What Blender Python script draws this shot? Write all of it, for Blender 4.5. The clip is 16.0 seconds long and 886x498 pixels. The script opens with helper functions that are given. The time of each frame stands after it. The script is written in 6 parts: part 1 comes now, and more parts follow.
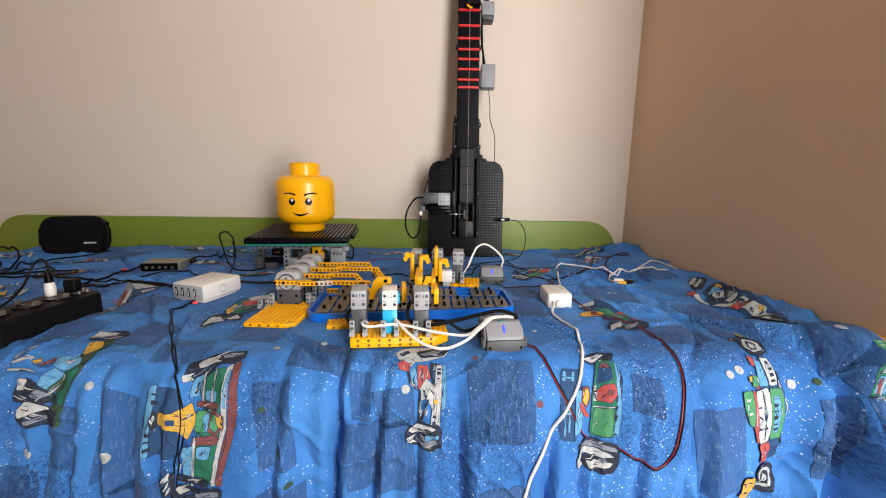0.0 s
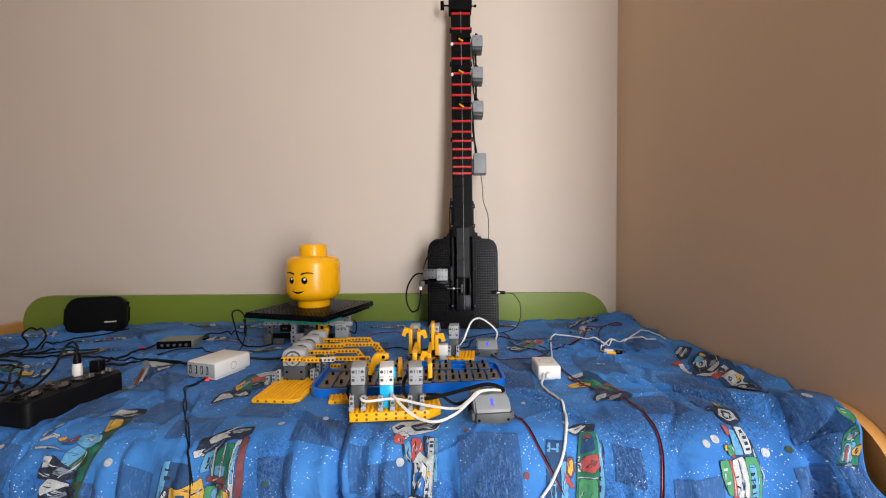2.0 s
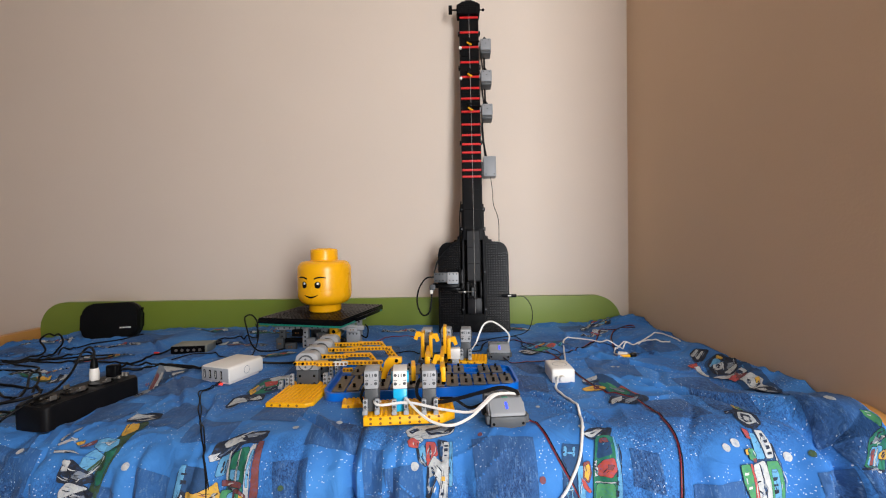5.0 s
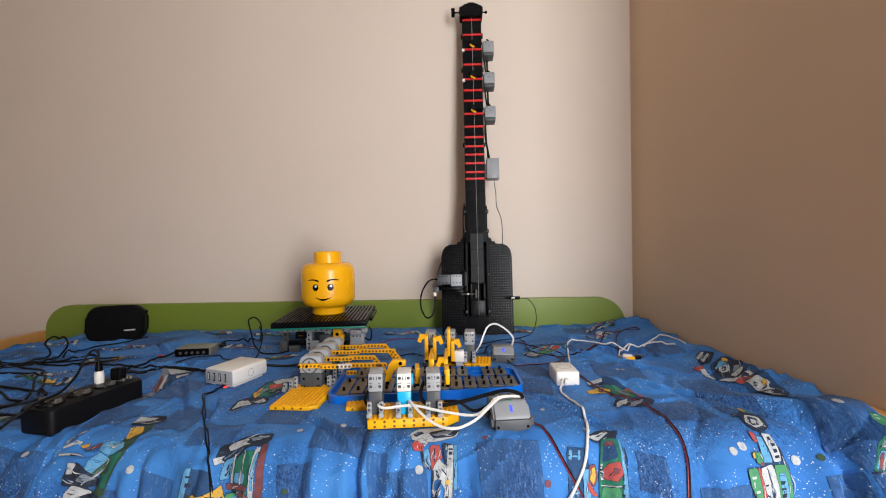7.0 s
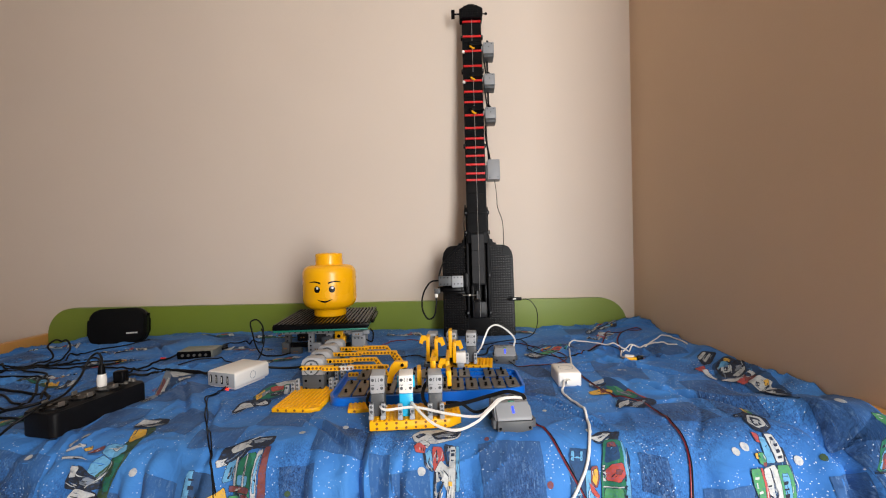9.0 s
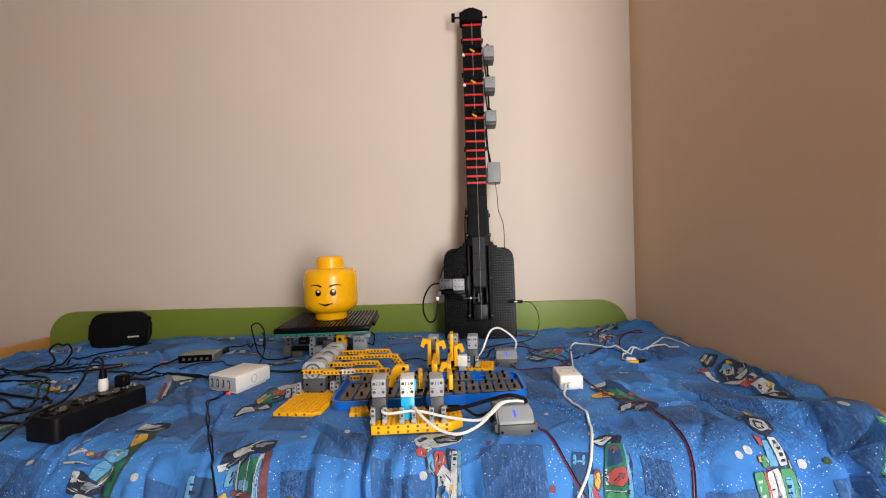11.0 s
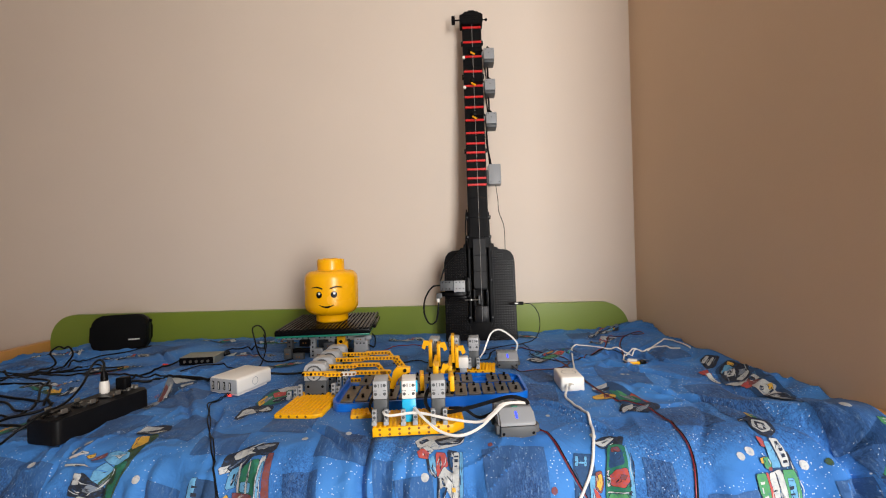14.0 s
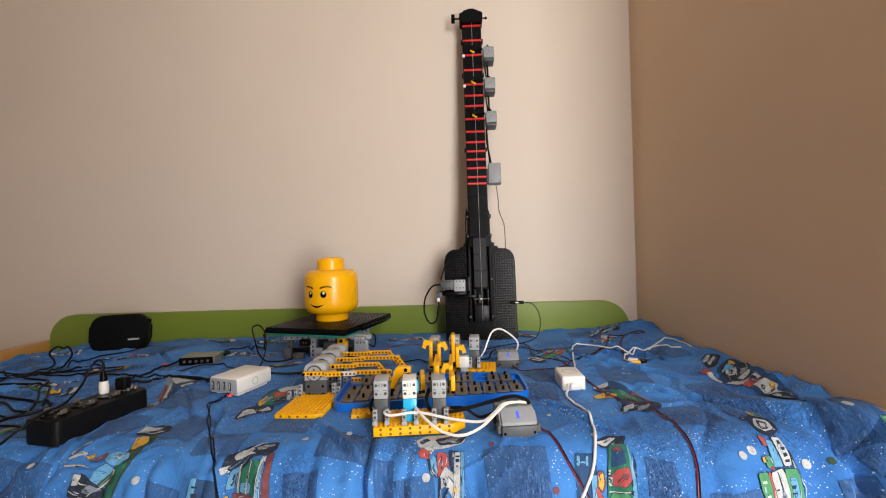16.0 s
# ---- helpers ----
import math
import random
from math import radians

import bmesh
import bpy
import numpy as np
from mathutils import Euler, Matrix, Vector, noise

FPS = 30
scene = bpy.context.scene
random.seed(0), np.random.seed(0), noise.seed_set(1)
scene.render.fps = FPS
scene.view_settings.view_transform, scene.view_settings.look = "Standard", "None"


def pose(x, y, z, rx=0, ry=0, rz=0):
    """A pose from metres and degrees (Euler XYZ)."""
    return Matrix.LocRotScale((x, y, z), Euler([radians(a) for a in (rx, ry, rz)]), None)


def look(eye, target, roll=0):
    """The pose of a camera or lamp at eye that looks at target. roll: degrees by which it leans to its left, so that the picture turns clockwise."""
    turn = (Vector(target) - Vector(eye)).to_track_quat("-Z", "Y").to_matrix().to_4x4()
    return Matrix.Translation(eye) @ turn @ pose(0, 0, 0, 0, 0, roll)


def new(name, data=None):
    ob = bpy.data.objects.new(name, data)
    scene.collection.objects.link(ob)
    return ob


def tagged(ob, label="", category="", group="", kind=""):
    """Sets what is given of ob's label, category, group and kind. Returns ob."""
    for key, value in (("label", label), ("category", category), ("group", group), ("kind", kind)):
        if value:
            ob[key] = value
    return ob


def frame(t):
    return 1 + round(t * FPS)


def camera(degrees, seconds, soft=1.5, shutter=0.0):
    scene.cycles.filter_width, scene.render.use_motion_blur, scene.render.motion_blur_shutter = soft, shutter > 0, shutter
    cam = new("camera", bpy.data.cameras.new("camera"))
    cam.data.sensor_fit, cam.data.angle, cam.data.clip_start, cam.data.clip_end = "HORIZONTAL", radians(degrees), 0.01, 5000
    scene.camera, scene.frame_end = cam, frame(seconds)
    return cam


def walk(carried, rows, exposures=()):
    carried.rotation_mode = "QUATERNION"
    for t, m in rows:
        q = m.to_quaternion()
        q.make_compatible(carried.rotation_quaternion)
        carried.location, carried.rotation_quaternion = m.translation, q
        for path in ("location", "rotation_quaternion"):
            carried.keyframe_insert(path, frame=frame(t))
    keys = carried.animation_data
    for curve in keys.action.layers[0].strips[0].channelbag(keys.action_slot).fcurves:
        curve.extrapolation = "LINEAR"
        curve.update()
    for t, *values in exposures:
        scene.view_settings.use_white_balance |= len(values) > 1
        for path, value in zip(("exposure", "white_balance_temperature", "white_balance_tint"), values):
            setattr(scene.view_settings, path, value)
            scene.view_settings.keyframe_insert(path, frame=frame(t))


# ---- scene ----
cam = camera(91.9, 16.0, soft=1.1)
PATH = [
    (0, (0.101, -1.469, 0.773), (0.132, 0.495, 0.399), 0.8),
    (0.5, (0.112, -1.512, 0.792), (0.113, 0.476, 0.569), 0.4),
    (1, (0.116, -1.528, 0.803), (0.111, 0.467, 0.656), 0.3),
    (1.5, (0.12, -1.544, 0.811), (0.116, 0.454, 0.71), 0.1),
    (2, (0.128, -1.546, 0.807), (0.124, 0.453, 0.74), -0.4),
    (2.5, (0.129, -1.548, 0.807), (0.122, 0.451, 0.756), -0.8),
    (3, (0.122, -1.547, 0.807), (0.111, 0.452, 0.758), -1.0),
    (3.5, (0.121, -1.546, 0.806), (0.099, 0.453, 0.76), -1.0),
    (4, (0.121, -1.544, 0.804), (0.089, 0.455, 0.756), -1.0),
    (6.5, (0.12, -1.545, 0.805), (0.069, 0.454, 0.765), -1.0),
    (7, (0.119, -1.543, 0.805), (0.064, 0.456, 0.768), -1.1),
    (7.5, (0.118, -1.544, 0.805), (0.065, 0.455, 0.77), -1.2),
    (8, (0.118, -1.544, 0.806), (0.063, 0.455, 0.77), -1.2),
    (8.5, (0.119, -1.543, 0.806), (0.061, 0.455, 0.773), -1.3),
    (9, (0.119, -1.544, 0.806), (0.059, 0.455, 0.774), -1.4),
    (11.5, (0.118, -1.544, 0.808), (0.055, 0.455, 0.792), -1.6),
    (12, (0.117, -1.544, 0.807), (0.055, 0.455, 0.796), -1.6),
    (12.5, (0.117, -1.545, 0.808), (0.055, 0.454, 0.799), -1.6),
    (13, (0.118, -1.544, 0.807), (0.055, 0.455, 0.796), -1.7),
    (13.5, (0.117, -1.543, 0.807), (0.055, 0.456, 0.793), -1.7),
    (14, (0.117, -1.545, 0.807), (0.053, 0.454, 0.796), -1.7),
    (14.5, (0.117, -1.544, 0.807), (0.053, 0.455, 0.797), -1.8),
    (15, (0.118, -1.544, 0.808), (0.052, 0.455, 0.796), -1.7),
    (15.5, (0.116, -1.543, 0.808), (0.054, 0.456, 0.794), -1.8),
    (16, (0.115, -1.542, 0.807), (0.053, 0.457, 0.792), -1.8),
]
walk(cam, [(t, look(eye, target, roll)) for t, eye, target, roll in PATH],
     [(0, 0.05, 6450, 10), (0.7, 0.05, 6200, 10), (1.5, -0.12, 6200, 10), (4.2, -0.09, 6150, 10), (7.5, -0.1, 6150, 10), (9.0, -0.08, 6380, 10), (11.3, -0.08, 6450, 10), (16, -0.08, 6500, 10)])

# ---- light ----
world = bpy.data.worlds.new("world")
scene.world = world
world.use_nodes = True
wt = world.node_tree
sky = wt.nodes.new("ShaderNodeTexSky")
sky.sky_type = "NISHITA"
sky.sun_disc = False
sky.sun_elevation, sky.sun_rotation = radians(40), radians(200)
wt.links.new(sky.outputs[0], wt.nodes["Background"].inputs[0])
wt.nodes["Background"].inputs[1].default_value = 0.12
scene.view_settings.exposure = 0.0


def window_light(name, x, y, z, sx, sy, watts, color, target):
    lamp = bpy.data.lights.new(name, "AREA")
    lamp.shape, lamp.size, lamp.size_y, lamp.energy, lamp.color = "RECTANGLE", sx, sy, watts, color
    ob = new(name, lamp)
    ob.matrix_world = look((x, y, z), target)
    return ob


window_light("window_daylight", 0.90, -2.44, 1.10, 0.62, 1.85, 63, (1.0, 0.98, 0.955), (0.90, 0.0, 1.10))


# ---- materials ----
def mat(name, color, rough=0.5, metal=0.0, vary=0.12, scale=40.0, bump=0.1, fine=400.0, spec=0.5, coat=0.0, glow=0.0, trans=0.0):
    """Plain surface with two scales of variation in colour and gloss, and fine relief."""
    m = bpy.data.materials.new(name)
    m.use_nodes = True
    nt = m.node_tree
    b = nt.nodes["Principled BSDF"]
    co = nt.nodes.new("ShaderNodeTexCoord")
    n1 = nt.nodes.new("ShaderNodeTexNoise")
    n1.inputs["Scale"].default_value, n1.inputs["Detail"].default_value = scale, 4
    n2 = nt.nodes.new("ShaderNodeTexNoise")
    n2.inputs["Scale"].default_value, n2.inputs["Detail"].default_value = fine, 2
    nt.links.new(co.outputs["Object"], n1.inputs["Vector"])
    nt.links.new(co.outputs["Object"], n2.inputs["Vector"])
    mix = nt.nodes.new("ShaderNodeMix")
    mix.data_type = "RGBA"
    mix.inputs[6].default_value = tuple(c * (1 - vary) for c in color) + (1,)
    mix.inputs[7].default_value = tuple(min(1, c * (1 + vary)) for c in color) + (1,)
    nt.links.new(n1.outputs["Fac"], mix.inputs[0])
    nt.links.new(mix.outputs[2], b.inputs["Base Color"])
    mr = nt.nodes.new("ShaderNodeMapRange")
    mr.inputs["To Min"].default_value, mr.inputs["To Max"].default_value = max(0.02, rough - 0.08), min(1, rough + 0.08)
    nt.links.new(n1.outputs["Fac"], mr.inputs["Value"])
    nt.links.new(mr.outputs[0], b.inputs["Roughness"])
    bp = nt.nodes.new("ShaderNodeBump")
    bp.inputs["Strength"].default_value, bp.inputs["Distance"].default_value = bump, 0.001
    nt.links.new(n2.outputs["Fac"], bp.inputs["Height"])
    nt.links.new(bp.outputs[0], b.inputs["Normal"])
    b.inputs["Metallic"].default_value = metal
    b.inputs["Specular IOR Level"].default_value = spec
    b.inputs["Coat Weight"].default_value = coat
    if glow:
        b.inputs["Emission Color"].default_value, b.inputs["Emission Strength"].default_value = (*color, 1), glow
    return m


M_WALL = mat("beige_wall_paint", (0.68, 0.585, 0.50), 0.75, vary=0.04, scale=2.5, bump=0.25, fine=160, spec=0.25)
M_WALL_BROWN = mat("brown_wall_paint", (0.72, 0.525, 0.355), 0.6, vary=0.05, scale=2.5, bump=0.25, fine=160, spec=0.3)
M_CEIL = mat("white_ceiling_paint", (0.78, 0.76, 0.72), 0.8, vary=0.03, scale=3, bump=0.2, fine=150)
M_FLOOR = mat("brown_floor_wood", (0.30, 0.19, 0.10), 0.45, vary=0.2, scale=8, bump=0.1)
M_GREEN = mat("green_lacquered_board", (0.195, 0.26, 0.033), 0.42, vary=0.06, scale=6, bump=0.05, fine=200)
M_WOOD = mat("orange_beech_wood", (0.62, 0.30, 0.08), 0.4, vary=0.15, scale=12, bump=0.08)
M_YEL = mat("yellow_plastic", (0.88, 0.43, 0.003), 0.36, vary=0.05, scale=30, bump=0.03, spec=0.3)
M_HEAD = mat("glossy_yellow_plastic", (0.95, 0.455, 0.001), 0.27, vary=0.03, scale=10, bump=0.01)
M_BLACK = mat("black_plastic", (0.0045, 0.0045, 0.0052), 0.24, vary=0.25, scale=40, bump=0.05, spec=0.08)
M_TILE = mat("worn_black_tile", (0.010, 0.010, 0.0115), 0.32, vary=0.3, scale=25, bump=0.06, spec=0.16)
M_STUD = mat("glossy_black_studs", (0.005, 0.005, 0.006), 0.22, vary=0.25, scale=40, bump=0.02, spec=0.22)
M_BLACK2 = mat("matt_black_plastic", (0.006, 0.006, 0.007), 0.42, vary=0.3, scale=60, bump=0.1, spec=0.09)
M_CABLE = mat("black_cable_rubber", (0.006, 0.006, 0.007), 0.45, spec=0.14, vary=0.2, scale=60, bump=0.05)
M_LGREY = mat("light_grey_plastic", (0.36, 0.37, 0.385), 0.4, spec=0.3, vary=0.06, scale=40, bump=0.03)
M_MGREY = mat("middle_grey_plastic", (0.20, 0.205, 0.21), 0.42, spec=0.3, vary=0.07, scale=40, bump=0.03)
M_HUB = mat("grey_hub_plastic", (0.265, 0.275, 0.29), 0.42, spec=0.3, vary=0.06, scale=40, bump=0.03)
M_DGREY = mat("dark_grey_plastic", (0.075, 0.08, 0.085), 0.42, spec=0.3, vary=0.08, scale=40, bump=0.03)
M_WHITE = mat("white_plastic", (0.78, 0.75, 0.70), 0.35, vary=0.04, scale=30, bump=0.03)
M_AZURE = mat("azure_plastic", (0.02, 0.42, 0.72), 0.3, vary=0.05, scale=30, bump=0.03)
M_BLUE = mat("blue_plastic_tray", (0.005, 0.135, 0.58), 0.3, vary=0.08, scale=30, bump=0.05)
M_STRING = mat("bright_steel", (0.5, 0.5, 0.5), 0.3, metal=0.6)
M_STEEL = mat("dull_steel", (0.20, 0.185, 0.165), 0.45, metal=0.7, vary=0.12, scale=60, bump=0.05)
M_RED = mat("red_plastic", (0.62, 0.012, 0.012), 0.3, vary=0.06, scale=30, bump=0.03)
M_TEAL = mat("teal_green_plastic", (0.01, 0.22, 0.15), 0.35, vary=0.08, scale=30, bump=0.03)
# brown that puts the shade inside pin holes into the colour
M_HOLE_SHADE = mat("amber_hole_shade", (0.22, 0.085, 0.006), 0.6)
M_FABRIC_BLACK = mat("black_shell_fabric", (0.004, 0.004, 0.0045), 0.8, spec=0.12, vary=0.3, scale=30, bump=0.5, fine=900)
M_LED = mat("blue_lamp", (0.03, 0.06, 1.0), 0.3, glow=1.6)


def cotton(name, base, dark, light, dots, lines=0.0):
    """Printed cotton: sketchy strokes of darker dye, paler washes, sprayed white dots, and a fine weave."""
    m = bpy.data.materials.new(name)
    m.use_nodes = True
    nt = m.node_tree
    b = nt.nodes["Principled BSDF"]
    L = nt.links.new

    def node(kind, **kw):
        n = nt.nodes.new(kind)
        for k, v in kw.items():
            n.inputs[k.replace("_", " ")].default_value = v
        return n

    def mixed(fac, a, c):
        x = nt.nodes.new("ShaderNodeMix")
        x.data_type = "RGBA"
        if fac is not None:
            L(fac, x.inputs[0])
        for i, q in ((6, a), (7, c)):
            if isinstance(q, tuple):
                x.inputs[i].default_value = (*q, 1)
            else:
                L(q, x.inputs[i])
        return x.outputs[2]

    def ramp(src, a, c):
        r = nt.nodes.new("ShaderNodeMapRange")
        r.inputs["From Min"].default_value, r.inputs["From Max"].default_value = a, c
        L(src, r.inputs["Value"])
        return r.outputs[0]

    def times(a, c):
        x = nt.nodes.new("ShaderNodeMath")
        x.operation = "MULTIPLY"
        L(a, x.inputs[0])
        L(c, x.inputs[1])
        return x.outputs[0]
    co = nt.nodes.new("ShaderNodeTexCoord").outputs["UV"]
    wash = node("ShaderNodeTexNoise", Scale=7.0, Detail=3.0)
    area = node("ShaderNodeTexNoise", Scale=5.5, Detail=1.0)
    stroke = node("ShaderNodeTexNoise", Scale=330.0, Detail=6.0, Distortion=1.6)
    weave = node("ShaderNodeTexNoise", Scale=900.0, Detail=2.0)
    mapped = nt.nodes.new("ShaderNodeMapping")
    mapped.inputs["Scale"].default_value = (1.0, 0.6, 1.0)
    L(co, mapped.inputs["Vector"])
    for n in (wash, area, weave):
        L(co, n.inputs["Vector"])
    L(mapped.outputs[0], stroke.inputs["Vector"])
    col = mixed(ramp(wash.outputs["Fac"], 0.35, 0.65), base, light)
    col = mixed(times(ramp(area.outputs["Fac"], 0.49, 0.58), ramp(stroke.outputs["Fac"], 0.40, 0.62)), col, dark)
    if lines:
        thread = node("ShaderNodeTexNoise", Scale=1.0, Detail=3.0, Distortion=0.4)
        run = nt.nodes.new("ShaderNodeMapping")
        run.inputs["Scale"].default_value = (330.0, 60.0, 1.0)
        L(co, run.inputs["Vector"])
        L(run.outputs[0], thread.inputs["Vector"])
        cross = node("ShaderNodeTexNoise", Scale=150.0, Detail=5.0, Distortion=2.5)
        L(co, cross.inputs["Vector"])
        col = mixed(times(ramp(thread.outputs["Fac"], 0.52, 0.66), ramp(cross.outputs["Fac"], 0.42, 0.6)), col, (0.10, 0.19, 0.36))
    for scale, size, lo in dots:
        vo = node("ShaderNodeTexVoronoi", Scale=scale)
        L(co, vo.inputs["Vector"])
        keep = node("ShaderNodeTexNoise", Scale=6.0 + scale * 0.02, Detail=1.0)
        L(co, keep.inputs["Vector"])
        col = mixed(times(ramp(vo.outputs["Distance"], size, size * 0.6), ramp(keep.outputs["Fac"], lo, lo + 0.04)), col, (0.62, 0.7, 0.8))
    L(col, b.inputs["Base Color"])
    b.inputs["Roughness"].default_value = 0.8
    b.inputs["Specular IOR Level"].default_value = 0.25
    b.inputs["Sheen Weight"].default_value = 0.05
    bp = nt.nodes.new("ShaderNodeBump")
    bp.inputs["Strength"].default_value, bp.inputs["Distance"].default_value = 0.25, 0.0006
    L(weave.outputs["Fac"], bp.inputs["Height"])
    wr = node("ShaderNodeTexNoise", Scale=26.0, Detail=6.0, Distortion=1.2)
    L(co, wr.inputs["Vector"])
    bp2 = nt.nodes.new("ShaderNodeBump")
    bp2.inputs["Strength"].default_value, bp2.inputs["Distance"].default_value = 0.6, 0.007
    L(wr.outputs["Fac"], bp2.inputs["Height"])
    L(bp2.outputs[0], bp.inputs["Normal"])
    L(bp.outputs[0], b.inputs["Normal"])
    return m


M_DUVET = cotton("blue_printed_cotton", (0.032, 0.150, 0.45), (0.020, 0.078, 0.245), (0.055, 0.220, 0.57), ((210.0, 0.19, 0.50), (130.0, 0.15, 0.53), (70.0, 0.085, 0.5)))
M_PATCH = cotton("dark_blue_printed_cotton", (0.030, 0.088, 0.235), (0.009, 0.030, 0.10), (0.030, 0.115, 0.32), ((190.0, 0.14, 0.52),), 1.0)


def ink(name, color):
    """Worn fabric print: the dye breaks up into strokes through which the blue cotton shows."""
    m = mat(name, color, 0.8, vary=0.3, scale=110, bump=0.25, fine=900, spec=0.25)
    nt = m.node_tree
    b = nt.nodes["Principled BSDF"]
    old = b.inputs["Base Color"].links[0].from_socket
    n = nt.nodes.new("ShaderNodeTexNoise")
    n.inputs["Scale"].default_value, n.inputs["Detail"].default_value, n.inputs["Distortion"].default_value = 240, 4, 0.8
    nt.links.new(nt.nodes["Texture Coordinate"].outputs["UV"], n.inputs["Vector"])
    r = nt.nodes.new("ShaderNodeMapRange")
    r.inputs["From Min"].default_value, r.inputs["From Max"].default_value, r.inputs["To Max"].default_value = 0.5, 0.75, 0.5
    nt.links.new(n.outputs["Fac"], r.inputs["Value"])
    x = nt.nodes.new("ShaderNodeMix")
    x.data_type = "RGBA"
    x.inputs[7].default_value = (0.03, 0.10, 0.28, 1)
    nt.links.new(r.outputs[0], x.inputs[0])
    nt.links.new(old, x.inputs[6])
    nt.links.new(x.outputs[2], b.inputs["Base Color"])
    wr = nt.nodes.new("ShaderNodeTexNoise")
    wr.inputs["Scale"].default_value, wr.inputs["Detail"].default_value, wr.inputs["Distortion"].default_value = 26, 6, 1.2
    nt.links.new(nt.nodes["Texture Coordinate"].outputs["UV"], wr.inputs["Vector"])
    bp = nt.nodes.new("ShaderNodeBump")
    bp.inputs["Strength"].default_value, bp.inputs["Distance"].default_value = 0.6, 0.007
    nt.links.new(wr.outputs["Fac"], bp.inputs["Height"])
    nt.links.new(bp.outputs[0], b.inputs["Normal"])
    return m


INKS = {"k": ink("black_print", (0.022, 0.026, 0.038)), "w": ink("white_print", (0.47, 0.49, 0.49)), "r": ink("red_print", (0.42, 0.075, 0.06)),
        "g": ink("green_print", (0.025, 0.16, 0.09)), "y": ink("yellow_print", (0.60, 0.36, 0.05)), "b": ink("pale_blue_print", (0.12, 0.33, 0.55)),
        "n": ink("brown_red_print", (0.19, 0.06, 0.055)), "l": ink("lime_print", (0.07, 0.26, 0.11)), "d": ink("slate_print", (0.024, 0.065, 0.155)),
        "o": ink("olive_print", (0.042, 0.075, 0.034)), "s": ink("grey_print", (0.20, 0.23, 0.27))}



# ---- mesh helpers ----
def part(name, bm, material, parent=None, label="", smooth=True):
    me = bpy.data.meshes.new(name)
    bmesh.ops.recalc_face_normals(bm, faces=bm.faces)
    bm.to_mesh(me)
    bm.free()
    for m in material if isinstance(material, (list, tuple)) else [material]:
        me.materials.append(m)
    if smooth:
        me.shade_smooth()
        me.set_sharp_from_angle(angle=radians(38))
    ob = new(name, me)
    ob.parent = parent
    if label:
        tagged(ob, label)
    return ob


def thing(name, m, label, category, group="", kind=""):
    ob = new(name)
    ob.empty_display_size = 0.02
    ob.matrix_basis = m
    return tagged(ob, label, category, group, kind)


def box(bm, x0, x1, y0, y1, z0, z1, bevel=0.0, seg=2, m=None, mi=0):
    vs = [bm.verts.new((x, y, z)) for x in (x0, x1) for y in (y0, y1) for z in (z0, z1)]
    fs = [bm.faces.new([vs[i] for i in f]) for f in ((0, 1, 3, 2), (4, 6, 7, 5), (0, 4, 5, 1), (2, 3, 7, 6), (0, 2, 6, 4), (1, 5, 7, 3))]
    for f in fs:
        f.material_index = mi
    geo = vs
    if bevel:
        es = list({e for f in fs for e in f.edges})
        r = bmesh.ops.bevel(bm, geom=es, offset=bevel, segments=seg, profile=0.5, affect="EDGES", clamp_overlap=True)
        geo = list({v for f in r["faces"] for v in f.verts} | {v for v in vs if v.is_valid})
        for f in r["faces"]:
            f.material_index = mi
    if m is not None:
        bmesh.ops.transform(bm, matrix=m, verts=geo)
    return bm


def cyl(bm, r, h, m=None, seg=16, r2=None, mi=0):
    r_ = bmesh.ops.create_cone(bm, cap_ends=True, segments=seg, radius1=r, radius2=r if r2 is None else r2, depth=h, matrix=(m or Matrix()) @ Matrix.Translation((0, 0, h / 2)))
    for f in {f for v in r_["verts"] for f in v.link_faces}:
        f.material_index = mi
    return bm


def lathe(bm, prof, seg=48, mi=0):
    rings = []
    for r, z in prof:
        if r < 1e-6:
            rings.append([bm.verts.new((0, 0, z))])
        else:
            rings.append([bm.verts.new((r * math.cos(2 * math.pi * i / seg), r * math.sin(2 * math.pi * i / seg), z)) for i in range(seg)])
    for a, b in zip(rings, rings[1:]):
        for i in range(seg):
            q = [a[i % len(a)], a[(i + 1) % len(a)], b[(i + 1) % len(b)], b[i % len(b)]]
            q = list(dict.fromkeys(q))
            if len(q) > 2:
                bm.faces.new(q).material_index = mi
    return bm


def prism(bm, pts, d0, d1, axis="y", mi=0, m=None):
    """A flat outline given in two axes, drawn out along the third."""
    def at(p, d):
        return {"y": (p[0], d, p[1]), "z": (p[0], p[1], d), "x": (d, p[0], p[1])}[axis]
    a = [bm.verts.new(at(p, d0)) for p in pts]
    b = [bm.verts.new(at(p, d1)) for p in pts]
    n = len(pts)
    fs = [bm.faces.new(a), bm.faces.new(b[::-1])]
    fs += [bm.faces.new((a[i], a[(i + 1) % n], b[(i + 1) % n], b[i])) for i in range(n)]
    for f in fs:
        f.material_index = mi
    if m is not None:
        bmesh.ops.transform(bm, matrix=m, verts=a + b)
    return bm


def smooth_path(pts, n=8):
    pts = [Vector(p) for p in pts]
    ext = [2 * pts[0] - pts[1], *pts, 2 * pts[-1] - pts[-2]]
    out = []
    for i in range(1, len(ext) - 2):
        p0, p1, p2, p3 = ext[i - 1:i + 3]
        for k in range(n):
            t = k / n
            out.append(0.5 * (2 * p1 + (p2 - p0) * t + (2 * p0 - 5 * p1 + 4 * p2 - p3) * t * t + (3 * p1 - p0 - 3 * p2 + p3) * t ** 3))
    out.append(pts[-1])
    return out


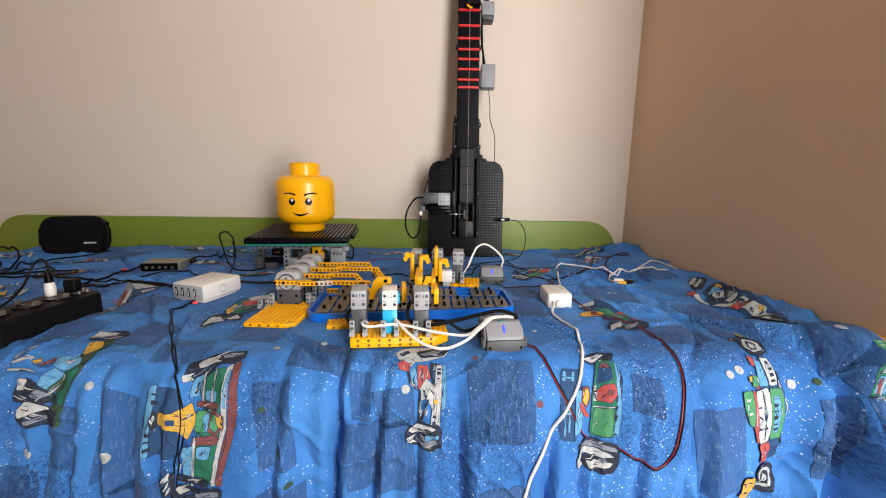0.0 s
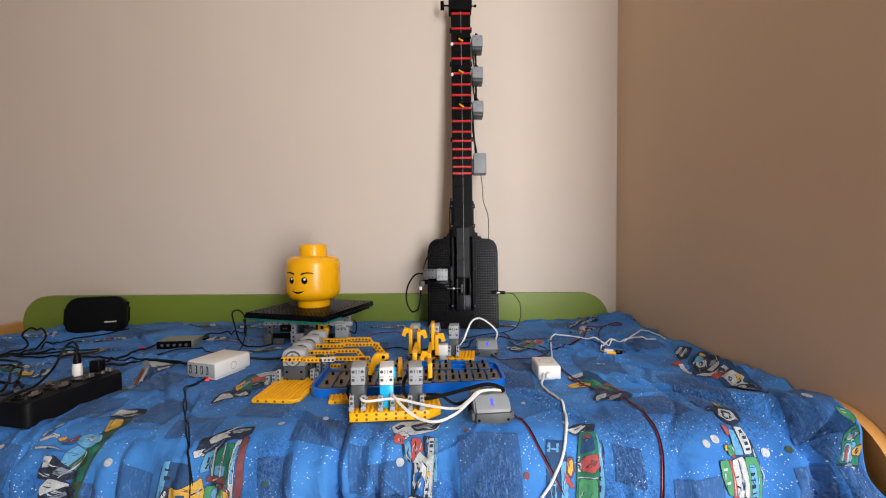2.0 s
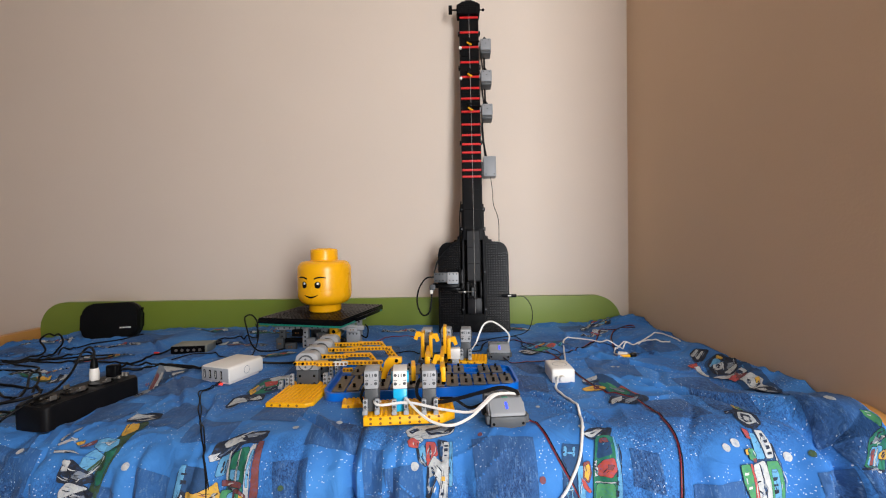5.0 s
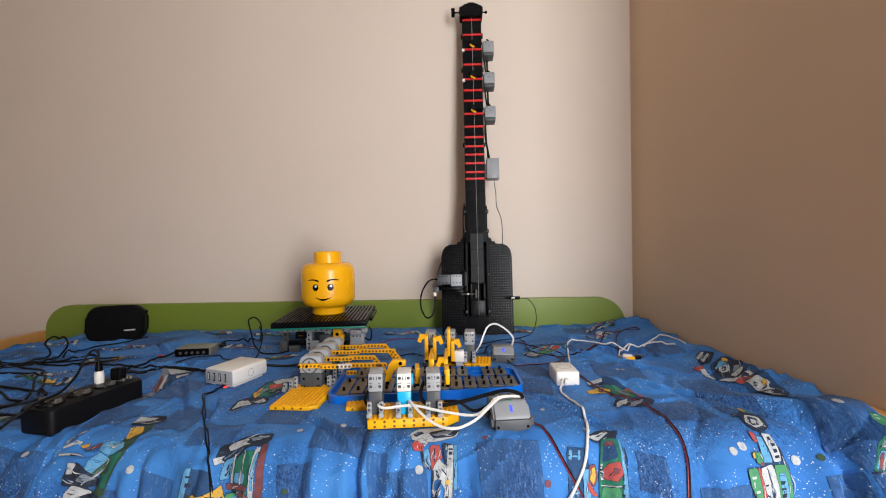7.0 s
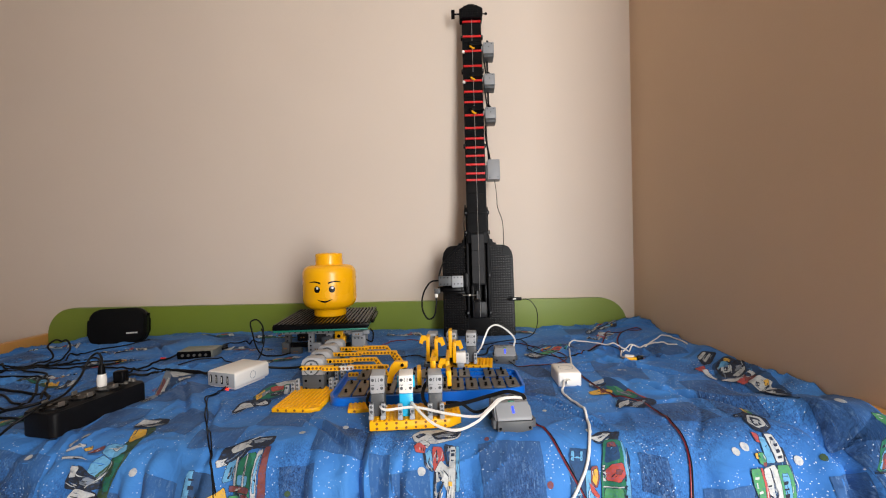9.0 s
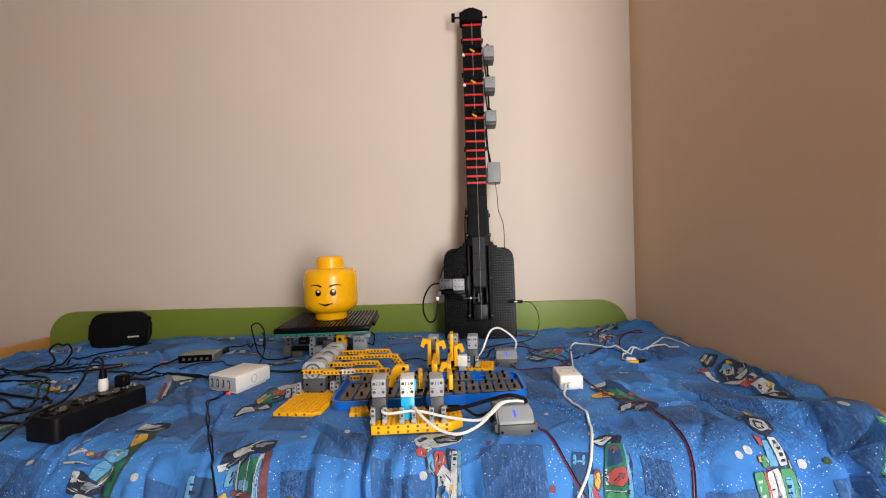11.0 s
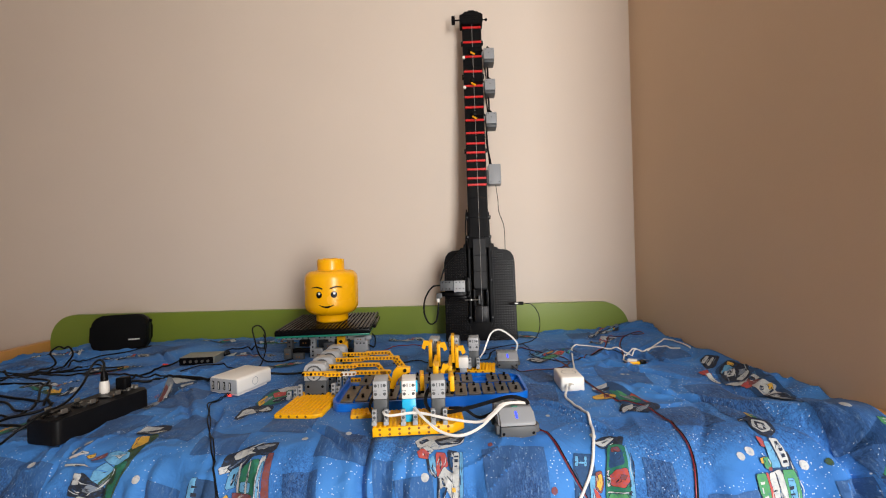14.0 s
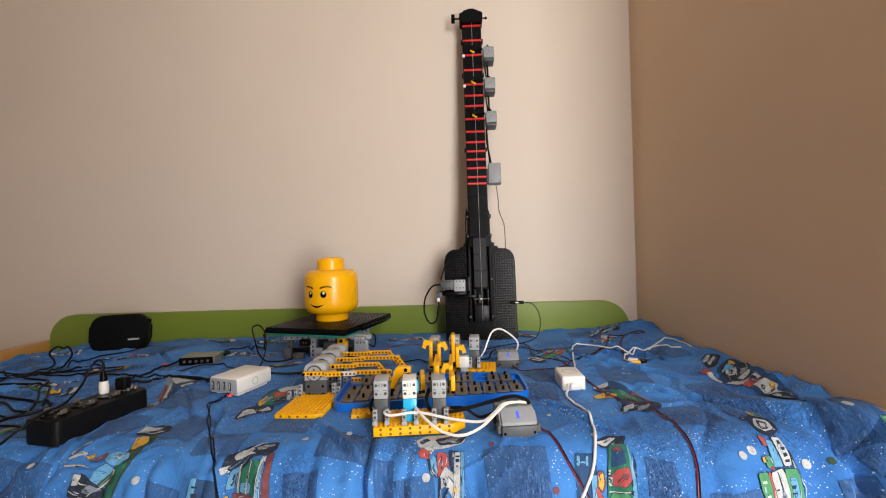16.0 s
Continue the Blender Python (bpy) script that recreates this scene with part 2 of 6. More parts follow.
def tube(bm, pts, r, seg=8, n=8, flat=1.0, mi=0, up=(0, 0, 1), turn=0.0):
    """A cord swept along a smooth line; flat > 1 gives a ribbon cable that lies wide."""
    path = smooth_path(pts, n) if n > 1 else [Vector(p) for p in pts]
    rings = []
    side_old = None
    for i, p in enumerate(path):
        d = (path[min(i + 1, len(path) - 1)] - path[max(i - 1, 0)]).normalized()
        s = d.cross(Vector(up))
        if s.length < 0.15 and side_old is not None:
            s = side_old - d * d.dot(side_old)
        if s.length < 1e-4:
            s = d.cross(Vector((0, 1, 0)))
        s.normalize()
        if side_old is not None and s.dot(side_old) < 0:
            s = -s
        side_old = s
        u = s.cross(d)
        rings.append([bm.verts.new(p + s * (r * flat * math.cos(a)) + u * (r * math.sin(a))) for a in (2 * math.pi * (k + turn) / seg for k in range(seg))])
    for a, b in zip(rings, rings[1:]):
        for k in range(seg):
            bm.faces.new((a[k], a[(k + 1) % seg], b[(k + 1) % seg], b[k])).material_index = mi
    bm.faces.new(rings[0]).material_index = mi
    bm.faces.new(rings[-1][::-1]).material_index = mi
    return bm


def slab(name, x0, x1, y0, y1, z0, z1, material, label, bevel=0.0):
    return tagged(part(name, box(bmesh.new(), x0, x1, y0, y1, z0, z1, bevel), material), label, name.split("_")[0], "", "structure")


# ---- room ----
XR, XE, XL, YB, H = 0.75, 2.1, -2.6, -2.4, 2.6
slab("floor", XL - 0.1, XE + 0.1, YB - 0.1, 0.1, -0.1, 0, M_FLOOR, "brown wooden floor under the bed")
slab("ceiling", XL - 0.1, XE + 0.1, YB - 0.1, 0.1, H, H + 0.1, M_CEIL, "plain white painted ceiling")
slab("wall_north", XL - 0.1, XR, 0, 0.1, 0, H, M_WALL, "matt beige painted wall behind the bed")
slab("wall_east", XR, XR + 0.06, -1.06, 0.1, 0, H, M_WALL_BROWN, "matt brown painted wall beside the bed")
slab("wall_alcove", XR + 0.06, XE + 0.1, -1.06, -0.96, 0, H, M_WALL, "matt beige painted return wall")
slab("wall_far_east", XE, XE + 0.1, YB, -1.06, 0, H, M_WALL, "matt beige painted side wall")
slab("wall_west", XL - 0.1, XL, YB, 0, 0, H, M_WALL, "matt beige painted side wall")
WX0, WX1, WZ0, WZ1 = 0.57, 1.23, 0.13, 2.06
bm = bmesh.new()
box(bm, XL - 0.1, WX0, YB - 0.1, YB, 0, H)
box(bm, WX1, XE + 0.1, YB - 0.1, YB, 0, H)
box(bm, WX0, WX1, YB - 0.1, YB, 0, WZ0)
box(bm, WX0, WX1, YB - 0.1, YB, WZ1, H)
tagged(part("wall_south", bm, M_WALL, smooth=False), "matt beige painted wall with the window opening", "wall", "", "structure")


# ---- bed ----
BED_Z = 0.5
YF, RF = -0.93, 0.075     # where the cover turns down at the front, and its roundness


def ease(a, b, x):
    t = min(1.0, max(0.0, (x - a) / (b - a)))
    return t * t * (3 - 2 * t)


# creases of the cover: from (u, v) to (u, v), width and height
CREASES = [(-0.032, 0.87, -0.066, 1.5, 0.014, 0.016), (-0.366, 0.92, -0.376, 1.5, 0.013, 0.011), (0.077, 1.0, 0.06, 1.5, 0.012, 0.010), (0.664, 0.86, 0.68, 1.5, 0.018, 0.018),
           (0.316, 0.99, 0.3, 1.5, 0.012, 0.011), (-0.40, 0.96, -0.44, 1.5, 0.011, 0.009), (-0.112, 0.88, -0.16, 1.5, 0.016, 0.009), (0.034, 0.91, -0.03, 1.5, 0.012, 0.010),
           (0.27, 0.98, 0.22, 1.5, 0.013, 0.011), (0.475, 0.95, 0.49, 1.5, 0.015, 0.009), (-0.27, 0.9, -0.3, 1.5, 0.012, 0.007), (0.135, 0.93, 0.15, 1.5, 0.015, 0.008),
           (-0.52, 0.9, -0.56, 1.5, 0.014, 0.010), (0.39, 0.96, 0.4, 1.5, 0.012, 0.007), (-0.47, 1.0, -0.5, 1.5, 0.010, 0.008),
           (-0.62, 0.72, -0.54, 0.88, 0.012, 0.006), (-0.36, 0.70, -0.30, 0.86, 0.010, 0.005), (-0.15, 0.80, -0.05, 0.90, 0.012, 0.006), (0.26, 0.70, 0.36, 0.86, 0.012, 0.005),
           (0.44, 0.42, 0.60, 0.62, 0.014, 0.006), (0.48, 0.62, 0.62, 0.80, 0.014, 0.007), (0.55, 0.28, 0.64, 0.52, 0.014, 0.006), (0.38, 0.30, 0.50, 0.48, 0.012, 0.005),
           (-0.50, 0.60, -0.38, 0.78, 0.012, 0.005), (-0.84, 0.2, -0.7, 0.36, 0.012, 0.006), (-0.6, 0.12, -0.5, 0.28, 0.010, 0.006), (-1.1, 0.2, -0.98, 0.4, 0.014, 0.007)]


def fold(u, v):
    """Relief of the cover along its own length v from the wall and width u."""
    w = 0.003 * noise.noise(Vector((u * 5, v * 6, 1.3))) + 0.0025 * noise.noise(Vector((u * 14, v * 9, 4.1)))
    side = ease(0.30, 0.55, u) + ease(-0.32, -0.6, u)
    w += side * 0.010 * noise.noise(Vector((u * 9 + v * 4, v * 10 - u * 5, 9.7)))
    crease = abs(noise.noise(Vector((u * 6 + v * 2.5, v * 5 - u * 2, 3.3))))
    w -= (0.35 + 0.65 * side) * 0.006 * max(0.0, 1 - crease * 9)
    front = ease(0.78, 1.02, v)
    w += front * (0.014 * math.sin(u * 17 + 2.6 * noise.noise(Vector((u * 3, v * 1.5, 7)))) + 0.016 * noise.noise(Vector((u * 9, v * 2, 2))))
    ridge = abs(noise.noise(Vector((u * 7.5 + 0.6 * v, v * 1.6, 5.5))))
    w -= front * 0.014 * max(0.0, 1 - ridge * 7)
    fine = abs(noise.noise(Vector((u * 15 - v * 6 + 2 * noise.noise(Vector((u * 8, v * 8, 0.4))), v * 13 + u * 9, 6.6))))
    area = ease(-0.25, 0.1, noise.noise(Vector((u * 4.5, v * 4.5, 8.2))))
    w += (0.35 + 0.65 * max(front, side)) * area * 0.0065 * max(0.0, 1 - fine * 4.0) ** 2
    d = (u - 0.60) * 0.87 - (v - 0.78) * 0.5
    w += ease(0.55, 0.66, u) * ease(0.68, 0.8, v) * (0.012 * math.exp(-((d - 0.03) / 0.026) ** 2) - 0.016 * math.exp(-(d / 0.016) ** 2))
    for u0, v0, u1, v1, wide, high in CREASES:
        if min(u0, u1) - 0.06 < u < max(u0, u1) + 0.06 and v0 - 0.03 < v < v1 + 0.03:
            k = (v - v0) / (v1 - v0)
            d = (u - u0 - (u1 - u0) * k + 0.006 * noise.noise(Vector((u0 * 40, v * 14, 3.7)))) / wide
            end = ease(-0.15, 0.25, k) * (1 if v1 > 1.2 else ease(1.15, 0.7, k))
            w += end * 1.3 * high * (math.exp(-(d - 1.1) ** 2) - 1.15 * math.exp(-(d / 0.55) ** 2) + 0.5 * math.exp(-(d + 1.3) ** 2))
    near_wall = ease(0.62, 0.74, u)
    w += (0.010 * ease(0.5, 0.7, u) + near_wall * (0.004 + 0.046 * v * v + 0.018 * ease(0.25, 0.08, v))) * (1 - ease(0.92, 1.06, v)) - 0.03 * ease(-1.15, -1.36, u)
    return w


def cover(u, v, lift=0.0):
    """A point on the bed cover: u metres along the bed, v metres from the wall over the top and down the front."""
    if u > 0.69:
        u = 0.69 + (u - 0.69) * (1 - 0.72 * ease(0.83, 0.95, v) + 1.2 * ease(0.95, 1.05, v))
    flat = -YF - RF + 0.02 * ease(0.6, 0.74, u)
    if v < flat:
        p, n = Vector((u, -v, BED_Z)), Vector((0, 0, 1))
    elif v < flat + RF * math.pi / 2:
        a = (v - flat) / RF
        p = Vector((u, -flat - RF * math.sin(a), BED_Z - RF + RF * math.cos(a)))
        n = Vector((0, -math.sin(a), math.cos(a)))
    else:
        d = v - flat - RF * math.pi / 2
        p, n = Vector((u, -flat - RF - 0.06 * d, BED_Z - RF - d)), Vector((0, -1, 0))
    p.y -= 0.075 * ease(0.67, 0.72, u) * ease(0.93, 1.03, v)
    return p + n * (fold(u, v) + lift)


def grid_sheet(bm, fn, u0, u1, v0, v1, nu, nv):
    uvl = bm.loops.layers.uv.verify()
    vs = [[bm.verts.new(fn(u0 + (u1 - u0) * i / nu, v0 + (v1 - v0) * j / nv)) for j in range(nv + 1)] for i in range(nu + 1)]
    for i in range(nu):
        for j in range(nv):
            f = bm.faces.new((vs[i][j], vs[i][j + 1], vs[i + 1][j + 1], vs[i + 1][j]))
            for l, (a, b) in zip(f.loops, ((i, j), (i, j + 1), (i + 1, j + 1), (i + 1, j))):
                l[uvl].uv = (u0 + (u1 - u0) * a / nu, v0 + (v1 - v0) * b / nv)
    return bm


def rounded(x0, x1, z0, z1, r, n=8, corners="tl tr bl br"):
    pts = []
    for key, cx, cz, a0 in (("br", x1 - r, z0 + r, -90), ("tr", x1 - r, z1 - r, 0), ("tl", x0 + r, z1 - r, 90), ("bl", x0 + r, z0 + r, 180)):
        if key in corners:
            pts += [(cx + r * math.cos(radians(a0 + 90 * k / n)), cz + r * math.sin(radians(a0 + 90 * k / n))) for k in range(n + 1)]
        else:
            pts.append({"br": (x1, z0), "tr": (x1, z1), "tl": (x0, z1), "bl": (x0, z0)}[key])
    return pts


bed = thing("bed", pose(0, 0, 0), "single bed with green board and orange wooden ends", "bed")
bm = prism(bmesh.new(), rounded(-1.378, 0.713, 0.18, 0.597, 0.095, 12, "tl tr"), -0.026, -0.004)
es = [e for e in bm.edges if abs(e.verts[0].co.y - e.verts[1].co.y) < 1e-6]
bmesh.ops.bevel(bm, geom=es, offset=0.003, segments=2, profile=0.5, affect="EDGES")
part("back_board", bm, M_GREEN, bed, "green lacquered long side board")
ear = [(-1.0 + 0.12 - 0.12 * math.cos(a), 0.423 + 0.12 * math.sin(a)) for a in (math.pi / 2 * k / 10 for k in range(11))]
bm = prism(bmesh.new(), [(-0.004, 0.12), (-1.0, 0.12), *ear, (-0.84, 0.538), (-0.76, 0.512), (-0.68, 0.498), (-0.004, 0.495)], 0.728, 0.748, "x")
part("end_panel", bm, M_WOOD, bed, "orange beech end panel with rounded corner")
bm = prism(bmesh.new(), rounded(-0.972, -0.004, 0.12, 0.504, 0.11, 10, "tl"), -1.41, -1.382, "x")
part("end_panel", bm, M_WOOD, bed, "orange beech end panel with rounded corner")
part("slat_base", box(bmesh.new(), -1.38, 0.72, -0.9, -0.03, 0.2, 0.24, 0.004), M_WOOD, bed)
for lx in (-1.36, 0.68):
    for ly in (-0.9, -0.08):
        part("leg", box(bmesh.new(), lx, lx + 0.04, ly, ly + 0.04, 0, 0.2, 0.004), M_WOOD, bed)
tagged(part("mattress", box(bmesh.new(), -1.36, 0.71, -0.86, -0.035, 0.24, 0.452, 0.03, 3), M_WHITE), "white mattress under the printed duvet", "mattress")

duvet = part("duvet", grid_sheet(bmesh.new(), cover, -1.375, 0.745, 0.03, 1.38, 540, 345), M_DUVET)
duvet.modifiers.new("thickness", "SOLIDIFY").thickness = 0.006
tagged(duvet, "rumpled blue cotton duvet cover printed with racing cars", "duvet")


# ---- prints on the cover ----
KNOTS = {}
CELL = 0.0055     # the lattice on which all prints follow the cover


def knot(i, j):
    if (i, j) not in KNOTS:
        a = cover(min(i * CELL, 0.7445), max(0.031, j * CELL))
        KNOTS[i, j] = a, cover(min(i * CELL, 0.7445), max(0.031, j * CELL), 1.0) - a
    return KNOTS[i, j]


def printed(x, y, lift):
    """A point of a print: flat within each half cell, so that layers never cross."""
    i, j = math.floor(x / CELL), math.floor(y / CELL)
    fx, fy = x / CELL - i, y / CELL - j
    far = knot(i + 1, j + 1)
    if fx > fy:
        side, w0, w1, w2 = knot(i + 1, j), 1 - fx, fx - fy, fy
    else:
        side, w0, w1, w2 = knot(i, j + 1), 1 - fy, fy - fx, fx
    near = knot(i, j)
    return near[0] * w0 + side[0] * w1 + far[0] * w2 + (near[1] * w0 + side[1] * w1 + far[1] * w2) * lift


def decal(bm, poly, mi, lift, rough=0.0007):
    """A flat printed shape with a slightly uneven edge, laid over the folds of the cover."""
    edge = []
    for (ax, ay), (bx, by) in zip(poly, [*poly[1:], poly[0]]):
        n = max(1, min(12, int(math.hypot(bx - ax, by - ay) / 0.003)))
        for k in range(n):
            x, y = ax + (bx - ax) * k / n, ay + (by - ay) * k / n
            q = Vector((x * 170, y * 170, 2.0))
            edge.append((min(0.7435, x + rough * noise.noise(q)), max(0.033, y + rough * noise.noise(q + Vector((0, 0, 5))))))
    t = bmesh.new()
    t.faces.new([t.verts.new((u, v, 0)) for u, v in edge])
    for nx, ny in ((1, 0), (0, 1), (1, -1)):
        along = [p[0] * nx + p[1] * ny for p in edge]
        for k in range(math.floor(min(along) / CELL) + 1, math.ceil(max(along) / CELL)):
            at = k * CELL
            bmesh.ops.bisect_plane(t, geom=t.verts[:] + t.edges[:] + t.faces[:], dist=1e-7, plane_co=(at if nx else 0, 0 if nx else at, 0), plane_no=(nx, ny, 0))
    bmesh.ops.triangulate(t, faces=t.faces[:])
    uvl = bm.loops.layers.uv.verify()
    made = {v: bm.verts.new(printed(v.co.x, v.co.y, lift)) for v in t.verts}
    for f in t.faces:
        g = bm.faces.new([made[v] for v in f.verts])
        g.material_index = mi
        for l, v in zip(g.loops, f.verts):
            l[uvl].uv = (v.co.x, v.co.y)
    t.free()


def ellipse(cx, cy, rx, ry, n=14, a=0.0):
    c, s = math.cos(a), math.sin(a)
    return [(cx + c * rx * math.cos(t) - s * ry * math.sin(t), cy + s * rx * math.cos(t) + c * ry * math.sin(t)) for t in (2 * math.pi * k / n for k in range(n))]


def rounded_path(pts):
    """Softens the corners of a drawn shape."""
    out = []
    n = len(pts)
    for i in range(n):
        (ax, ay), (bx, by), (cx, cy) = pts[i - 1], pts[i], pts[(i + 1) % n]
        out += [(bx + (ax - bx) * 0.12, by + (ay - by) * 0.12), (bx + (cx - bx) * 0.12, by + (cy - by) * 0.12)]
    return out


# printed racing cars, drawn in centimetres across and down the cover from each car's middle
def band_racer(p):
    p("o", 3.3, -6.8, 5.1, -5.5, 5.1, 0.8, 4.3, 3.7, 3.8, 6.3, 3.3, 9.9, 1.7, 9.7, 1.8, 5.2, 1.8, 2.6, 2.4, 0.4, 2.8, -3.5)
    p("g", 2.7, 0.8, 4.5, 1.1, 3.8, 4.1, 3.5, 6.7, 2.5, 6.7, 2.2, 4.5, 2.4, 2.2)
    p("b", 0.0, 2.2, 0.9, 1.1, 2.7, 2.1, 2.2, 4.5, 0.1, 4.5, -0.3, 3.7)
    p("o", 1.8, 2.6, 3.1, 1.7, 3.0, 4.5, 0.7, 4.5)
    p("b", 0.5, 0.8, 0.3, -0.4, 1.4, -1.1, 3.5, -0.7, 4.0, 0.3, 3.0, 1.3, 1.5, 1.3)
    p("w", 1.5, -0.1, 3.3, -0.5, 2.4, 0.4)
    p("y", 2.7, -2.1, 1.9, -4.6, 3.4, -5.5, 4.6, -3.4, 3.7, -1.2)
    p("k", 0.3, -6.1, -0.1, -8.9, 2.2, -10.2, 4.7, -9.5, 5.8, -7.1, 3.0, -6.6)
    p("w", 0.0, -6.8, 0.0, -9.4, 3.5, -9.2, 2.7, -8.3, 1.1, -7.7)
    p("w", 2.1, -6.8, 3.5, -7.8, 5.2, -7.6, 3.7, -6.9)
    p("k", -2.9, 5.2, -2.8, 3.8, -1.6, 2.8, 2.1, 5.2, 2.3, 6.3, 0.4, 6.7, -2.7, 6.1)
    p("w", -2.6, 4.6, -2.7, 3.0, -1.6, 3.1, -1.5, 4.5)
    p("s", -0.9, 5.4, 0.1, 4.5, 1.5, 5.2, 0.3, 5.8)
    p("k", -2.0, 8.3, -1.5, 6.3, 0.3, 6.1, 2.0, 7.5, 3.1, 7.8, 2.9, 9.5, 1.7, 10.1, -0.5, 9.8, -2.0, 8.9)
    p("w", -2.0, 7.2, -1.2, 6.1, 0.0, 6.3, 1.7, 7.4, -0.3, 7.8, -1.7, 8.3)
    p("s", -1.2, 8.8, 1.1, 8.4, 1.2, 9.1, -0.9, 9.3)
    p("n", -1.9, 0.5, 0.1, -0.6, 0.3, 0.2, -1.5, 1.0)
    p("y", -3.0, 0.0, -1.9, -0.6, -1.6, 0.1, -2.5, 0.5)
    p("w", -5.5, 0.4, -3.3, -0.8, -3.0, -0.4, -5.2, 0.8)
    p("w", -5.3, 1.5, -2.4, 1.5, -0.7, 2.2, -2.1, 1.8, -5.1, 1.9)
    p("w", -5.7, -0.4, -5.3, -1.7, -4.8, -1.3, -5.2, 0.0)
    p("w", 1.9, 4.5, 2.7, 2.1, 3.0, 2.3, 0.3, 6.1, 0.1, 6.0)


def formula_racer(p):
    p("d", -6.0, -5.6, -1.6, -5.0, -1.6, 3.8, -6.5, 3.9)
    p("b", -5.8, -5.5, -4.8, -5.5, -5.7, 3.7, -6.6, 3.7)
    p("k", -5.4, -4.6, -4.7, -4.5, -4.7, -4.3, -5.4, -4.3)
    p("k", -5.3, -3.7, -4.6, -3.6, -4.6, -3.1, -5.3, -3.2)
    p("k", -5.9, 0.3, -5.1, 0.3, -5.2, 0.8, -6.0, 0.8)
    p("k", -6.0, 1.4, -5.3, 1.4, -5.4, 1.6, -6.1, 1.7)
    p("k", -6.2, 2.4, -5.4, 2.3, -5.5, 2.9, -6.3, 3.0)
    p("k", -1.9, -6.4, -1.9, -9.2, 0.2, -10.1, 5.7, -11.0, 6.0, -9.3, 5.3, -8.3, 3.3, -8.3, 1.1, -6.7, -1.1, -6.2)
    p("w", -0.7, -8.6, -0.3, -9.6, 2.4, -9.7, 2.1, -9.0, 3.0, -8.7, 1.7, -8.3, -0.1, -8.0)
    p("w", -2.2, -6.7, -0.7, -7.4, -1.2, -6.8, -0.5, -6.5, -1.8, -5.9)
    p("s", 2.4, -9.9, 5.3, -10.4, 5.3, -9.9, 3.0, -9.2)
    p("n", 5.0, -8.5, 6.0, -8.5, 6.5, -2.8, 5.2, 3.7, 4.5, 7.3, 3.7, 7.3, 4.5, 2.1, 5.4, -3.6)
    p("w", 4.1, -7.8, 4.9, -8.3, 5.1, -2.8, 4.1, 3.7, 3.7, 7.1, 3.1, 7.1, 3.7, 2.1, 4.5, -3.6)
    p("b", 4.5, -7.2, 4.9, -7.4, 4.9, -2.8, 4.6, -2.8)
    p("g", 1.4, -7.0, 4.1, -7.8, 4.4, -4.3, 3.8, 1.2, 3.0, 7.1, 0.6, 7.3, 0.4, 3.8, 1.5, -2.8)
    p("b", -0.5, -6.7, 1.2, -7.2, 0.9, -4.3, -0.6, -3.9)
    p("k", 0.1, -6.1, 0.4, -6.1, 0.3, -4.5, 0.0, -4.5)
    p("k", 0.7, -6.3, 0.9, -6.3, 0.8, -4.5, 0.6, -4.5)
    p("b", 1.7, -4.9, 3.5, -4.8, 3.5, -3.6, 1.8, -3.7)
    p("w", 0.9, -7.4, 1.2, -7.4, 1.6, -3.4, 1.2, -3.4)
    p("w", 2.7, -7.4, 2.9, -7.4, 3.0, -3.3, 2.7, -3.3)
    p("n", 0.6, -3.6, 4.1, -3.4, 3.9, -2.7, 0.7, -2.8)
    p("n", 0.6, 0.8, 3.8, 0.8, 3.6, 1.9, 0.3, 1.9)
    p("k", 1.6, -2.7, 3.9, -2.5, 3.9, -2.3, 1.6, -2.4)
    p("y", -4.4, -2.2, -2.4, -2.2, -1.0, -2.7, -0.1, -3.4, 0.7, -1.7, 0.7, -0.8, -0.2, 1.2, -1.3, 0.2, -2.5, -0.4, -4.4, -0.6)
    p("d", -2.9, -1.6, -1.8, -1.5, -1.8, -0.8, -2.9, -1.0)
    p("k", -5.3, -1.6, -4.8, -2.5, -4.3, -2.0, -4.4, -0.6, -4.9, 0.0, -5.3, -0.8)
    p("k", -1.1, -1.4, 0.3, -2.0, 0.4, -1.8, -1.1, -1.2)
    p("l", 0.7, -2.2, 2.2, -2.4, 2.6, -1.3, 2.3, 0.2, 0.6, 0.2)
    p("b", 1.6, -1.7, 2.6, -2.2, 3.0, -0.8, 2.3, 0.2, 1.7, -0.4)
    p("n", 2.6, -2.4, 3.8, -2.7, 4.6, -1.7, 4.3, 0.0, 3.3, 0.8, 2.4, 0.2)
    p("l", 2.9, -2.1, 3.9, -1.9, 4.1, -0.9, 3.3, 0.4, 2.6, -0.3)
    p("y", 3.6, -2.0, 4.3, -1.6, 4.2, 0.0, 3.6, -0.4)
    p("b", -0.9, 2.1, 0.9, 1.9, 0.1, 6.3, -1.0, 6.3)
    p("w", 0.7, 0.8, 1.0, 0.8, 0.5, 7.6, 0.1, 7.6)
    p("b", 1.1, 2.1, 3.0, 2.1, 2.7, 3.6, 1.0, 3.6)
    p("k", -1.7, 6.1, 3.0, 6.3, 2.9, 7.4, -1.8, 7.1)
    p("k", -2.0, 7.6, 0.9, 7.6, 4.7, 7.6, 4.4, 9.7, 0.7, 10.9, -2.0, 10.8, -2.5, 9.7)
    p("w", -2.1, 8.0, 0.2, 7.3, -1.0, 7.9, 0.1, 8.1, -1.5, 9.0)
    p("s", 0.9, 8.3, 4.1, 8.0, 4.0, 8.7, 0.9, 9.0)
    p("s", -0.4, 10.1, 3.6, 9.4, 3.5, 9.8, 0.0, 10.5)
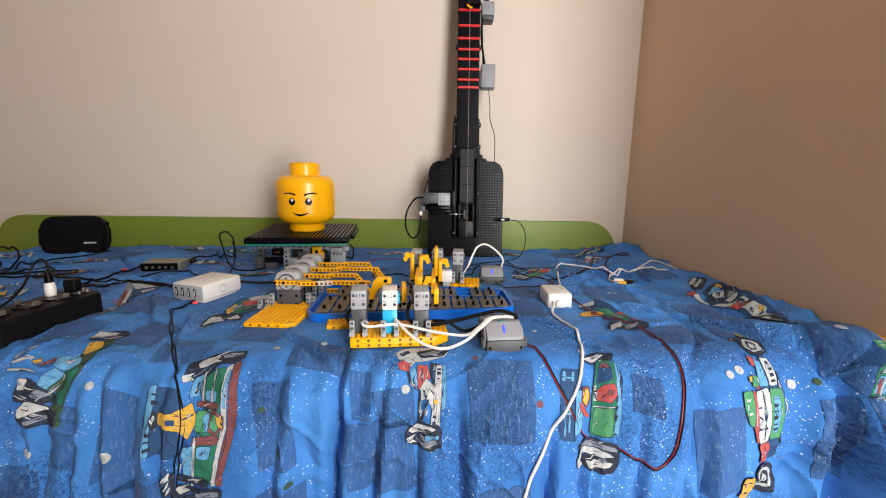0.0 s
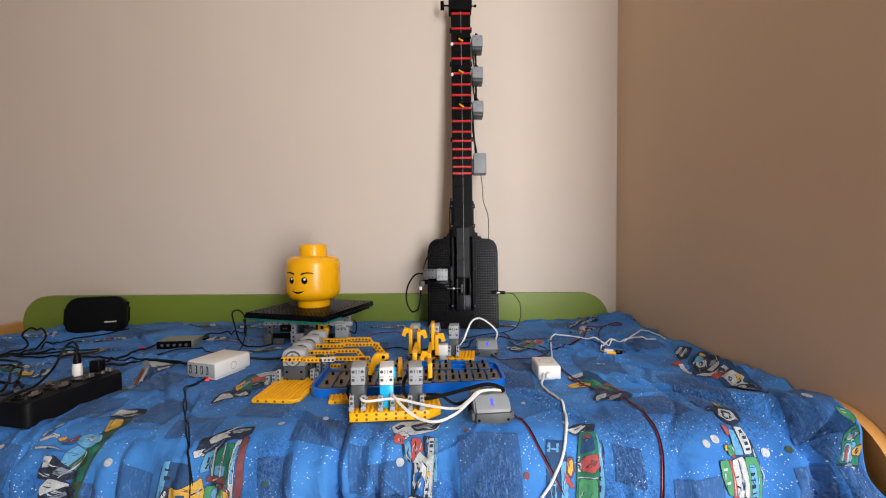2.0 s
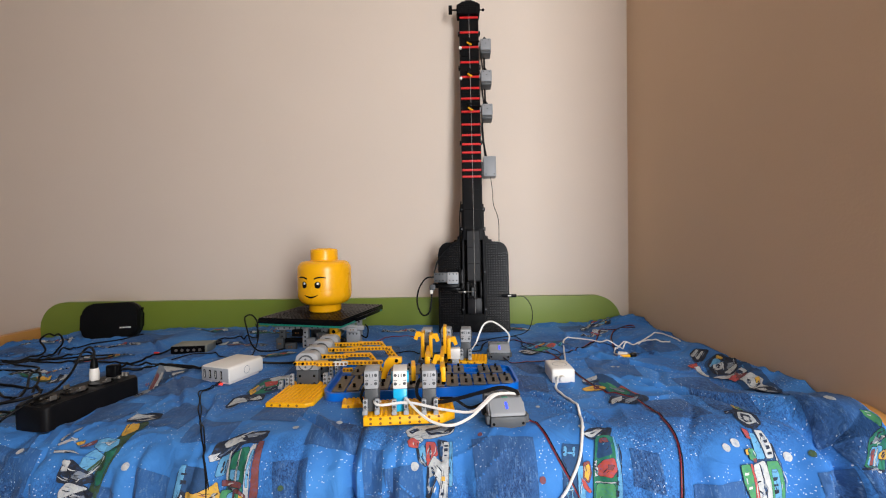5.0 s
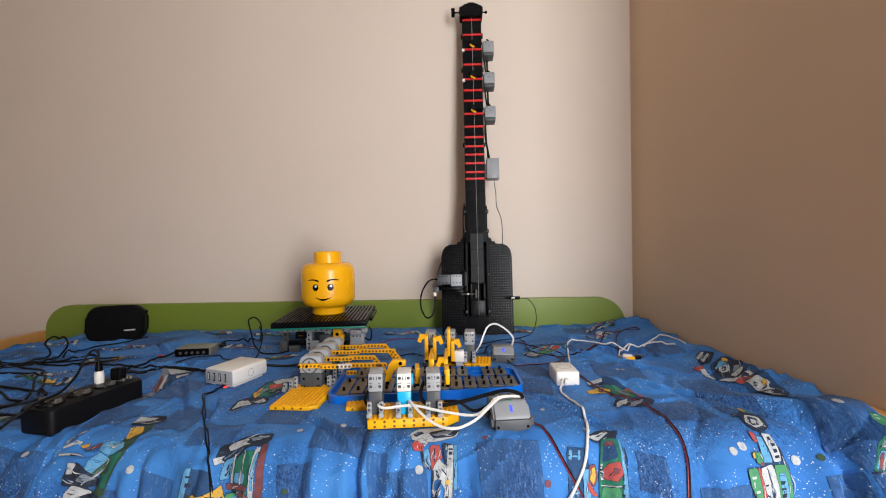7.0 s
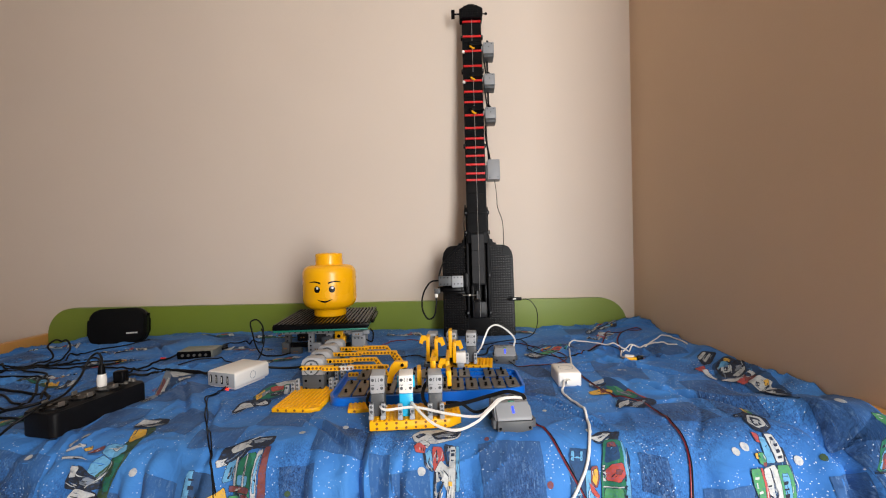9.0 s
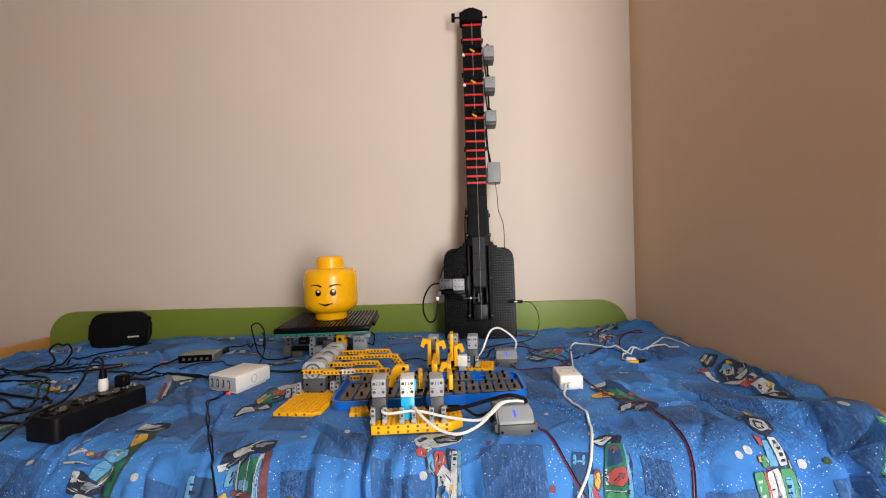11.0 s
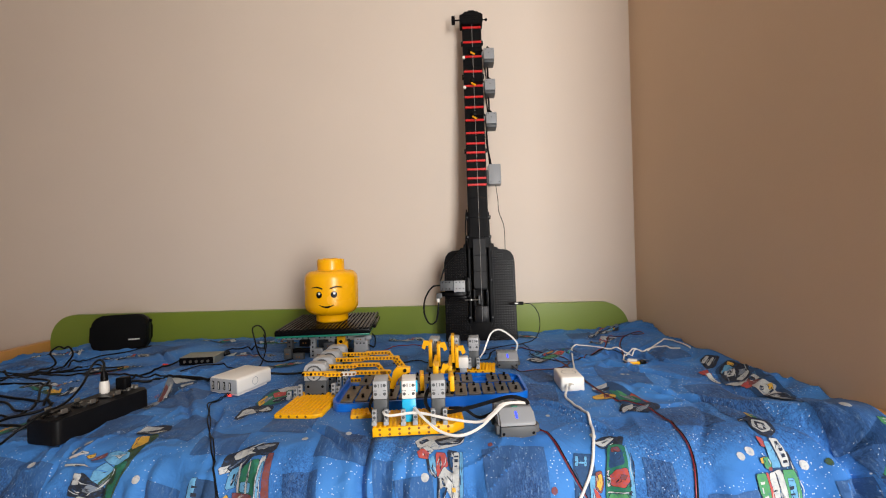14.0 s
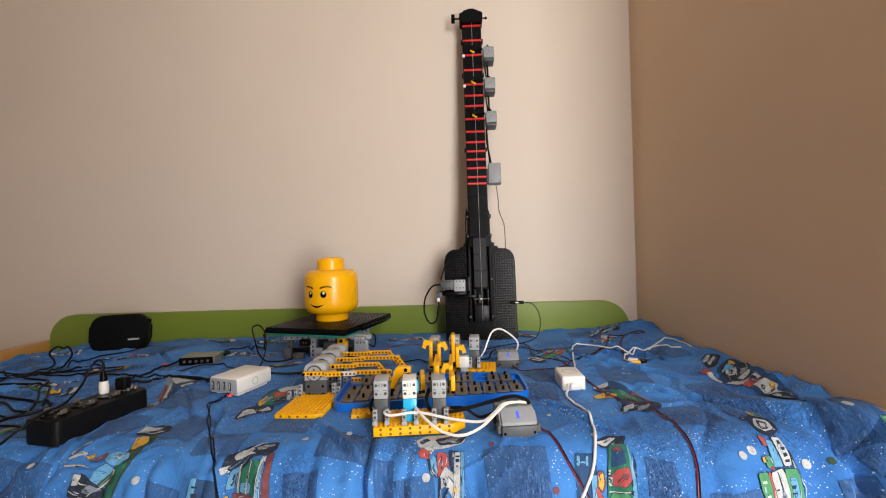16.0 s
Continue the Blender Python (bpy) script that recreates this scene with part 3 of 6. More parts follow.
    p("k", -3.7, 6.3, -1.9, 5.4, -2.1, 8.7, -3.9, 9.0)
    p("w", -3.4, 6.3, -2.4, 5.3, -2.6, 6.5, -3.2, 6.6)


def red_white_racer(p):
    p("w", -4.0, -6.0, -2.5, -7.9, 4.1, -8.6, 3.6, -5.4, -0.2, -4.2, -3.5, -4.7)
    p("k", -1.1, -6.5, 1.9, -7.7, 4.0, -7.0, 3.1, -5.4, -0.2, -4.9)
    p("s", -0.5, -5.9, 2.3, -6.7, 2.7, -6.1, 0.2, -5.4)
    p("k", -3.5, -5.9, -2.2, -6.9, -1.7, -6.3, -3.0, -5.3)
    p("w", -3.4, -4.2, -2.1, -5.1, -1.0, -4.2, -1.5, -3.4)
    p("r", -3.5, -3.6, -2.7, -4.5, -1.7, -3.7, -1.8, -2.7, -3.1, -2.7)
    p("b", -2.0, -2.3, -1.0, -3.4, -0.3, -0.7, -1.2, -0.3)
    p("k", -2.1, -2.7, -1.7, -2.7, -1.4, -1.1, -0.4, -0.3, -0.6, 0.1, -1.7, -0.7)
    p("r", -0.7, -3.7, 0.8, -3.7, 1.3, -1.6, 0.3, -1.1, -0.4, 0.1)
    p("k", -0.1, -3.2, 0.1, -3.2, 0.2, -1.1, 0.0, -1.1)
    p("k", 1.1, -4.2, 2.7, -4.0, 2.6, -1.5, 1.5, -0.7)
    p("d", 1.4, -3.0, 2.2, -3.0, 2.1, -1.6, 1.7, -1.3)
    p("w", -0.3, 0.1, 0.7, -1.6, 1.5, -0.7, 3.1, 0.1, 2.8, 2.7, 1.6, 2.7, 0.8, 1.2, -0.2, 1.7)
    p("k", 0.2, 0.1, 0.5, 0.1, 0.9, 1.1, 0.6, 1.3)
    p("w", 2.1, -3.7, 3.0, -3.7, 2.5, 7.2, 1.5, 8.1, 1.2, 5.6, 1.8, 1.6)
    p("k", 2.2, -3.2, 2.8, -3.2, 2.8, -2.9, 2.2, -2.9)
    p("k", 2.2, -2.6, 2.7, -2.6, 2.7, -2.1, 2.2, -2.1)
    p("k", 2.2, -1.6, 2.6, -1.6, 2.6, -1.4, 2.2, -1.4)
    p("k", 1.7, 3.5, 2.1, 3.5, 2.1, 3.8, 1.6, 3.8)
    p("k", 1.6, 4.2, 2.1, 4.2, 2.0, 4.8, 1.5, 4.8)
    p("k", 1.4, 5.3, 2.0, 5.3, 1.9, 5.6, 1.4, 5.6)
    p("k", 1.4, 6.2, 1.9, 6.1, 1.9, 6.7, 1.4, 6.8)
    p("b", 3.0, -3.7, 3.5, -3.7, 3.4, 2.7, 2.9, 2.7)
    p("k", -0.3, 0.1, 0.0, 0.1, 0.0, 5.1, -0.4, 5.1)
    p("k", 0.9, 1.4, 1.2, 1.4, 0.1, 4.6, -0.2, 4.6)
    p("y", 1.8, 1.4, 2.3, 1.4, 2.3, 2.0, 1.8, 2.0)
    p("k", -2.2, 6.4, -1.5, 5.2, 0.0, 4.4, 2.4, 4.5, 3.0, 5.5, 3.0, 7.6, 1.6, 8.6, -0.7, 8.3, -2.1, 7.7)
    p("w", -1.8, 6.0, -0.8, 4.9, 1.2, 4.7, 2.2, 5.2, 0.4, 5.9, -1.1, 6.4)
    p("k", -0.7, 5.5, 0.8, 5.1, 1.6, 5.4, 0.0, 5.9)
    p("w", 0.0, 5.3, 0.6, 5.3, 0.3, 5.6)
    p("w", -2.0, 7.1, -0.7, 6.6, -1.2, 7.3, -0.5, 7.8, -1.8, 7.8)
    p("s", -0.2, 7.7, 2.0, 6.7, 2.5, 7.3, 0.4, 8.3)
    p("b", 0.6, 6.4, 2.5, 6.0, 2.5, 6.6, 0.6, 7.2)


def green_racer(p):
    p("d", -4.1, -6.1, -0.8, -6.1, -1.8, 5.3, -4.8, 4.3)
    p("b", -3.7, -5.6, -3.2, -5.6, -3.5, -4.1, -4.0, -4.1)
    p("b", -3.0, -4.8, -2.5, -4.8, -2.6, -4.5, -3.5, -4.5)
    p("b", -2.3, -5.6, -1.9, -5.6, -2.2, -4.1, -2.6, -4.1)
    p("b", -4.0, -0.3, -3.7, -0.3, -3.7, 4.0, -4.0, 4.0)
    p("b", -3.3, -0.3, -3.0, -0.3, -3.0, 3.6, -3.3, 3.6)
    p("b", -4.2, 0.7, -2.6, 0.5, -2.6, 0.8, -4.2, 1.0)
    p("k", -0.2, -8.3, 1.5, -9.6, 4.8, -9.1, 3.8, -7.1, 0.4, -7.3)
    p("w", -0.3, -8.1, 1.3, -8.9, 3.3, -8.7, 1.3, -7.6)
    p("g", 1.7, -7.7, 4.1, -7.2, 4.1, -4.3, 3.7, -0.5, 3.5, 4.4, 0.1, 4.9, 0.4, -2.0)
    p("d", 2.0, -7.1, 3.5, -6.6, 3.4, -4.2, 1.1, -3.9)
    p("n", 2.1, -7.1, 3.2, -6.9, 3.3, -6.1, 2.0, -6.3)
    p("b", 4.1, -7.2, 4.3, -6.6, 4.1, -2.8, 3.9, 4.0, 3.3, 4.3, 3.5, -2.0)
    p("k", 3.4, -2.0, 3.7, -2.0, 3.6, -1.1, 3.3, -1.1)
    p("k", 3.2, -0.4, 3.6, -0.4, 3.5, 0.1, 3.2, 0.1)
    p("k", 3.2, 0.9, 3.6, 0.9, 3.5, 1.9, 3.2, 1.9)
    p("r", 1.1, -2.8, 1.9, -3.5, 3.5, -3.7, 3.6, -2.0, 2.7, -0.9, 1.1, -1.1)
    p("n", 2.5, -2.8, 3.3, -2.6, 2.9, -2.0, 2.3, -2.2)
    p("w", 0.7, -3.5, 1.2, -3.7, 0.9, -2.8, 1.2, -2.2, 0.6, -1.7, 1.1, -1.1, 0.6, -0.9)
    p("l", 0.7, 0.3, 3.1, -0.1, 3.1, 4.4, 0.5, 4.6)
    p("w", 0.5, 0.0, 3.2, -0.4, 3.2, -0.2, 0.5, 0.2)
    p("b", -2.1, -2.7, -1.0, -2.7, -1.2, 3.6, -2.3, 4.4)
    p("n", -1.1, -3.2, -0.1, -3.5, 0.1, -1.6, -0.6, 0.1, -1.4, -0.9)
    p("y", -0.8, -2.7, -0.2, -3.1, -0.2, -1.6, -0.7, -0.3, -1.2, -1.2)
    p("r", -1.7, -0.9, -1.2, -0.5, -0.1, 1.5, -0.4, 1.9, -1.4, 0.7)
    p("k", -1.8, 5.7, -0.7, 4.9, 4.0, 5.3, 4.0, 7.4, 3.2, 9.4, 1.2, 9.7, -1.4, 8.7)
    p("s", -1.4, 5.6, -0.2, 5.3, 3.8, 5.9, 3.6, 6.4, -0.6, 6.1)
    p("w", -1.7, 7.2, -1.0, 6.1, 2.6, 6.6, 3.3, 7.1, 1.1, 7.4, -0.5, 7.0)
    p("w", -0.5, 8.0, 3.1, 7.8, 2.6, 8.5, 0.0, 9.0)
    p("w", -2.0, 7.4, -0.9, 7.0, -1.3, 8.0, -0.8, 8.9, -1.7, 8.9)


def long_racer(p):
    p("d", 1.6, -7.3, 2.2, -4.5, 2.0, -1.3, 2.2, 5.7, 2.3, 9.2, 0.3, 9.2, -1.5, -0.6, -0.7, -3.7)
    p("y", 2.8, -14.7, 3.9, -13.8, 2.6, -10.9, 1.9, -11.7)
    p("l", 3.1, -14.1, 3.6, -13.1, 2.8, -11.1, 2.3, -11.6)
    p("k", -0.4, -11.4, 1.3, -11.8, 0.9, -10.3, -0.7, -10.3)
    p("k", 1.7, -12.4, 2.6, -11.1, 3.6, -9.4, 2.9, -7.2, 1.2, -6.2, -0.1, -6.7, 0.0, -9.1)
    p("w", 1.5, -10.8, 3.0, -9.7, 2.5, -7.6, 0.8, -7.1, 0.2, -8.4)
    p("k", 1.6, -10.2, 2.5, -9.2, 1.9, -7.7, 0.7, -7.5, 0.7, -8.6)
    p("w", 1.5, -9.3, 2.1, -8.8, 1.5, -7.9, 1.0, -8.3)
    p("r", -0.8, -6.5, -0.1, -6.1, -0.4, -4.6, -1.0, -4.8)
    p("b", -0.2, -5.6, 0.5, -5.5, 0.4, -3.0, 0.3, -1.9, -1.1, -1.8)
    p("w", 0.9, -6.1, 2.0, -6.0, 2.1, -4.1, 1.7, -2.1, 0.5, -1.9, 0.7, -4.1)
    p("k", 1.3, -5.5, 1.8, -5.6, 1.7, -5.1, 1.3, -5.0)
    p("k", 1.3, -4.5, 2.0, -4.7, 1.8, -4.2, 1.3, -4.1)
    p("k", 1.2, -3.7, 1.8, -3.8, 1.7, -3.3, 1.1, -3.2)
    p("k", 1.0, -2.8, 1.7, -2.9, 1.6, -2.5, 0.9, -2.4)
    p("k", 2.1, -4.1, 2.4, -4.0, 2.1, -0.6, 2.3, 6.6, 2.0, 6.6, 1.7, -0.6)
    p("y", -2.1, -3.1, -1.3, -3.3, -1.7, -2.4, -2.2, -2.4)
    p("l", -1.7, -3.1, -1.0, -3.3, -0.8, -2.5, -1.4, -1.5, -2.0, -1.8)
    p("n", -1.5, -1.9, -1.0, -1.9, -1.2, -1.4, -1.6, -1.4)
    p("l", -3.7, -1.0, -2.2, -1.2, -2.5, 3.7, -3.2, 3.3, -3.9, 1.3)
    p("w", -3.4, 0.0, -2.8, -0.1, -2.9, 0.2, -3.5, 0.3)
    p("w", -3.5, 0.6, -3.3, 0.6, -3.3, 1.3, -3.5, 1.3)
    p("w", -3.4, 1.7, -2.8, 1.6, -2.8, 1.9, -3.4, 2.0)
    p("r", -2.2, -1.2, -1.9, -1.2, -1.7, 5.8, -2.0, 5.8, -2.5, 3.7)
    p("w", -2.0, -1.0, 0.2, -1.7, 0.0, 5.7, -1.8, 6.0)
    p("k", -1.0, -1.2, -0.8, -1.2, -0.8, 5.6, -1.0, 5.6)
    p("k", -1.9, 1.0, -1.4, 0.9, -1.4, 1.1, -1.9, 1.2)
    p("k", -1.9, 2.0, -1.4, 2.4, -1.4, 2.7, -1.9, 2.3)
    p("k", -1.1, 2.4, -0.7, 2.0, -0.7, 2.3, -1.1, 2.8)
    p("k", -1.8, 3.8, -0.6, 3.6, -0.5, 3.9, -1.8, 4.1)
    p("l", 0.1, -1.5, 2.1, -1.6, 2.2, 5.7, 0.0, 5.7)
    p("b", 0.5, -0.5, 1.5, -0.5, 1.6, 4.7, 0.4, 4.7)
    p("k", 0.6, -0.2, 1.3, -0.2, 1.2, -0.1, 0.6, -0.1)
    p("k", 0.5, 0.5, 1.2, 0.5, 1.1, 0.9, 0.4, 1.0)
    p("k", 0.3, 1.4, 1.1, 1.4, 1.1, 1.6, 0.3, 1.6)
    p("k", 0.3, 2.2, 1.1, 2.1, 1.1, 2.7, 0.4, 2.7)
    p("k", 0.4, 3.3, 1.2, 3.3, 1.3, 3.5, 0.4, 3.6)
    p("k", 0.5, 4.0, 1.3, 4.0, 1.4, 4.4, 0.5, 4.4)
    p("r", -1.8, 6.0, 0.0, 5.9, 0.3, 9.2, -1.1, 9.1)
    p("k", -1.0, 6.3, -0.8, 6.3, -0.5, 9.1, -0.7, 9.1)
    p("k", -2.0, 12.0, -1.9, 10.6, -1.1, 9.8, 0.2, 9.5, 1.5, 9.9, 2.4, 11.2, 2.7, 12.7, 2.2, 13.9, 0.9, 14.6, -0.6, 14.3, -1.6, 13.4)
    p("w", -1.5, 12.0, -1.3, 10.8, -0.2, 10.2, 1.1, 10.5, 2.0, 11.7, 2.0, 12.9, 1.0, 13.8, -0.4, 13.5, -1.2, 12.9)
    p("k", -1.1, 12.0, -0.8, 11.1, 0.1, 10.7, 1.1, 11.1, 1.6, 12.0, 1.3, 13.1, 0.3, 13.4, -0.6, 13.0)
    p("w", -0.6, 12.0, -0.4, 11.4, 0.3, 11.3, 0.9, 11.8, 0.9, 12.6, 0.3, 12.9, -0.4, 12.7)
    p("s", -0.2, 12.0, 0.1, 11.7, 0.5, 11.9, 0.5, 12.4, 0.2, 12.6)
    p("y", -3.5, 11.0, -2.3, 10.5, -1.5, 12.9, -1.2, 14.7, -3.6, 14.7)
    p("k", -3.5, 11.8, -2.1, 11.6, -2.1, 11.8, -3.5, 12.0)
    p("k", -3.1, 13.3, -2.6, 13.3, -2.6, 13.8, -3.1, 13.8)


def wall_racer(p):
    p("d", -1.6, -7.1, 3.9, -10.8, 5.6, -6.5, -0.3, 14.3, -2.7, 16.3, -3.4, 13.2, -2.9, 4.8, -4.5, 0.9)
    p("k", -0.8, -14.2, 1.7, -16.3, 3.8, -13.9, -0.8, -8.3, -2.7, -8.3)
    p("w", -0.8, -13.6, 1.6, -15.7, 1.8, -14.9, -1.5, -11.5)
    p("w", -1.2, -10.8, 2.0, -14.2, 2.2, -13.5, -1.2, -9.7)
    p("r", -5.6, -6.4, -2.5, -8.1, -3.6, -5.6, -4.2, -1.1, -5.4, -4.2)
    p("w", -4.9, -5.0, -3.8, -4.9, -4.2, 0.0, -5.4, -1.4)
    p("k", -1.2, -6.6, 3.3, -10.4, 5.0, -6.5, 1.5, 0.0, -1.5, 2.6, -3.5, 0.3)
    p("y", 2.7, -9.5, 3.3, -8.1, 2.1, -6.5, 1.7, -8.0)
    p("b", -1.2, -5.7, 1.6, -8.1, 1.8, -5.8, -1.1, -3.7)
    p("w", -1.4, -4.0, 0.6, -5.7, 0.9, -4.0, -0.8, -1.6, -2.1, -1.7)
    p("k", -0.8, -3.9, 0.0, -4.3, -0.2, -3.2, -1.1, -2.3, -1.4, -2.7)
    p("w", -1.7, 0.4, 1.0, -1.4, 2.9, -2.8, 1.7, -0.8, -1.5, 1.9)
    p("s", 1.8, -3.7, 3.1, -3.8, 1.0, -1.4, -0.4, -1.0)
    p("w", -4.5, 0.9, -2.1, 2.7, 1.7, 1.2, 1.3, 3.0, -2.0, 5.1, -3.7, 3.5)
    p("r", -3.4, 4.2, -1.3, 3.7, -2.0, 5.9, -3.2, 6.1)
    p("n", -1.1, 2.3, 0.5, 4.3, -1.4, 6.6, -2.0, 5.1)
    p("k", -0.6, 2.2, 0.6, 2.8, -0.4, 4.0, -1.2, 3.5)
    p("w", -2.2, 5.6, 0.1, 5.9, 0.3, 8.8, -1.4, 12.8, -2.7, 11.9, -2.4, 8.8)
    p("k", -1.6, 7.1, -1.4, 8.0, -2.0, 8.6, -2.1, 7.8)
    p("y", -0.6, 7.7, 0.3, 7.7, -0.6, 9.2, -1.2, 9.0)
    p("k", -3.2, 10.7, -1.4, 10.1, -0.4, 13.8, -1.4, 15.8, -3.1, 16.1, -3.5, 14.0)
    p("w", -2.8, 11.3, -1.7, 11.4, -1.9, 12.7, -2.9, 13.3)
    p("s", -2.3, 13.1, -1.8, 14.0, -1.9, 15.7, -3.0, 15.1)
    p("d", 0.3, 8.8, -0.4, 14.7, -0.9, 14.4, -0.7, 9.7)
    p("k", -2.8, 9.7, -0.6, 9.2, -0.8, 9.6, -2.9, 10.2)


def small_racer(p):
    p("d", -4.4, -4.6, 1.3, -9.2, 4.0, -3.4, 3.8, 4.4, 5.2, 6.5, 1.8, 9.2, -1.1, 7.2, -1.0, 0.9)
    p("w", -3.5, -6.1, 0.4, -8.4, -0.2, -6.2, -3.5, -4.6)
    p("k", -3.5, -3.9, 0.3, -6.2, -0.5, -4.7, -3.4, -2.9)
    p("g", -0.7, -4.7, 2.7, -2.4, 2.8, 3.8, 0.7, 5.0, -0.4, -0.7)
    p("l", 0.8, -4.4, 2.5, -2.4, 2.4, 0.8, 1.2, -0.4)
    p("s", 0.7, -2.3, 1.9, -1.1, 2.0, 3.0, 1.2, 3.3)
    p("y", -5.2, -0.6, -1.8, -2.9, 0.0, -1.7, -1.1, 0.6, -5.0, 0.7)
    p("n", -2.2, -2.3, -1.1, -2.3, -2.1, -0.3, -2.9, -0.3)
    p("r", 3.7, -3.4, 4.0, 4.6, 3.3, 5.5, 2.7, -2.1)
    p("k", -1.1, 3.9, 0.3, 5.8, 3.4, 4.6, 5.1, 6.5, 1.9, 8.9, -1.0, 7.7, -2.5, 6.4)
    p("w", -1.6, 5.6, 0.6, 5.0, -0.2, 6.9, -2.2, 7.5)
    p("s", 0.6, 6.6, 3.2, 6.0, 1.9, 7.7, 0.0, 8.0)


def striped_racer(p):
    p("d", -2.7, 2.5, -3.1, -7.3, 2.9, -9.1, 3.9, -4.5, 2.5, 2.3)
    p("k", -3.5, 8.3, -3.9, 4.0, -1.9, 1.8, 1.7, 2.4, 2.3, 5.3, -1.4, 6.0, -2.1, 9.0)
    p("w", -3.1, 8.3, -3.4, 4.6, -2.1, 3.7, -0.3, 5.7, -2.1, 6.6)
    p("w", -0.6, 4.5, 0.7, 3.0, 1.9, 4.2, 0.6, 5.4)
    p("g", -2.8, 1.2, -2.1, -5.8, 1.8, -7.5, 2.6, -1.3, 0.3, 2.1)
    p("r", -1.7, -4.7, 0.6, -6.3, 1.6, -3.7, -0.3, -2.2)
    p("y", -2.7, 0.2, -2.1, -3.2, -1.0, 0.5, -1.3, 2.7)
    p("w", -1.7, -7.0, 2.6, -9.1, 3.1, -7.1, -0.1, -5.1)
    p("k", -0.3, -1.5, 2.2, -3.0, 2.5, -0.6, 0.6, 0.5)
    p("s", -1.9, -0.8, -1.2, -3.6, -0.5, -1.5, -0.9, 0.8)


def sketch_racer(p):
    p("d", 3.0, 7.3, -2.1, -2.9, -5.6, -10.9, 1.4, -11.2, 4.1, -5.7, 2.9, 0.1, 5.5, 7.9)
    p("s", 1.6, 9.9, 3.0, 7.3, -0.7, -0.5, -5.5, -9.5, -4.3, -10.5, 0.4, -2.2, 4.6, 7.2, 4.5, 11.3)
    p("n", 2.4, 5.3, -3.1, -5.4, -1.4, -3.8, 4.1, 6.6)
    p("w", -4.5, -9.5, -1.6, -10.6, 3.0, -8.4, 0.8, -6.9, -0.9, -5.5)
    p("w", 2.1, 3.2, -2.1, -5.5, -1.4, -5.1, 3.5, 4.5)
    p("k", 2.4, 9.8, 3.8, 8.2, 4.6, 9.8, 3.7, 11.0)
    p("w", 1.1, -4.3, 2.8, -6.5, 3.7, -4.8, 2.5, -2.6)


def corner_racer(p):
    p("l", -0.1, -2.4, 1.4, -2.0, 2.5, -0.9, 1.4, -0.5, -0.2, -1.7)
    p("g", -1.8, -0.1, 1.1, -0.5, 4.5, -0.2, 0.0, 2.5, -4.4, 2.0)
    p("k", -1.7, 0.1, 3.7, 0.0, 3.4, 0.2, -1.9, 0.3)
    p("b", -1.9, 0.5, 1.0, 0.6, -1.5, 2.0, -4.0, 1.8)
    p("n", -2.0, 0.7, -0.9, 0.7, -3.0, 1.8, -3.7, 1.8)
    p("w", -0.6, 0.7, -0.2, 0.7, -2.5, 1.9, -3.0, 1.9)
    p("y", -0.1, 1.0, 2.4, 0.9, 1.2, 1.6, -1.0, 1.4)
    p("k", -4.3, 1.9, 0.3, 2.3, 0.0, 2.5, -4.4, 2.1)


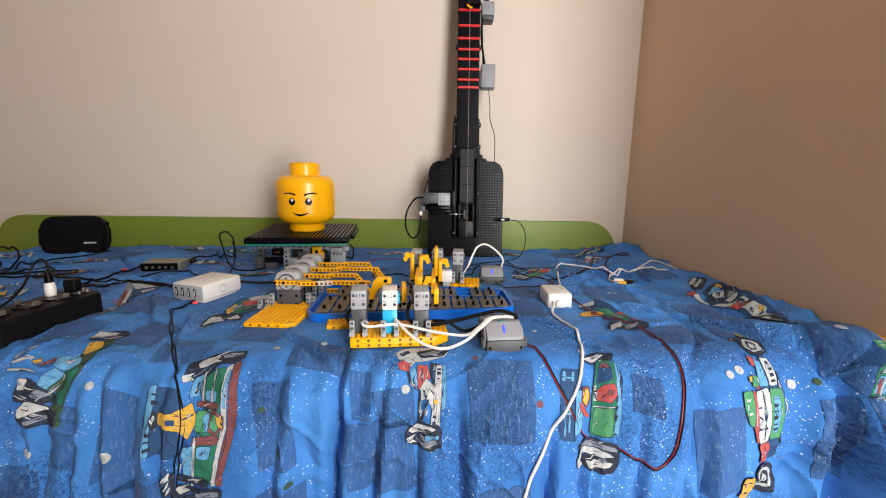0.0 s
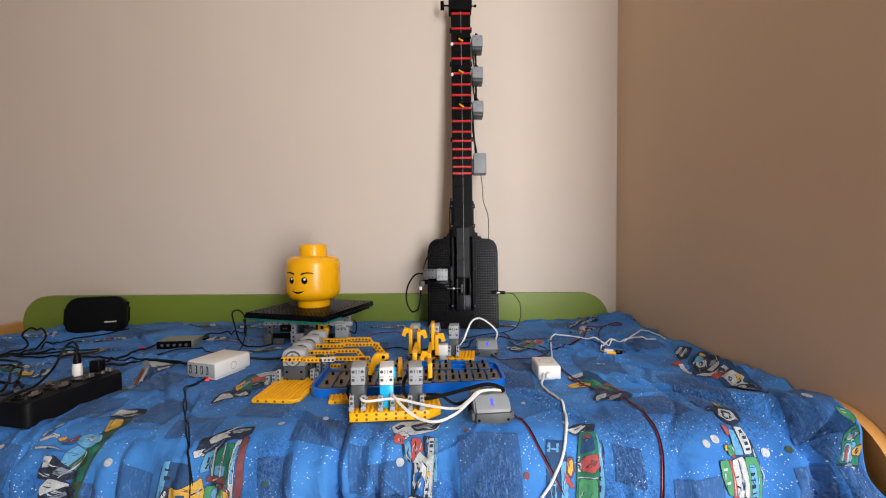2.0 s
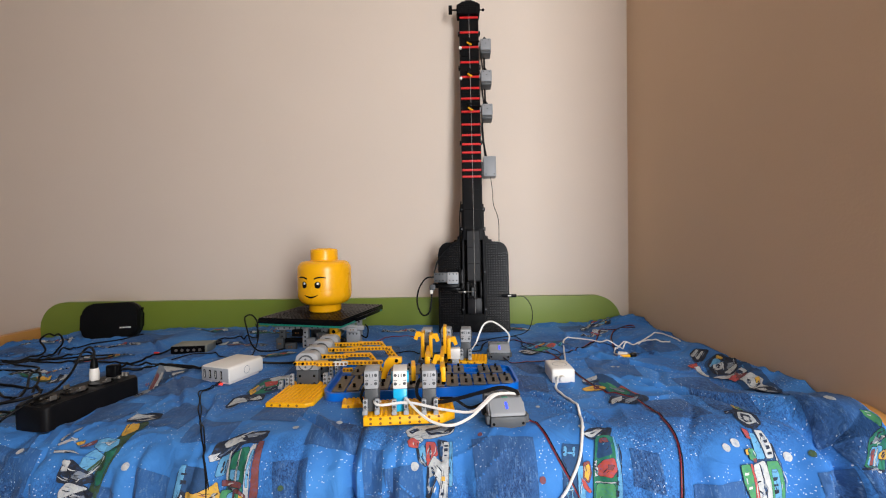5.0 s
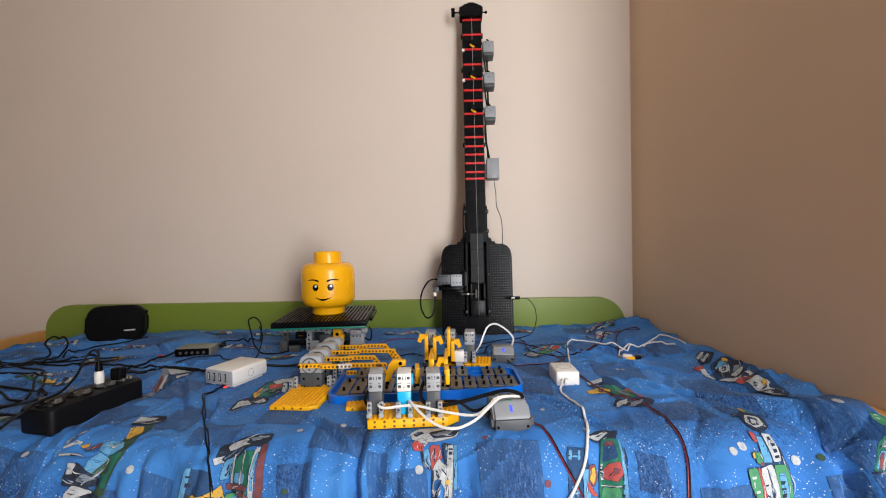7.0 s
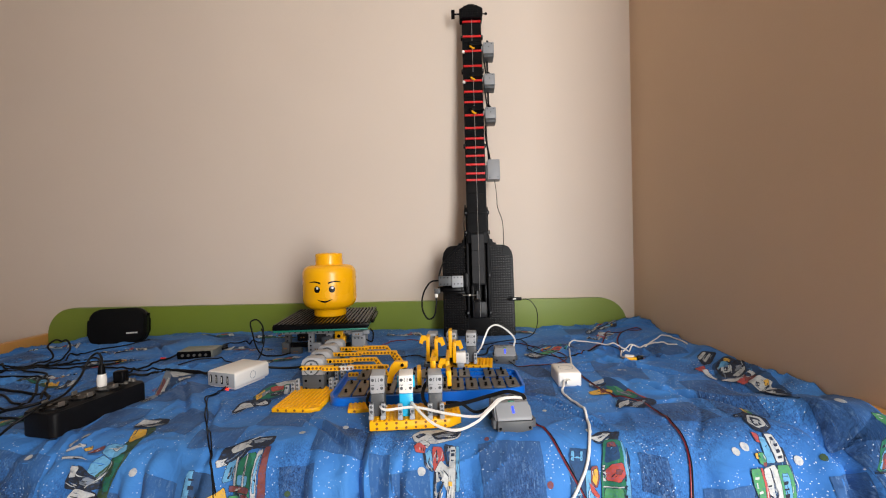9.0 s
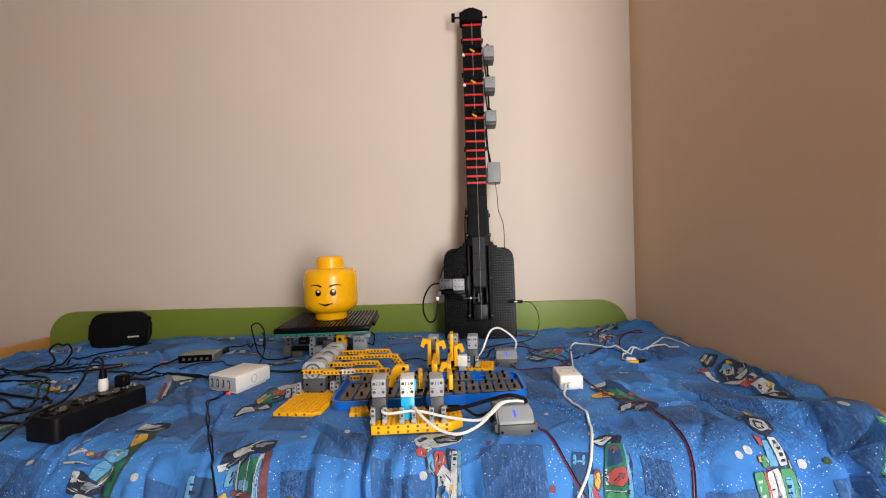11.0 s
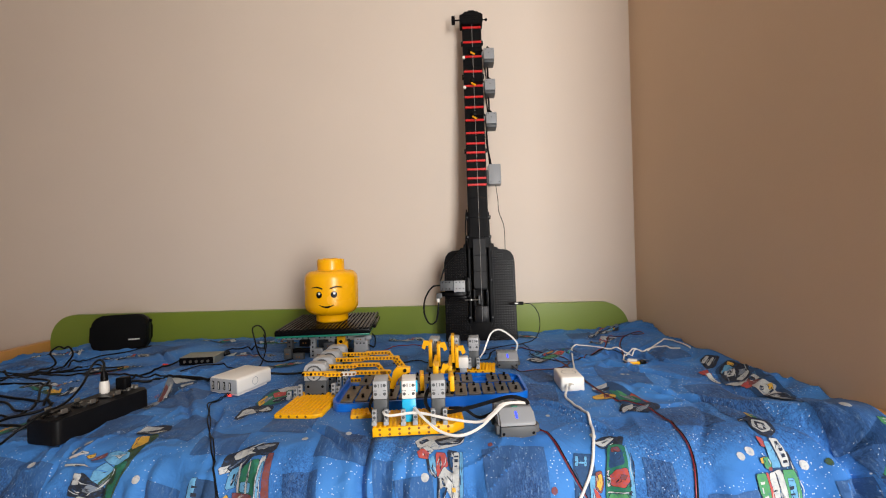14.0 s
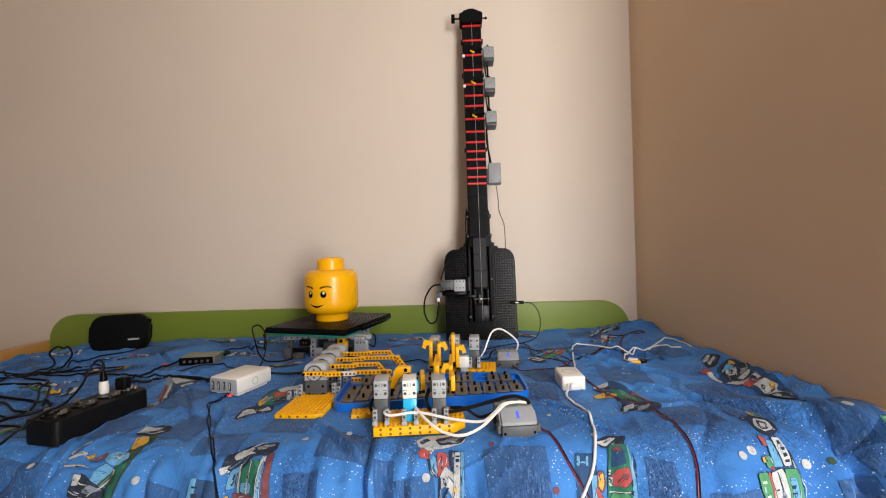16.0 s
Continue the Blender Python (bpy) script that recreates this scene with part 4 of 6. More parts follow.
def printed_car(u, v, turn, size, design):
    bm = bmesh.new()
    keys = list(INKS)
    rng = random.Random(int(u * 1000) * 31 + int(v * 1000))
    c, s = math.cos(radians(turn)) * size / 100, math.sin(radians(turn)) * size / 100
    count = [0]

    def lay(key, pts, lift):
        pts = [(min(x, 0.743), max(0.035, y)) for x, y in pts]
        if len({(round(p, 4), round(q, 4)) for p, q in pts}) == len(pts):
            decal(bm, pts, keys.index(key), lift)

    def place(pts):
        return [(u + c * x - s * y, v + s * x + c * y) for x, y in pts]

    def pen(x0, y0, x1, y1, wide, key):
        """One hand-drawn stroke that tapers and bends a little."""
        ln = max(0.05, math.hypot(x1 - x0, y1 - y0))
        nx, ny = -(y1 - y0) / ln, (x1 - x0) / ln
        bend = rng.uniform(-0.12, 0.12) * ln
        mx, my = (x0 + x1) / 2 + nx * bend, (y0 + y1) / 2 + ny * bend
        lay(key, place([(x0 - nx * wide * 0.5, y0 - ny * wide * 0.5), (mx - nx * wide, my - ny * wide), (x1, y1), (mx + nx * wide, my + ny * wide), (x0 + nx * wide * 0.5, y0 + ny * wide * 0.5)]), 0.0014 + 0.00003 * count[0])

    def p(key, *nums):
        poly = list(zip(nums[::2], nums[1::2]))
        mx, my = sum(q[0] for q in poly) / len(poly), sum(q[1] for q in poly) / len(poly)
        wx, wy = max(q[0] for q in poly) - min(q[0] for q in poly), max(q[1] for q in poly) - min(q[1] for q in poly)
        big = max(wx, wy)
        soft = rounded_path(poly) if big > 1.0 else poly
        if key in "wybrlsgn" and big > 0.9:
            grown = [(q[0] + (0.05 if q[0] > mx else -0.05), q[1] + (0.05 if q[1] > my else -0.05)) for q in soft]
            lay("k", place(grown), 0.0014 + 0.00003 * count[0])
            count[0] += 1
        lay(key, place(soft), 0.0014 + 0.00003 * count[0])
        count[0] += 1
        if big < 1.1:
            return
        far = max(poly, key=lambda q: (q[0] - mx) ** 2 + (q[1] - my) ** 2)
        ax, ay = far[0] - mx, far[1] - my
        shades = {"k": "wwsd", "w": "kkss", "d": "bdks", "g": "kwlk", "o": "gkls", "l": "kwg", "b": "kkwd", "y": "nkk", "n": "krw", "r": "nkw", "s": "kwk"}[key]
        for k in range(3 if key != "k" else 6):
            off = rng.uniform(-0.42, 0.42)
            reach = rng.uniform(0.3, 0.75)
            sx, sy = mx + (wx if abs(ay) > abs(ax) else 0) * off * 0.8, my + (wy if abs(ax) >= abs(ay) else 0) * off * 0.8
            shift = rng.uniform(-0.4, 0.2)
            pen(sx + ax * (shift - reach * 0.5), sy + ay * (shift - reach * 0.5), sx + ax * (shift + reach * 0.5), sy + ay * (shift + reach * 0.5), rng.uniform(0.035, 0.09) * (1.5 if key == "k" else 1), rng.choice(shades))
        count[0] += 1
    design(p)
    return part("printed_car", bm, [*INKS.values()], duvet)


for u, v, turn, size, design in (
        (-0.45, 0.886, 0, 1, band_racer), (-0.231, 0.98, 0, 1, formula_racer), (0.082, 0.927, 0, 1, red_white_racer), (0.323, 0.954, 0, 1, green_racer),
        (0.573, 0.939, 0, 1, long_racer), (0.694, 0.652, 0, 1, wall_racer), (0.427, 0.696, 0, 1, small_racer), (-0.272, 0.68, 0, 1, striped_racer),
        (-0.546, 0.612, 0, 1, sketch_racer), (0.722, 0.922, 0, 1, corner_racer),
        (-0.84, 0.56, 100, 0.8, band_racer), (-1.17, 0.22, 70, 0.85, red_white_racer), (-0.89, 0.29, 60, 0.75, red_white_racer), (-0.72, 0.09, 80, 0.75, striped_racer),
        (-0.48, 0.12, 75, 0.9, band_racer), (0.36, 0.36, 45, 0.9, green_racer), (-0.06, 0.12, 80, 0.7, red_white_racer), (-0.70, 0.80, 25, 0.8, striped_racer),
        (0.31, 0.12, 85, 0.75, striped_racer), (0.60, 0.11, 40, 0.6, wall_racer), (0.55, 0.22, 50, 0.6, red_white_racer), (0.565, 0.45, 80, 0.5, small_racer),
        (-0.80, 0.43, 75, 0.8, small_racer), (-0.52, 0.29, -65, 0.8, sketch_racer), (-0.36, 0.42, 50, 0.65, striped_racer), (-1.04, 0.62, 15, 0.9, band_racer),
        (-1.02, 0.12, 75, 0.8, small_racer), (-0.43, 1.22, 0, 0.9, long_racer), (0.1, 1.2, 0, 0.9, formula_racer), (0.34, 1.2, 0, 0.8, green_racer)):
    printed_car(u, v, turn, size, design)

# dark denim squares; those at the right front corner also paint in its shade
for u, v, du, dv in ((-0.346, 1.004, 0.057, 0.15), (-0.074, 0.865, 0.09, 0.07), (-0.003, 0.94, 0.031, 0.075), (0.02, 1.03, 0.11, 0.1), (0.193, 0.942, 0.095, 0.11), (0.501, 1.014, 0.072, 0.125),
                     (0.399, 0.933, 0.04, 0.055), (0.045, 0.956, 0.06, 0.055), (0.2, 1.09, 0.075, 0.06), (-0.49, 1.08, 0.06, 0.07), (0.704, 0.86, 0.075, 0.12), (0.655, 1.0, 0.04, 0.12), (0.712, 0.985, 0.062, 0.16),
                     (-0.47, 0.66, 0.09, 0.11), (0.60, 0.74, 0.07, 0.17), (0.5, 0.80, 0.1, 0.07), (0.28, 0.66, 0.06, 0.1), (-0.62, 0.40, 0.14, 0.12), (0.48, 0.56, 0.1, 0.12),
                     (-0.75, 0.72, 0.1, 0.12), (-1.0, 0.45, 0.13, 0.14), (0.22, 0.3, 0.12, 0.1), (-0.45, 0.2, 0.14, 0.1), (-0.58, 0.95, 0.1, 0.12), (0.65, 0.42, 0.08, 0.1), (-0.1, 0.4, 0.16, 0.1), (-0.12, 1.12, 0.08, 0.1),
                     (-0.9, 0.66, 0.1, 0.12), (-0.66, 0.56, 0.12, 0.1), (-0.44, 0.5, 0.13, 0.09), (-0.22, 0.56, 0.1, 0.1), (-0.86, 0.2, 0.14, 0.1), (-0.6, 0.12, 0.16, 0.1), (-1.15, 0.36, 0.12, 0.1), (0.14, 0.16, 0.12, 0.1), (0.46, 0.33, 0.12, 0.09), (0.52, 0.14, 0.1, 0.1),
                     (-0.66, 0.78, 0.07, 0.1), (-0.37, 0.8, 0.07, 0.09), (-0.19, 0.78, 0.09, 0.1), (0.3, 0.55, 0.06, 0.1), (-0.28, 0.86, 0.08, 0.06), (-0.42, 1.0, 0.05, 0.1), (-0.52, 0.8, 0.12, 0.08), (-0.12, 0.98, 0.05, 0.12), (-0.55, 0.7, 0.1, 0.08), (-0.3, 1.1, 0.1, 0.07)):
    bm = bmesh.new()
    k = 0.25 * random.uniform(-1, 1)
    cs, sn = math.cos(k), math.sin(k)
    decal(bm, [(min(0.743, u + cs * x - sn * y), v + sn * x + cs * y) for x, y in ((-du / 2, -dv / 2), (du / 2, -dv / 2 + k * 0.04), (du * 0.5 + k * 0.03, dv / 2), (-du * 0.42, dv * 0.46))], 0, 0.0011)
    part("print_and_shade_patch", bm, M_PATCH, duvet)

for u, v, r in ((-0.38, 0.925, 0.0055), (-0.35, 1.021, 0.007), (-0.466, 1.025, 0.006), (-0.073, 0.834, 0.005), (0.06, 0.927, 0.006), (0.527, 0.904, 0.0055), (0.543, 0.897, 0.006), (0.611, 0.917, 0.006),
                (0.70, 0.875, 0.006), (-0.499, 0.859, 0.0055), (0.49, 0.548, 0.005), (0.5, 0.552, 0.004), (0.325, 0.856, 0.005), (-0.138, 0.858, 0.005), (0.27, 0.78, 0.004), (-0.56, 0.9, 0.005)):
    bm = bmesh.new()
    decal(bm, ellipse(u, v, r, r * 1.15, 12), 0, 0.00135)
    part("printed_dot", bm, INKS["w"], duvet)
for u, v, r, key in ((0.247, 0.946, 0.005, "n"), (-0.135, 0.954, 0.004, "o"), (-0.114, 1.017, 0.005, "o"), (0.64, 0.918, 0.005, "o"), (0.16, 0.88, 0.004, "n"), (-0.1, 1.06, 0.005, "o")):
    bm = bmesh.new()
    decal(bm, ellipse(u, v, r, r, 10), 0, 0.00135)
    part("printed_dot", bm, INKS[key], duvet)

# ---- toy head on its turntable ----
TX, TY, TZ = -0.268, -0.25, 0.593
FACE_A, FACE_B = 5.5, -17.0


def toy_head():
    bm = bmesh.new()
    prof = [(0, 0), (0.046, 0), (0.0488, 0.003), (0.0493, 0.018), (0.0515, 0.0225)]
    prof += [(0.0518 + 0.0300 * math.sin(a), 0.054 - 0.0315 * math.cos(a)) for a in (math.pi / 2 * k / 8 for k in range(1, 9))]
    prof += [(0.0818, 0.09)]
    prof += [(0.0575 + 0.024 * math.cos(a), 0.126 + 0.026 * math.sin(a)) for a in (math.pi / 2 * k / 8 for k in range(9))]
    prof += [(0.044, 0.1525), (0.0415, 0.155), (0.0412, 0.183), (0.039, 0.1865), (0.03, 0.188), (0, 0.188)]
    lathe(bm, prof, 64)
    R = 0.0818

    def on(az, z, lift):
        r = R + lift if 0.054 <= z <= 0.126 else 0.0575 + 0.024 * math.sqrt(max(0, 1 - ((z - 0.126) / 0.026) ** 2)) + lift
        if z < 0.054:
            r = 0.054 + 0.0275 * math.sqrt(max(0.0, 1 - ((0.054 - z) / 0.032) ** 2)) + lift
        return (r * math.sin(radians(az)), -r * math.cos(radians(az)), z)

    def blob(az, z, w, h, mi, lift):
        c = bm.verts.new(on(az, z, lift))
        ring = [bm.verts.new(on(az + math.degrees(w * math.cos(t) / R), z + h * math.sin(t), lift)) for t in (2 * math.pi * k / 24 for k in range(24))]
        for k in range(24):
            bm.faces.new((c, ring[k], ring[(k + 1) % 24])).material_index = mi

    def stroke(fn, n, mi, lift):
        rows = [[bm.verts.new(on(*q, lift)) for q in fn(k / n)] for k in range(n + 1)]
        for a, b in zip(rows, rows[1:]):
            bm.faces.new((a[0], a[1], b[1], b[0])).material_index = mi
    for s in (-1, 1):
        blob(s * 15.5, 0.0855, 0.0092, 0.0098, 1, 0.0005)
        blob(s * 15.5 + 0.8, 0.0895, 0.0038, 0.0038, 2, 0.0009)
        stroke(lambda t: [(s * (8 + 25 * t), 0.1035 + 0.0055 * math.sin(math.pi * (0.15 + 0.75 * t)) - 0.003 * (1 - t) + d * (0.0022 * (1 - 0.65 * t) + 0.0004)) for d in (-1, 1)], 14, 1, 0.0005)
    stroke(lambda t: [(-15.5 + 31 * t, 0.0565 - 0.0065 * math.sin(math.pi * t) + d * (0.0006 + 0.0022 * math.sin(math.pi * t))) for d in (-1, 1)], 22, 1, 0.0006)
    for k in range(3):
        box(bm, -0.022, -0.004, -0.008 + k * 0.008, -0.005 + k * 0.008, 0.1875, 0.1892, 0.0004, 1)
        box(bm, 0.004, 0.022, -0.008 + k * 0.008, -0.005 + k * 0.008, 0.1875, 0.1892, 0.0004, 1)
    ob = part("toy_ornament", bm, [M_HEAD, M_BLACK, M_WHITE])
    return tagged(ob, "glossy yellow plastic toy head with printed smiling face", "toy head")


head = toy_head()
head_width = 0.97
head.data.transform(Matrix.Diagonal((head_width, head_width, 1.0, 1.0)))
head.matrix_basis = pose(TX, TY, TZ, 0, 0, FACE_A)

turntable = thing("turntable", pose(TX, TY, TZ, 0, 0, FACE_A), "black ribbed plastic plate carrying the toy head", "turntable")
part("plate", box(bmesh.new(), -0.128, 0.128, -0.144, 0.144, -0.016, -0.0035, 0.0015), M_BLACK, turntable)
for k in range(24):
    x = -0.128 + 0.256 * (k + 0.5) / 24
    part("rib", box(bmesh.new(), x - 0.0032, x + 0.0032, -0.143, 0.143, -0.0036, 0.0, 0.0008, 1), M_BLACK, turntable)
part("side_rail", box(bmesh.new(), 0.128, 0.136, -0.06, 0.1, -0.018, -0.008, 0.001), M_BLACK, turntable)
part("under_plate", box(bmesh.new(), -0.126, 0.126, -0.142, 0.142, -0.0215, -0.0165, 0.001), M_TEAL, turntable, "teal green under plate")
part("axle", cyl(bmesh.new(), 0.02, 0.02, pose(0, 0, -0.041)), M_DGREY, turntable)


# ---- building-set pieces ----
U = 0.008


def holes(bm, spots, r=0.0026, mi=1, depth=0.0012):
    """Pin holes: slightly raised discs, dark to paint the shade inside, facing -y."""
    for x, y, z in spots:
        cyl(bm, r, depth, pose(x, y + depth - 0.0002, z, 90), 10, mi=mi)
    return bm


def beam(name, n, parent, m, material=None, y0=-0.0039, y1=0.0039, label=""):
    """A straight rounded beam of n modules along x, its holes facing -y."""
    bm = bmesh.new()
    ln = (n - 1) * U
    prism(bm, [(ln + 0.0039 * math.cos(radians(a)), 0.0039 * math.sin(radians(a))) for a in range(-90, 91, 30)] + [(0.0039 * math.cos(radians(a)), 0.0039 * math.sin(radians(a))) for a in range(90, 271, 30)], y0, y1)
    holes(bm, [(k * U, y0, 0) for k in range(n)])
    bmesh.ops.transform(bm, matrix=m, verts=bm.verts)
    return part(name, bm, [material or M_YEL, M_HOLE_SHADE], parent, label)


def bracket(parent, x, y, z, h=3):
    bm = box(bmesh.new(), x - 0.0038, x + 0.0038, y - 0.0039, y + 0.0039, z, z + h * U, 0.0012)
    box(bm, x - 0.0042, x + 0.0042, y - 0.009, y + 0.0039, z, z + 0.007, 0.0012)
    holes(bm, [(x, y - 0.0039, z + (k + 0.5) * U) for k in range(1, h)])
    cyl(bm, 0.0034, 0.0018, pose(x, y - 0.0042, z + 0.0068), 10)
    return part("bracket", bm, [M_LGREY, M_DGREY], parent)


def motor(m, top=None, low=None, label="grey plastic toy motor standing on yellow base plate", disc_side=0, group="front motors", dark=True):
    """A small upright motor three modules wide, five deep and eight high, face towards -y."""
    t = thing("toy_motor", m, label, "motor", group)
    bm = box(bmesh.new(), -0.0118, 0.0118, -0.018, 0.022, 0.0385, 0.069, 0.0018, 2)
    holes(bm, [(sx * 0.0075, -0.018, z) for sx in (-1, 1) for z in (0.0475, 0.0615)], 0.0027)
    holes(bm, [(sx * 0.0024, -0.018, 0.0615 + 0.002 * k) for sx in (-1, 1) for k in (-1, 0, 1)], 0.0009)
    holes(bm, [(sx * 0.0075 - 0.002 + 0.002 * k, -0.018, 0.053) for sx in (-1, 1) for k in (0, 1, 2)] + [(0, -0.018, 0.046)], 0.0008)
    part("upper_housing", bm, [top or M_LGREY, M_DGREY], t)
    part("lower_housing", box(bmesh.new(), -0.0114, 0.0114, -0.0175, 0.021, 0.0, 0.0383, 0.0015, 2), low or M_DGREY, t)
    for s in (-1, 1):
        bm = cyl(bmesh.new(), 0.010, 0.003, pose(s * 0.0117, 0.002, 0.053, 0, 90 * s, 0), 24)
        part("drive_disc", bm, M_AZURE if low is not None else M_DGREY, t)
    for x in (-0.0098, 0.0098):
        bracket(t, x, -0.0235, 0.0, 3)
    return t


def base_plate(m, nx, ny, label, group="", cut=0, rows=1):
    """A yellow base plate with studs above and pin holes along its edge."""
    t = thing("base_plate", m, label, "base plate", group)
    w, d, h = nx * U, ny * U, 0.0078 * rows
    bm = bmesh.new()
    prism(bm, [(0, 0), (w - cut, 0), (w, cut * 0.8), (w, d), (0, d)], 0, h, "z")
    bmesh.ops.bevel(bm, geom=[e for e in bm.edges], offset=0.0007, segments=1, profile=0.5, affect="EDGES")
    holes(bm, [(U * (1.5 + 2 * k), 0, 0.004 + 0.0078 * r) for r in range(rows) for k in range((nx - 2) // 2) if U * (1.5 + 2 * k) < w - cut], 0.0023)
    part("plate", bm, [M_YEL, M_HOLE_SHADE], t)
    bm = bmesh.new()
    for i in range(nx):
        for j in range(ny):
            if (i + 0.5) * U + (0 if (j + 0.5) * U > cut else cut) < w:
                cyl(bm, 0.0026, 0.0017, pose((i + 0.5) * U, (j + 0.5) * U, h - 0.0001), 8)
    tagged(part("studs", bm, M_YEL, t), kind="stuff")
    return t


FR = pose(-0.029, -0.853, 0.4995, 0, 0, 5.2)       # the front row's base
base_plate(FR, 19, 9, "thick yellow studded base plate lying on the duvet", cut=0.02, rows=2)
FM = FR @ pose(0, 0.026, 0.0170)
motor(FM @ pose(0.0125, 0.009, 0))
motor(FM @ pose(0.0605, 0.004, 0), M_WHITE, M_AZURE, "white and azure toy motor on yellow base plate")
motor(FM @ pose(0.1095, -0.0005, 0))
base_plate(pose(-0.084, -0.778, 0.4985, 0, 0, 10), 5, 6, "yellow studded plate lying half under the blue tray")


def hammer(m, label="bent yellow beam hammer fixed to a motor", down=4, out=3):
    """A bent lever: a short level piece and a long piece that hangs from it."""
    t = thing("hammer_lever", m, label, "lever", "hammer levers")
    bm = box(bmesh.new(), -0.0038, 0.0038, -0.0038, out * U, -0.0038, 0.0038, 0.0014)
    part("level_piece", bm, M_YEL, t)
    bm = box(bmesh.new(), -0.004, 0.004, -0.0118, -0.004, -down * U, 0.0036, 0.0014)
    part("hanging_piece", bm, M_YEL, t)
    part("tip", cyl(bmesh.new(), 0.0036, 0.005, pose(0, -0.008, -down * U - 0.0045), 10), M_BLACK, t)
    return t


t = thing("hammer_lever", pose(-0.002, -0.768, 0.584), "broad curved yellow lever beside the white motor", "lever", "hammer levers")
bm = prism(bmesh.new(), [(-0.011, -0.032), (-0.001, -0.032), (0.005, -0.014), (0.014, -0.005), (0.028, -0.004), (0.028, 0.006), (0.004, 0.007), (-0.003, -0.001)], -0.006, 0.006)
bmesh.ops.bevel(bm, geom=[e for e in bm.edges], offset=0.0012, segments=2, profile=0.5, affect="EDGES")
part("curved_beam", bm, M_YEL, t)
part("pin", cyl(bmesh.new(), 0.003, 0.003, pose(0.019, -0.006, 0.0015, 90), 12), M_BLACK, t)
part("tip", cyl(bmesh.new(), 0.0036, 0.006, pose(-0.0065, 0, -0.0385), 10), M_BLACK, t)
hammer(pose(0.047, -0.770, 0.574, 0, 0, 6), down=3)
hammer(pose(0.101, -0.768, 0.571, 0, 0, 4), down=3)
hammer(pose(0.074, -0.768, 0.590, 0, 0, 0), down=2)

# rear row behind the tray
base_plate(pose(0.078, -0.532, 0.4995, 0, 0, -6), 15, 8, "thick yellow studded base plate behind the blue tray", rows=2)
for x, y, z in ((0.056, -0.50, 0.518), (0.104, -0.505, 0.52), (0.151, -0.515, 0.521)):
    motor(pose(x, y, z - 0.001, 0, 0, -4), group="rear motors", label="grey plastic toy motor standing behind the blue tray")
part("riser", box(bmesh.new(), 0.036, 0.078, -0.53, -0.47, 0.5, 0.5165, 0.001), M_DGREY, tagged(new("riser_block"), "dark grey riser block under a motor", "block"))


def rear_hammer(x, y, low, high, cross, back=0.03):
    """A hanging beam on a level piece from the motor, with a slanting cross beam to one side."""
    t = thing("hammer_lever", pose(x, y, high), "bent yellow beam hammer over the blue tray", "lever", "hammer levers")
    part("hanging_piece", holes(box(bmesh.new(), -0.0042, 0.0042, -0.004, 0.004, low - high, 0.0038, 0.0014), [(0, -0.004, -0.008 * k) for k in range(1, int((high - low) / 0.008))], 0.0014, mi=0), [M_YEL, M_HOLE_SHADE], t)
    part("level_piece", box(bmesh.new(), -0.0038, 0.0038, 0.0042, back, -0.0038, 0.0038, 0.0014), M_YEL, t)
    if cross:
        bm = prism(bmesh.new(), [(cross * 0.0, 0.004), (cross * 0.010, 0.005), (cross * 0.015, -0.010), (cross * 0.0085, -0.013), (cross * 0.006, -0.005), (cross * 0.0, -0.004)][::int(-cross)], -0.0038, 0.0038, m=pose(cross * 0.0044, 0.001, 0.001))
        bmesh.ops.bevel(bm, geom=bm.edges[:], offset=0.0009, segments=1, profile=0.5, affect="EDGES")
        part("cross_piece", bm, M_YEL, t)
    part("tip", cyl(bmesh.new(), 0.0036, 0.005, pose(0, 0, low - high - 0.0045), 10), M_BLACK, t)
    return t


for x, y, low, high, cross, back in ((0.049, -0.553, 0.530, 0.583, -1, 0.03), (0.068, -0.553, 0.530, 0.578, 1, 0.03), (0.101, -0.553, 0.538, 0.597, 0, 0.03), (0.110, -0.558, 0.527, 0.571, 1, 0.03),
                                     (0.062, -0.62, 0.531, 0.553, 0, 0.07), (0.096, -0.655, 0.528, 0.556, -1, 0.09)):
    rear_hammer(x, y, low, high, cross, back)
t = thing("short_beam", pose(0.074, -0.632, 0.541), "short yellow beam on a hammer lever", "beam", "cross pieces")
beam("block", 3, t, pose(0.002, 0, 0))
t = thing("sensor_block", pose(0.1245, -0.553, 0.526), "white square plastic block on the rear base", "block")
part("shell", box(bmesh.new(), -0.0115, 0.0115, -0.008, 0.012, 0, 0.025, 0.002), M_WHITE, t)
part("foot", box(bmesh.new(), -0.008, 0.008, -0.006, 0.01, -0.0105, 0.0002, 0.001), M_LGREY, t)

# left row with long arms
LY = (-0.655, -0.605, -0.550, -0.500)


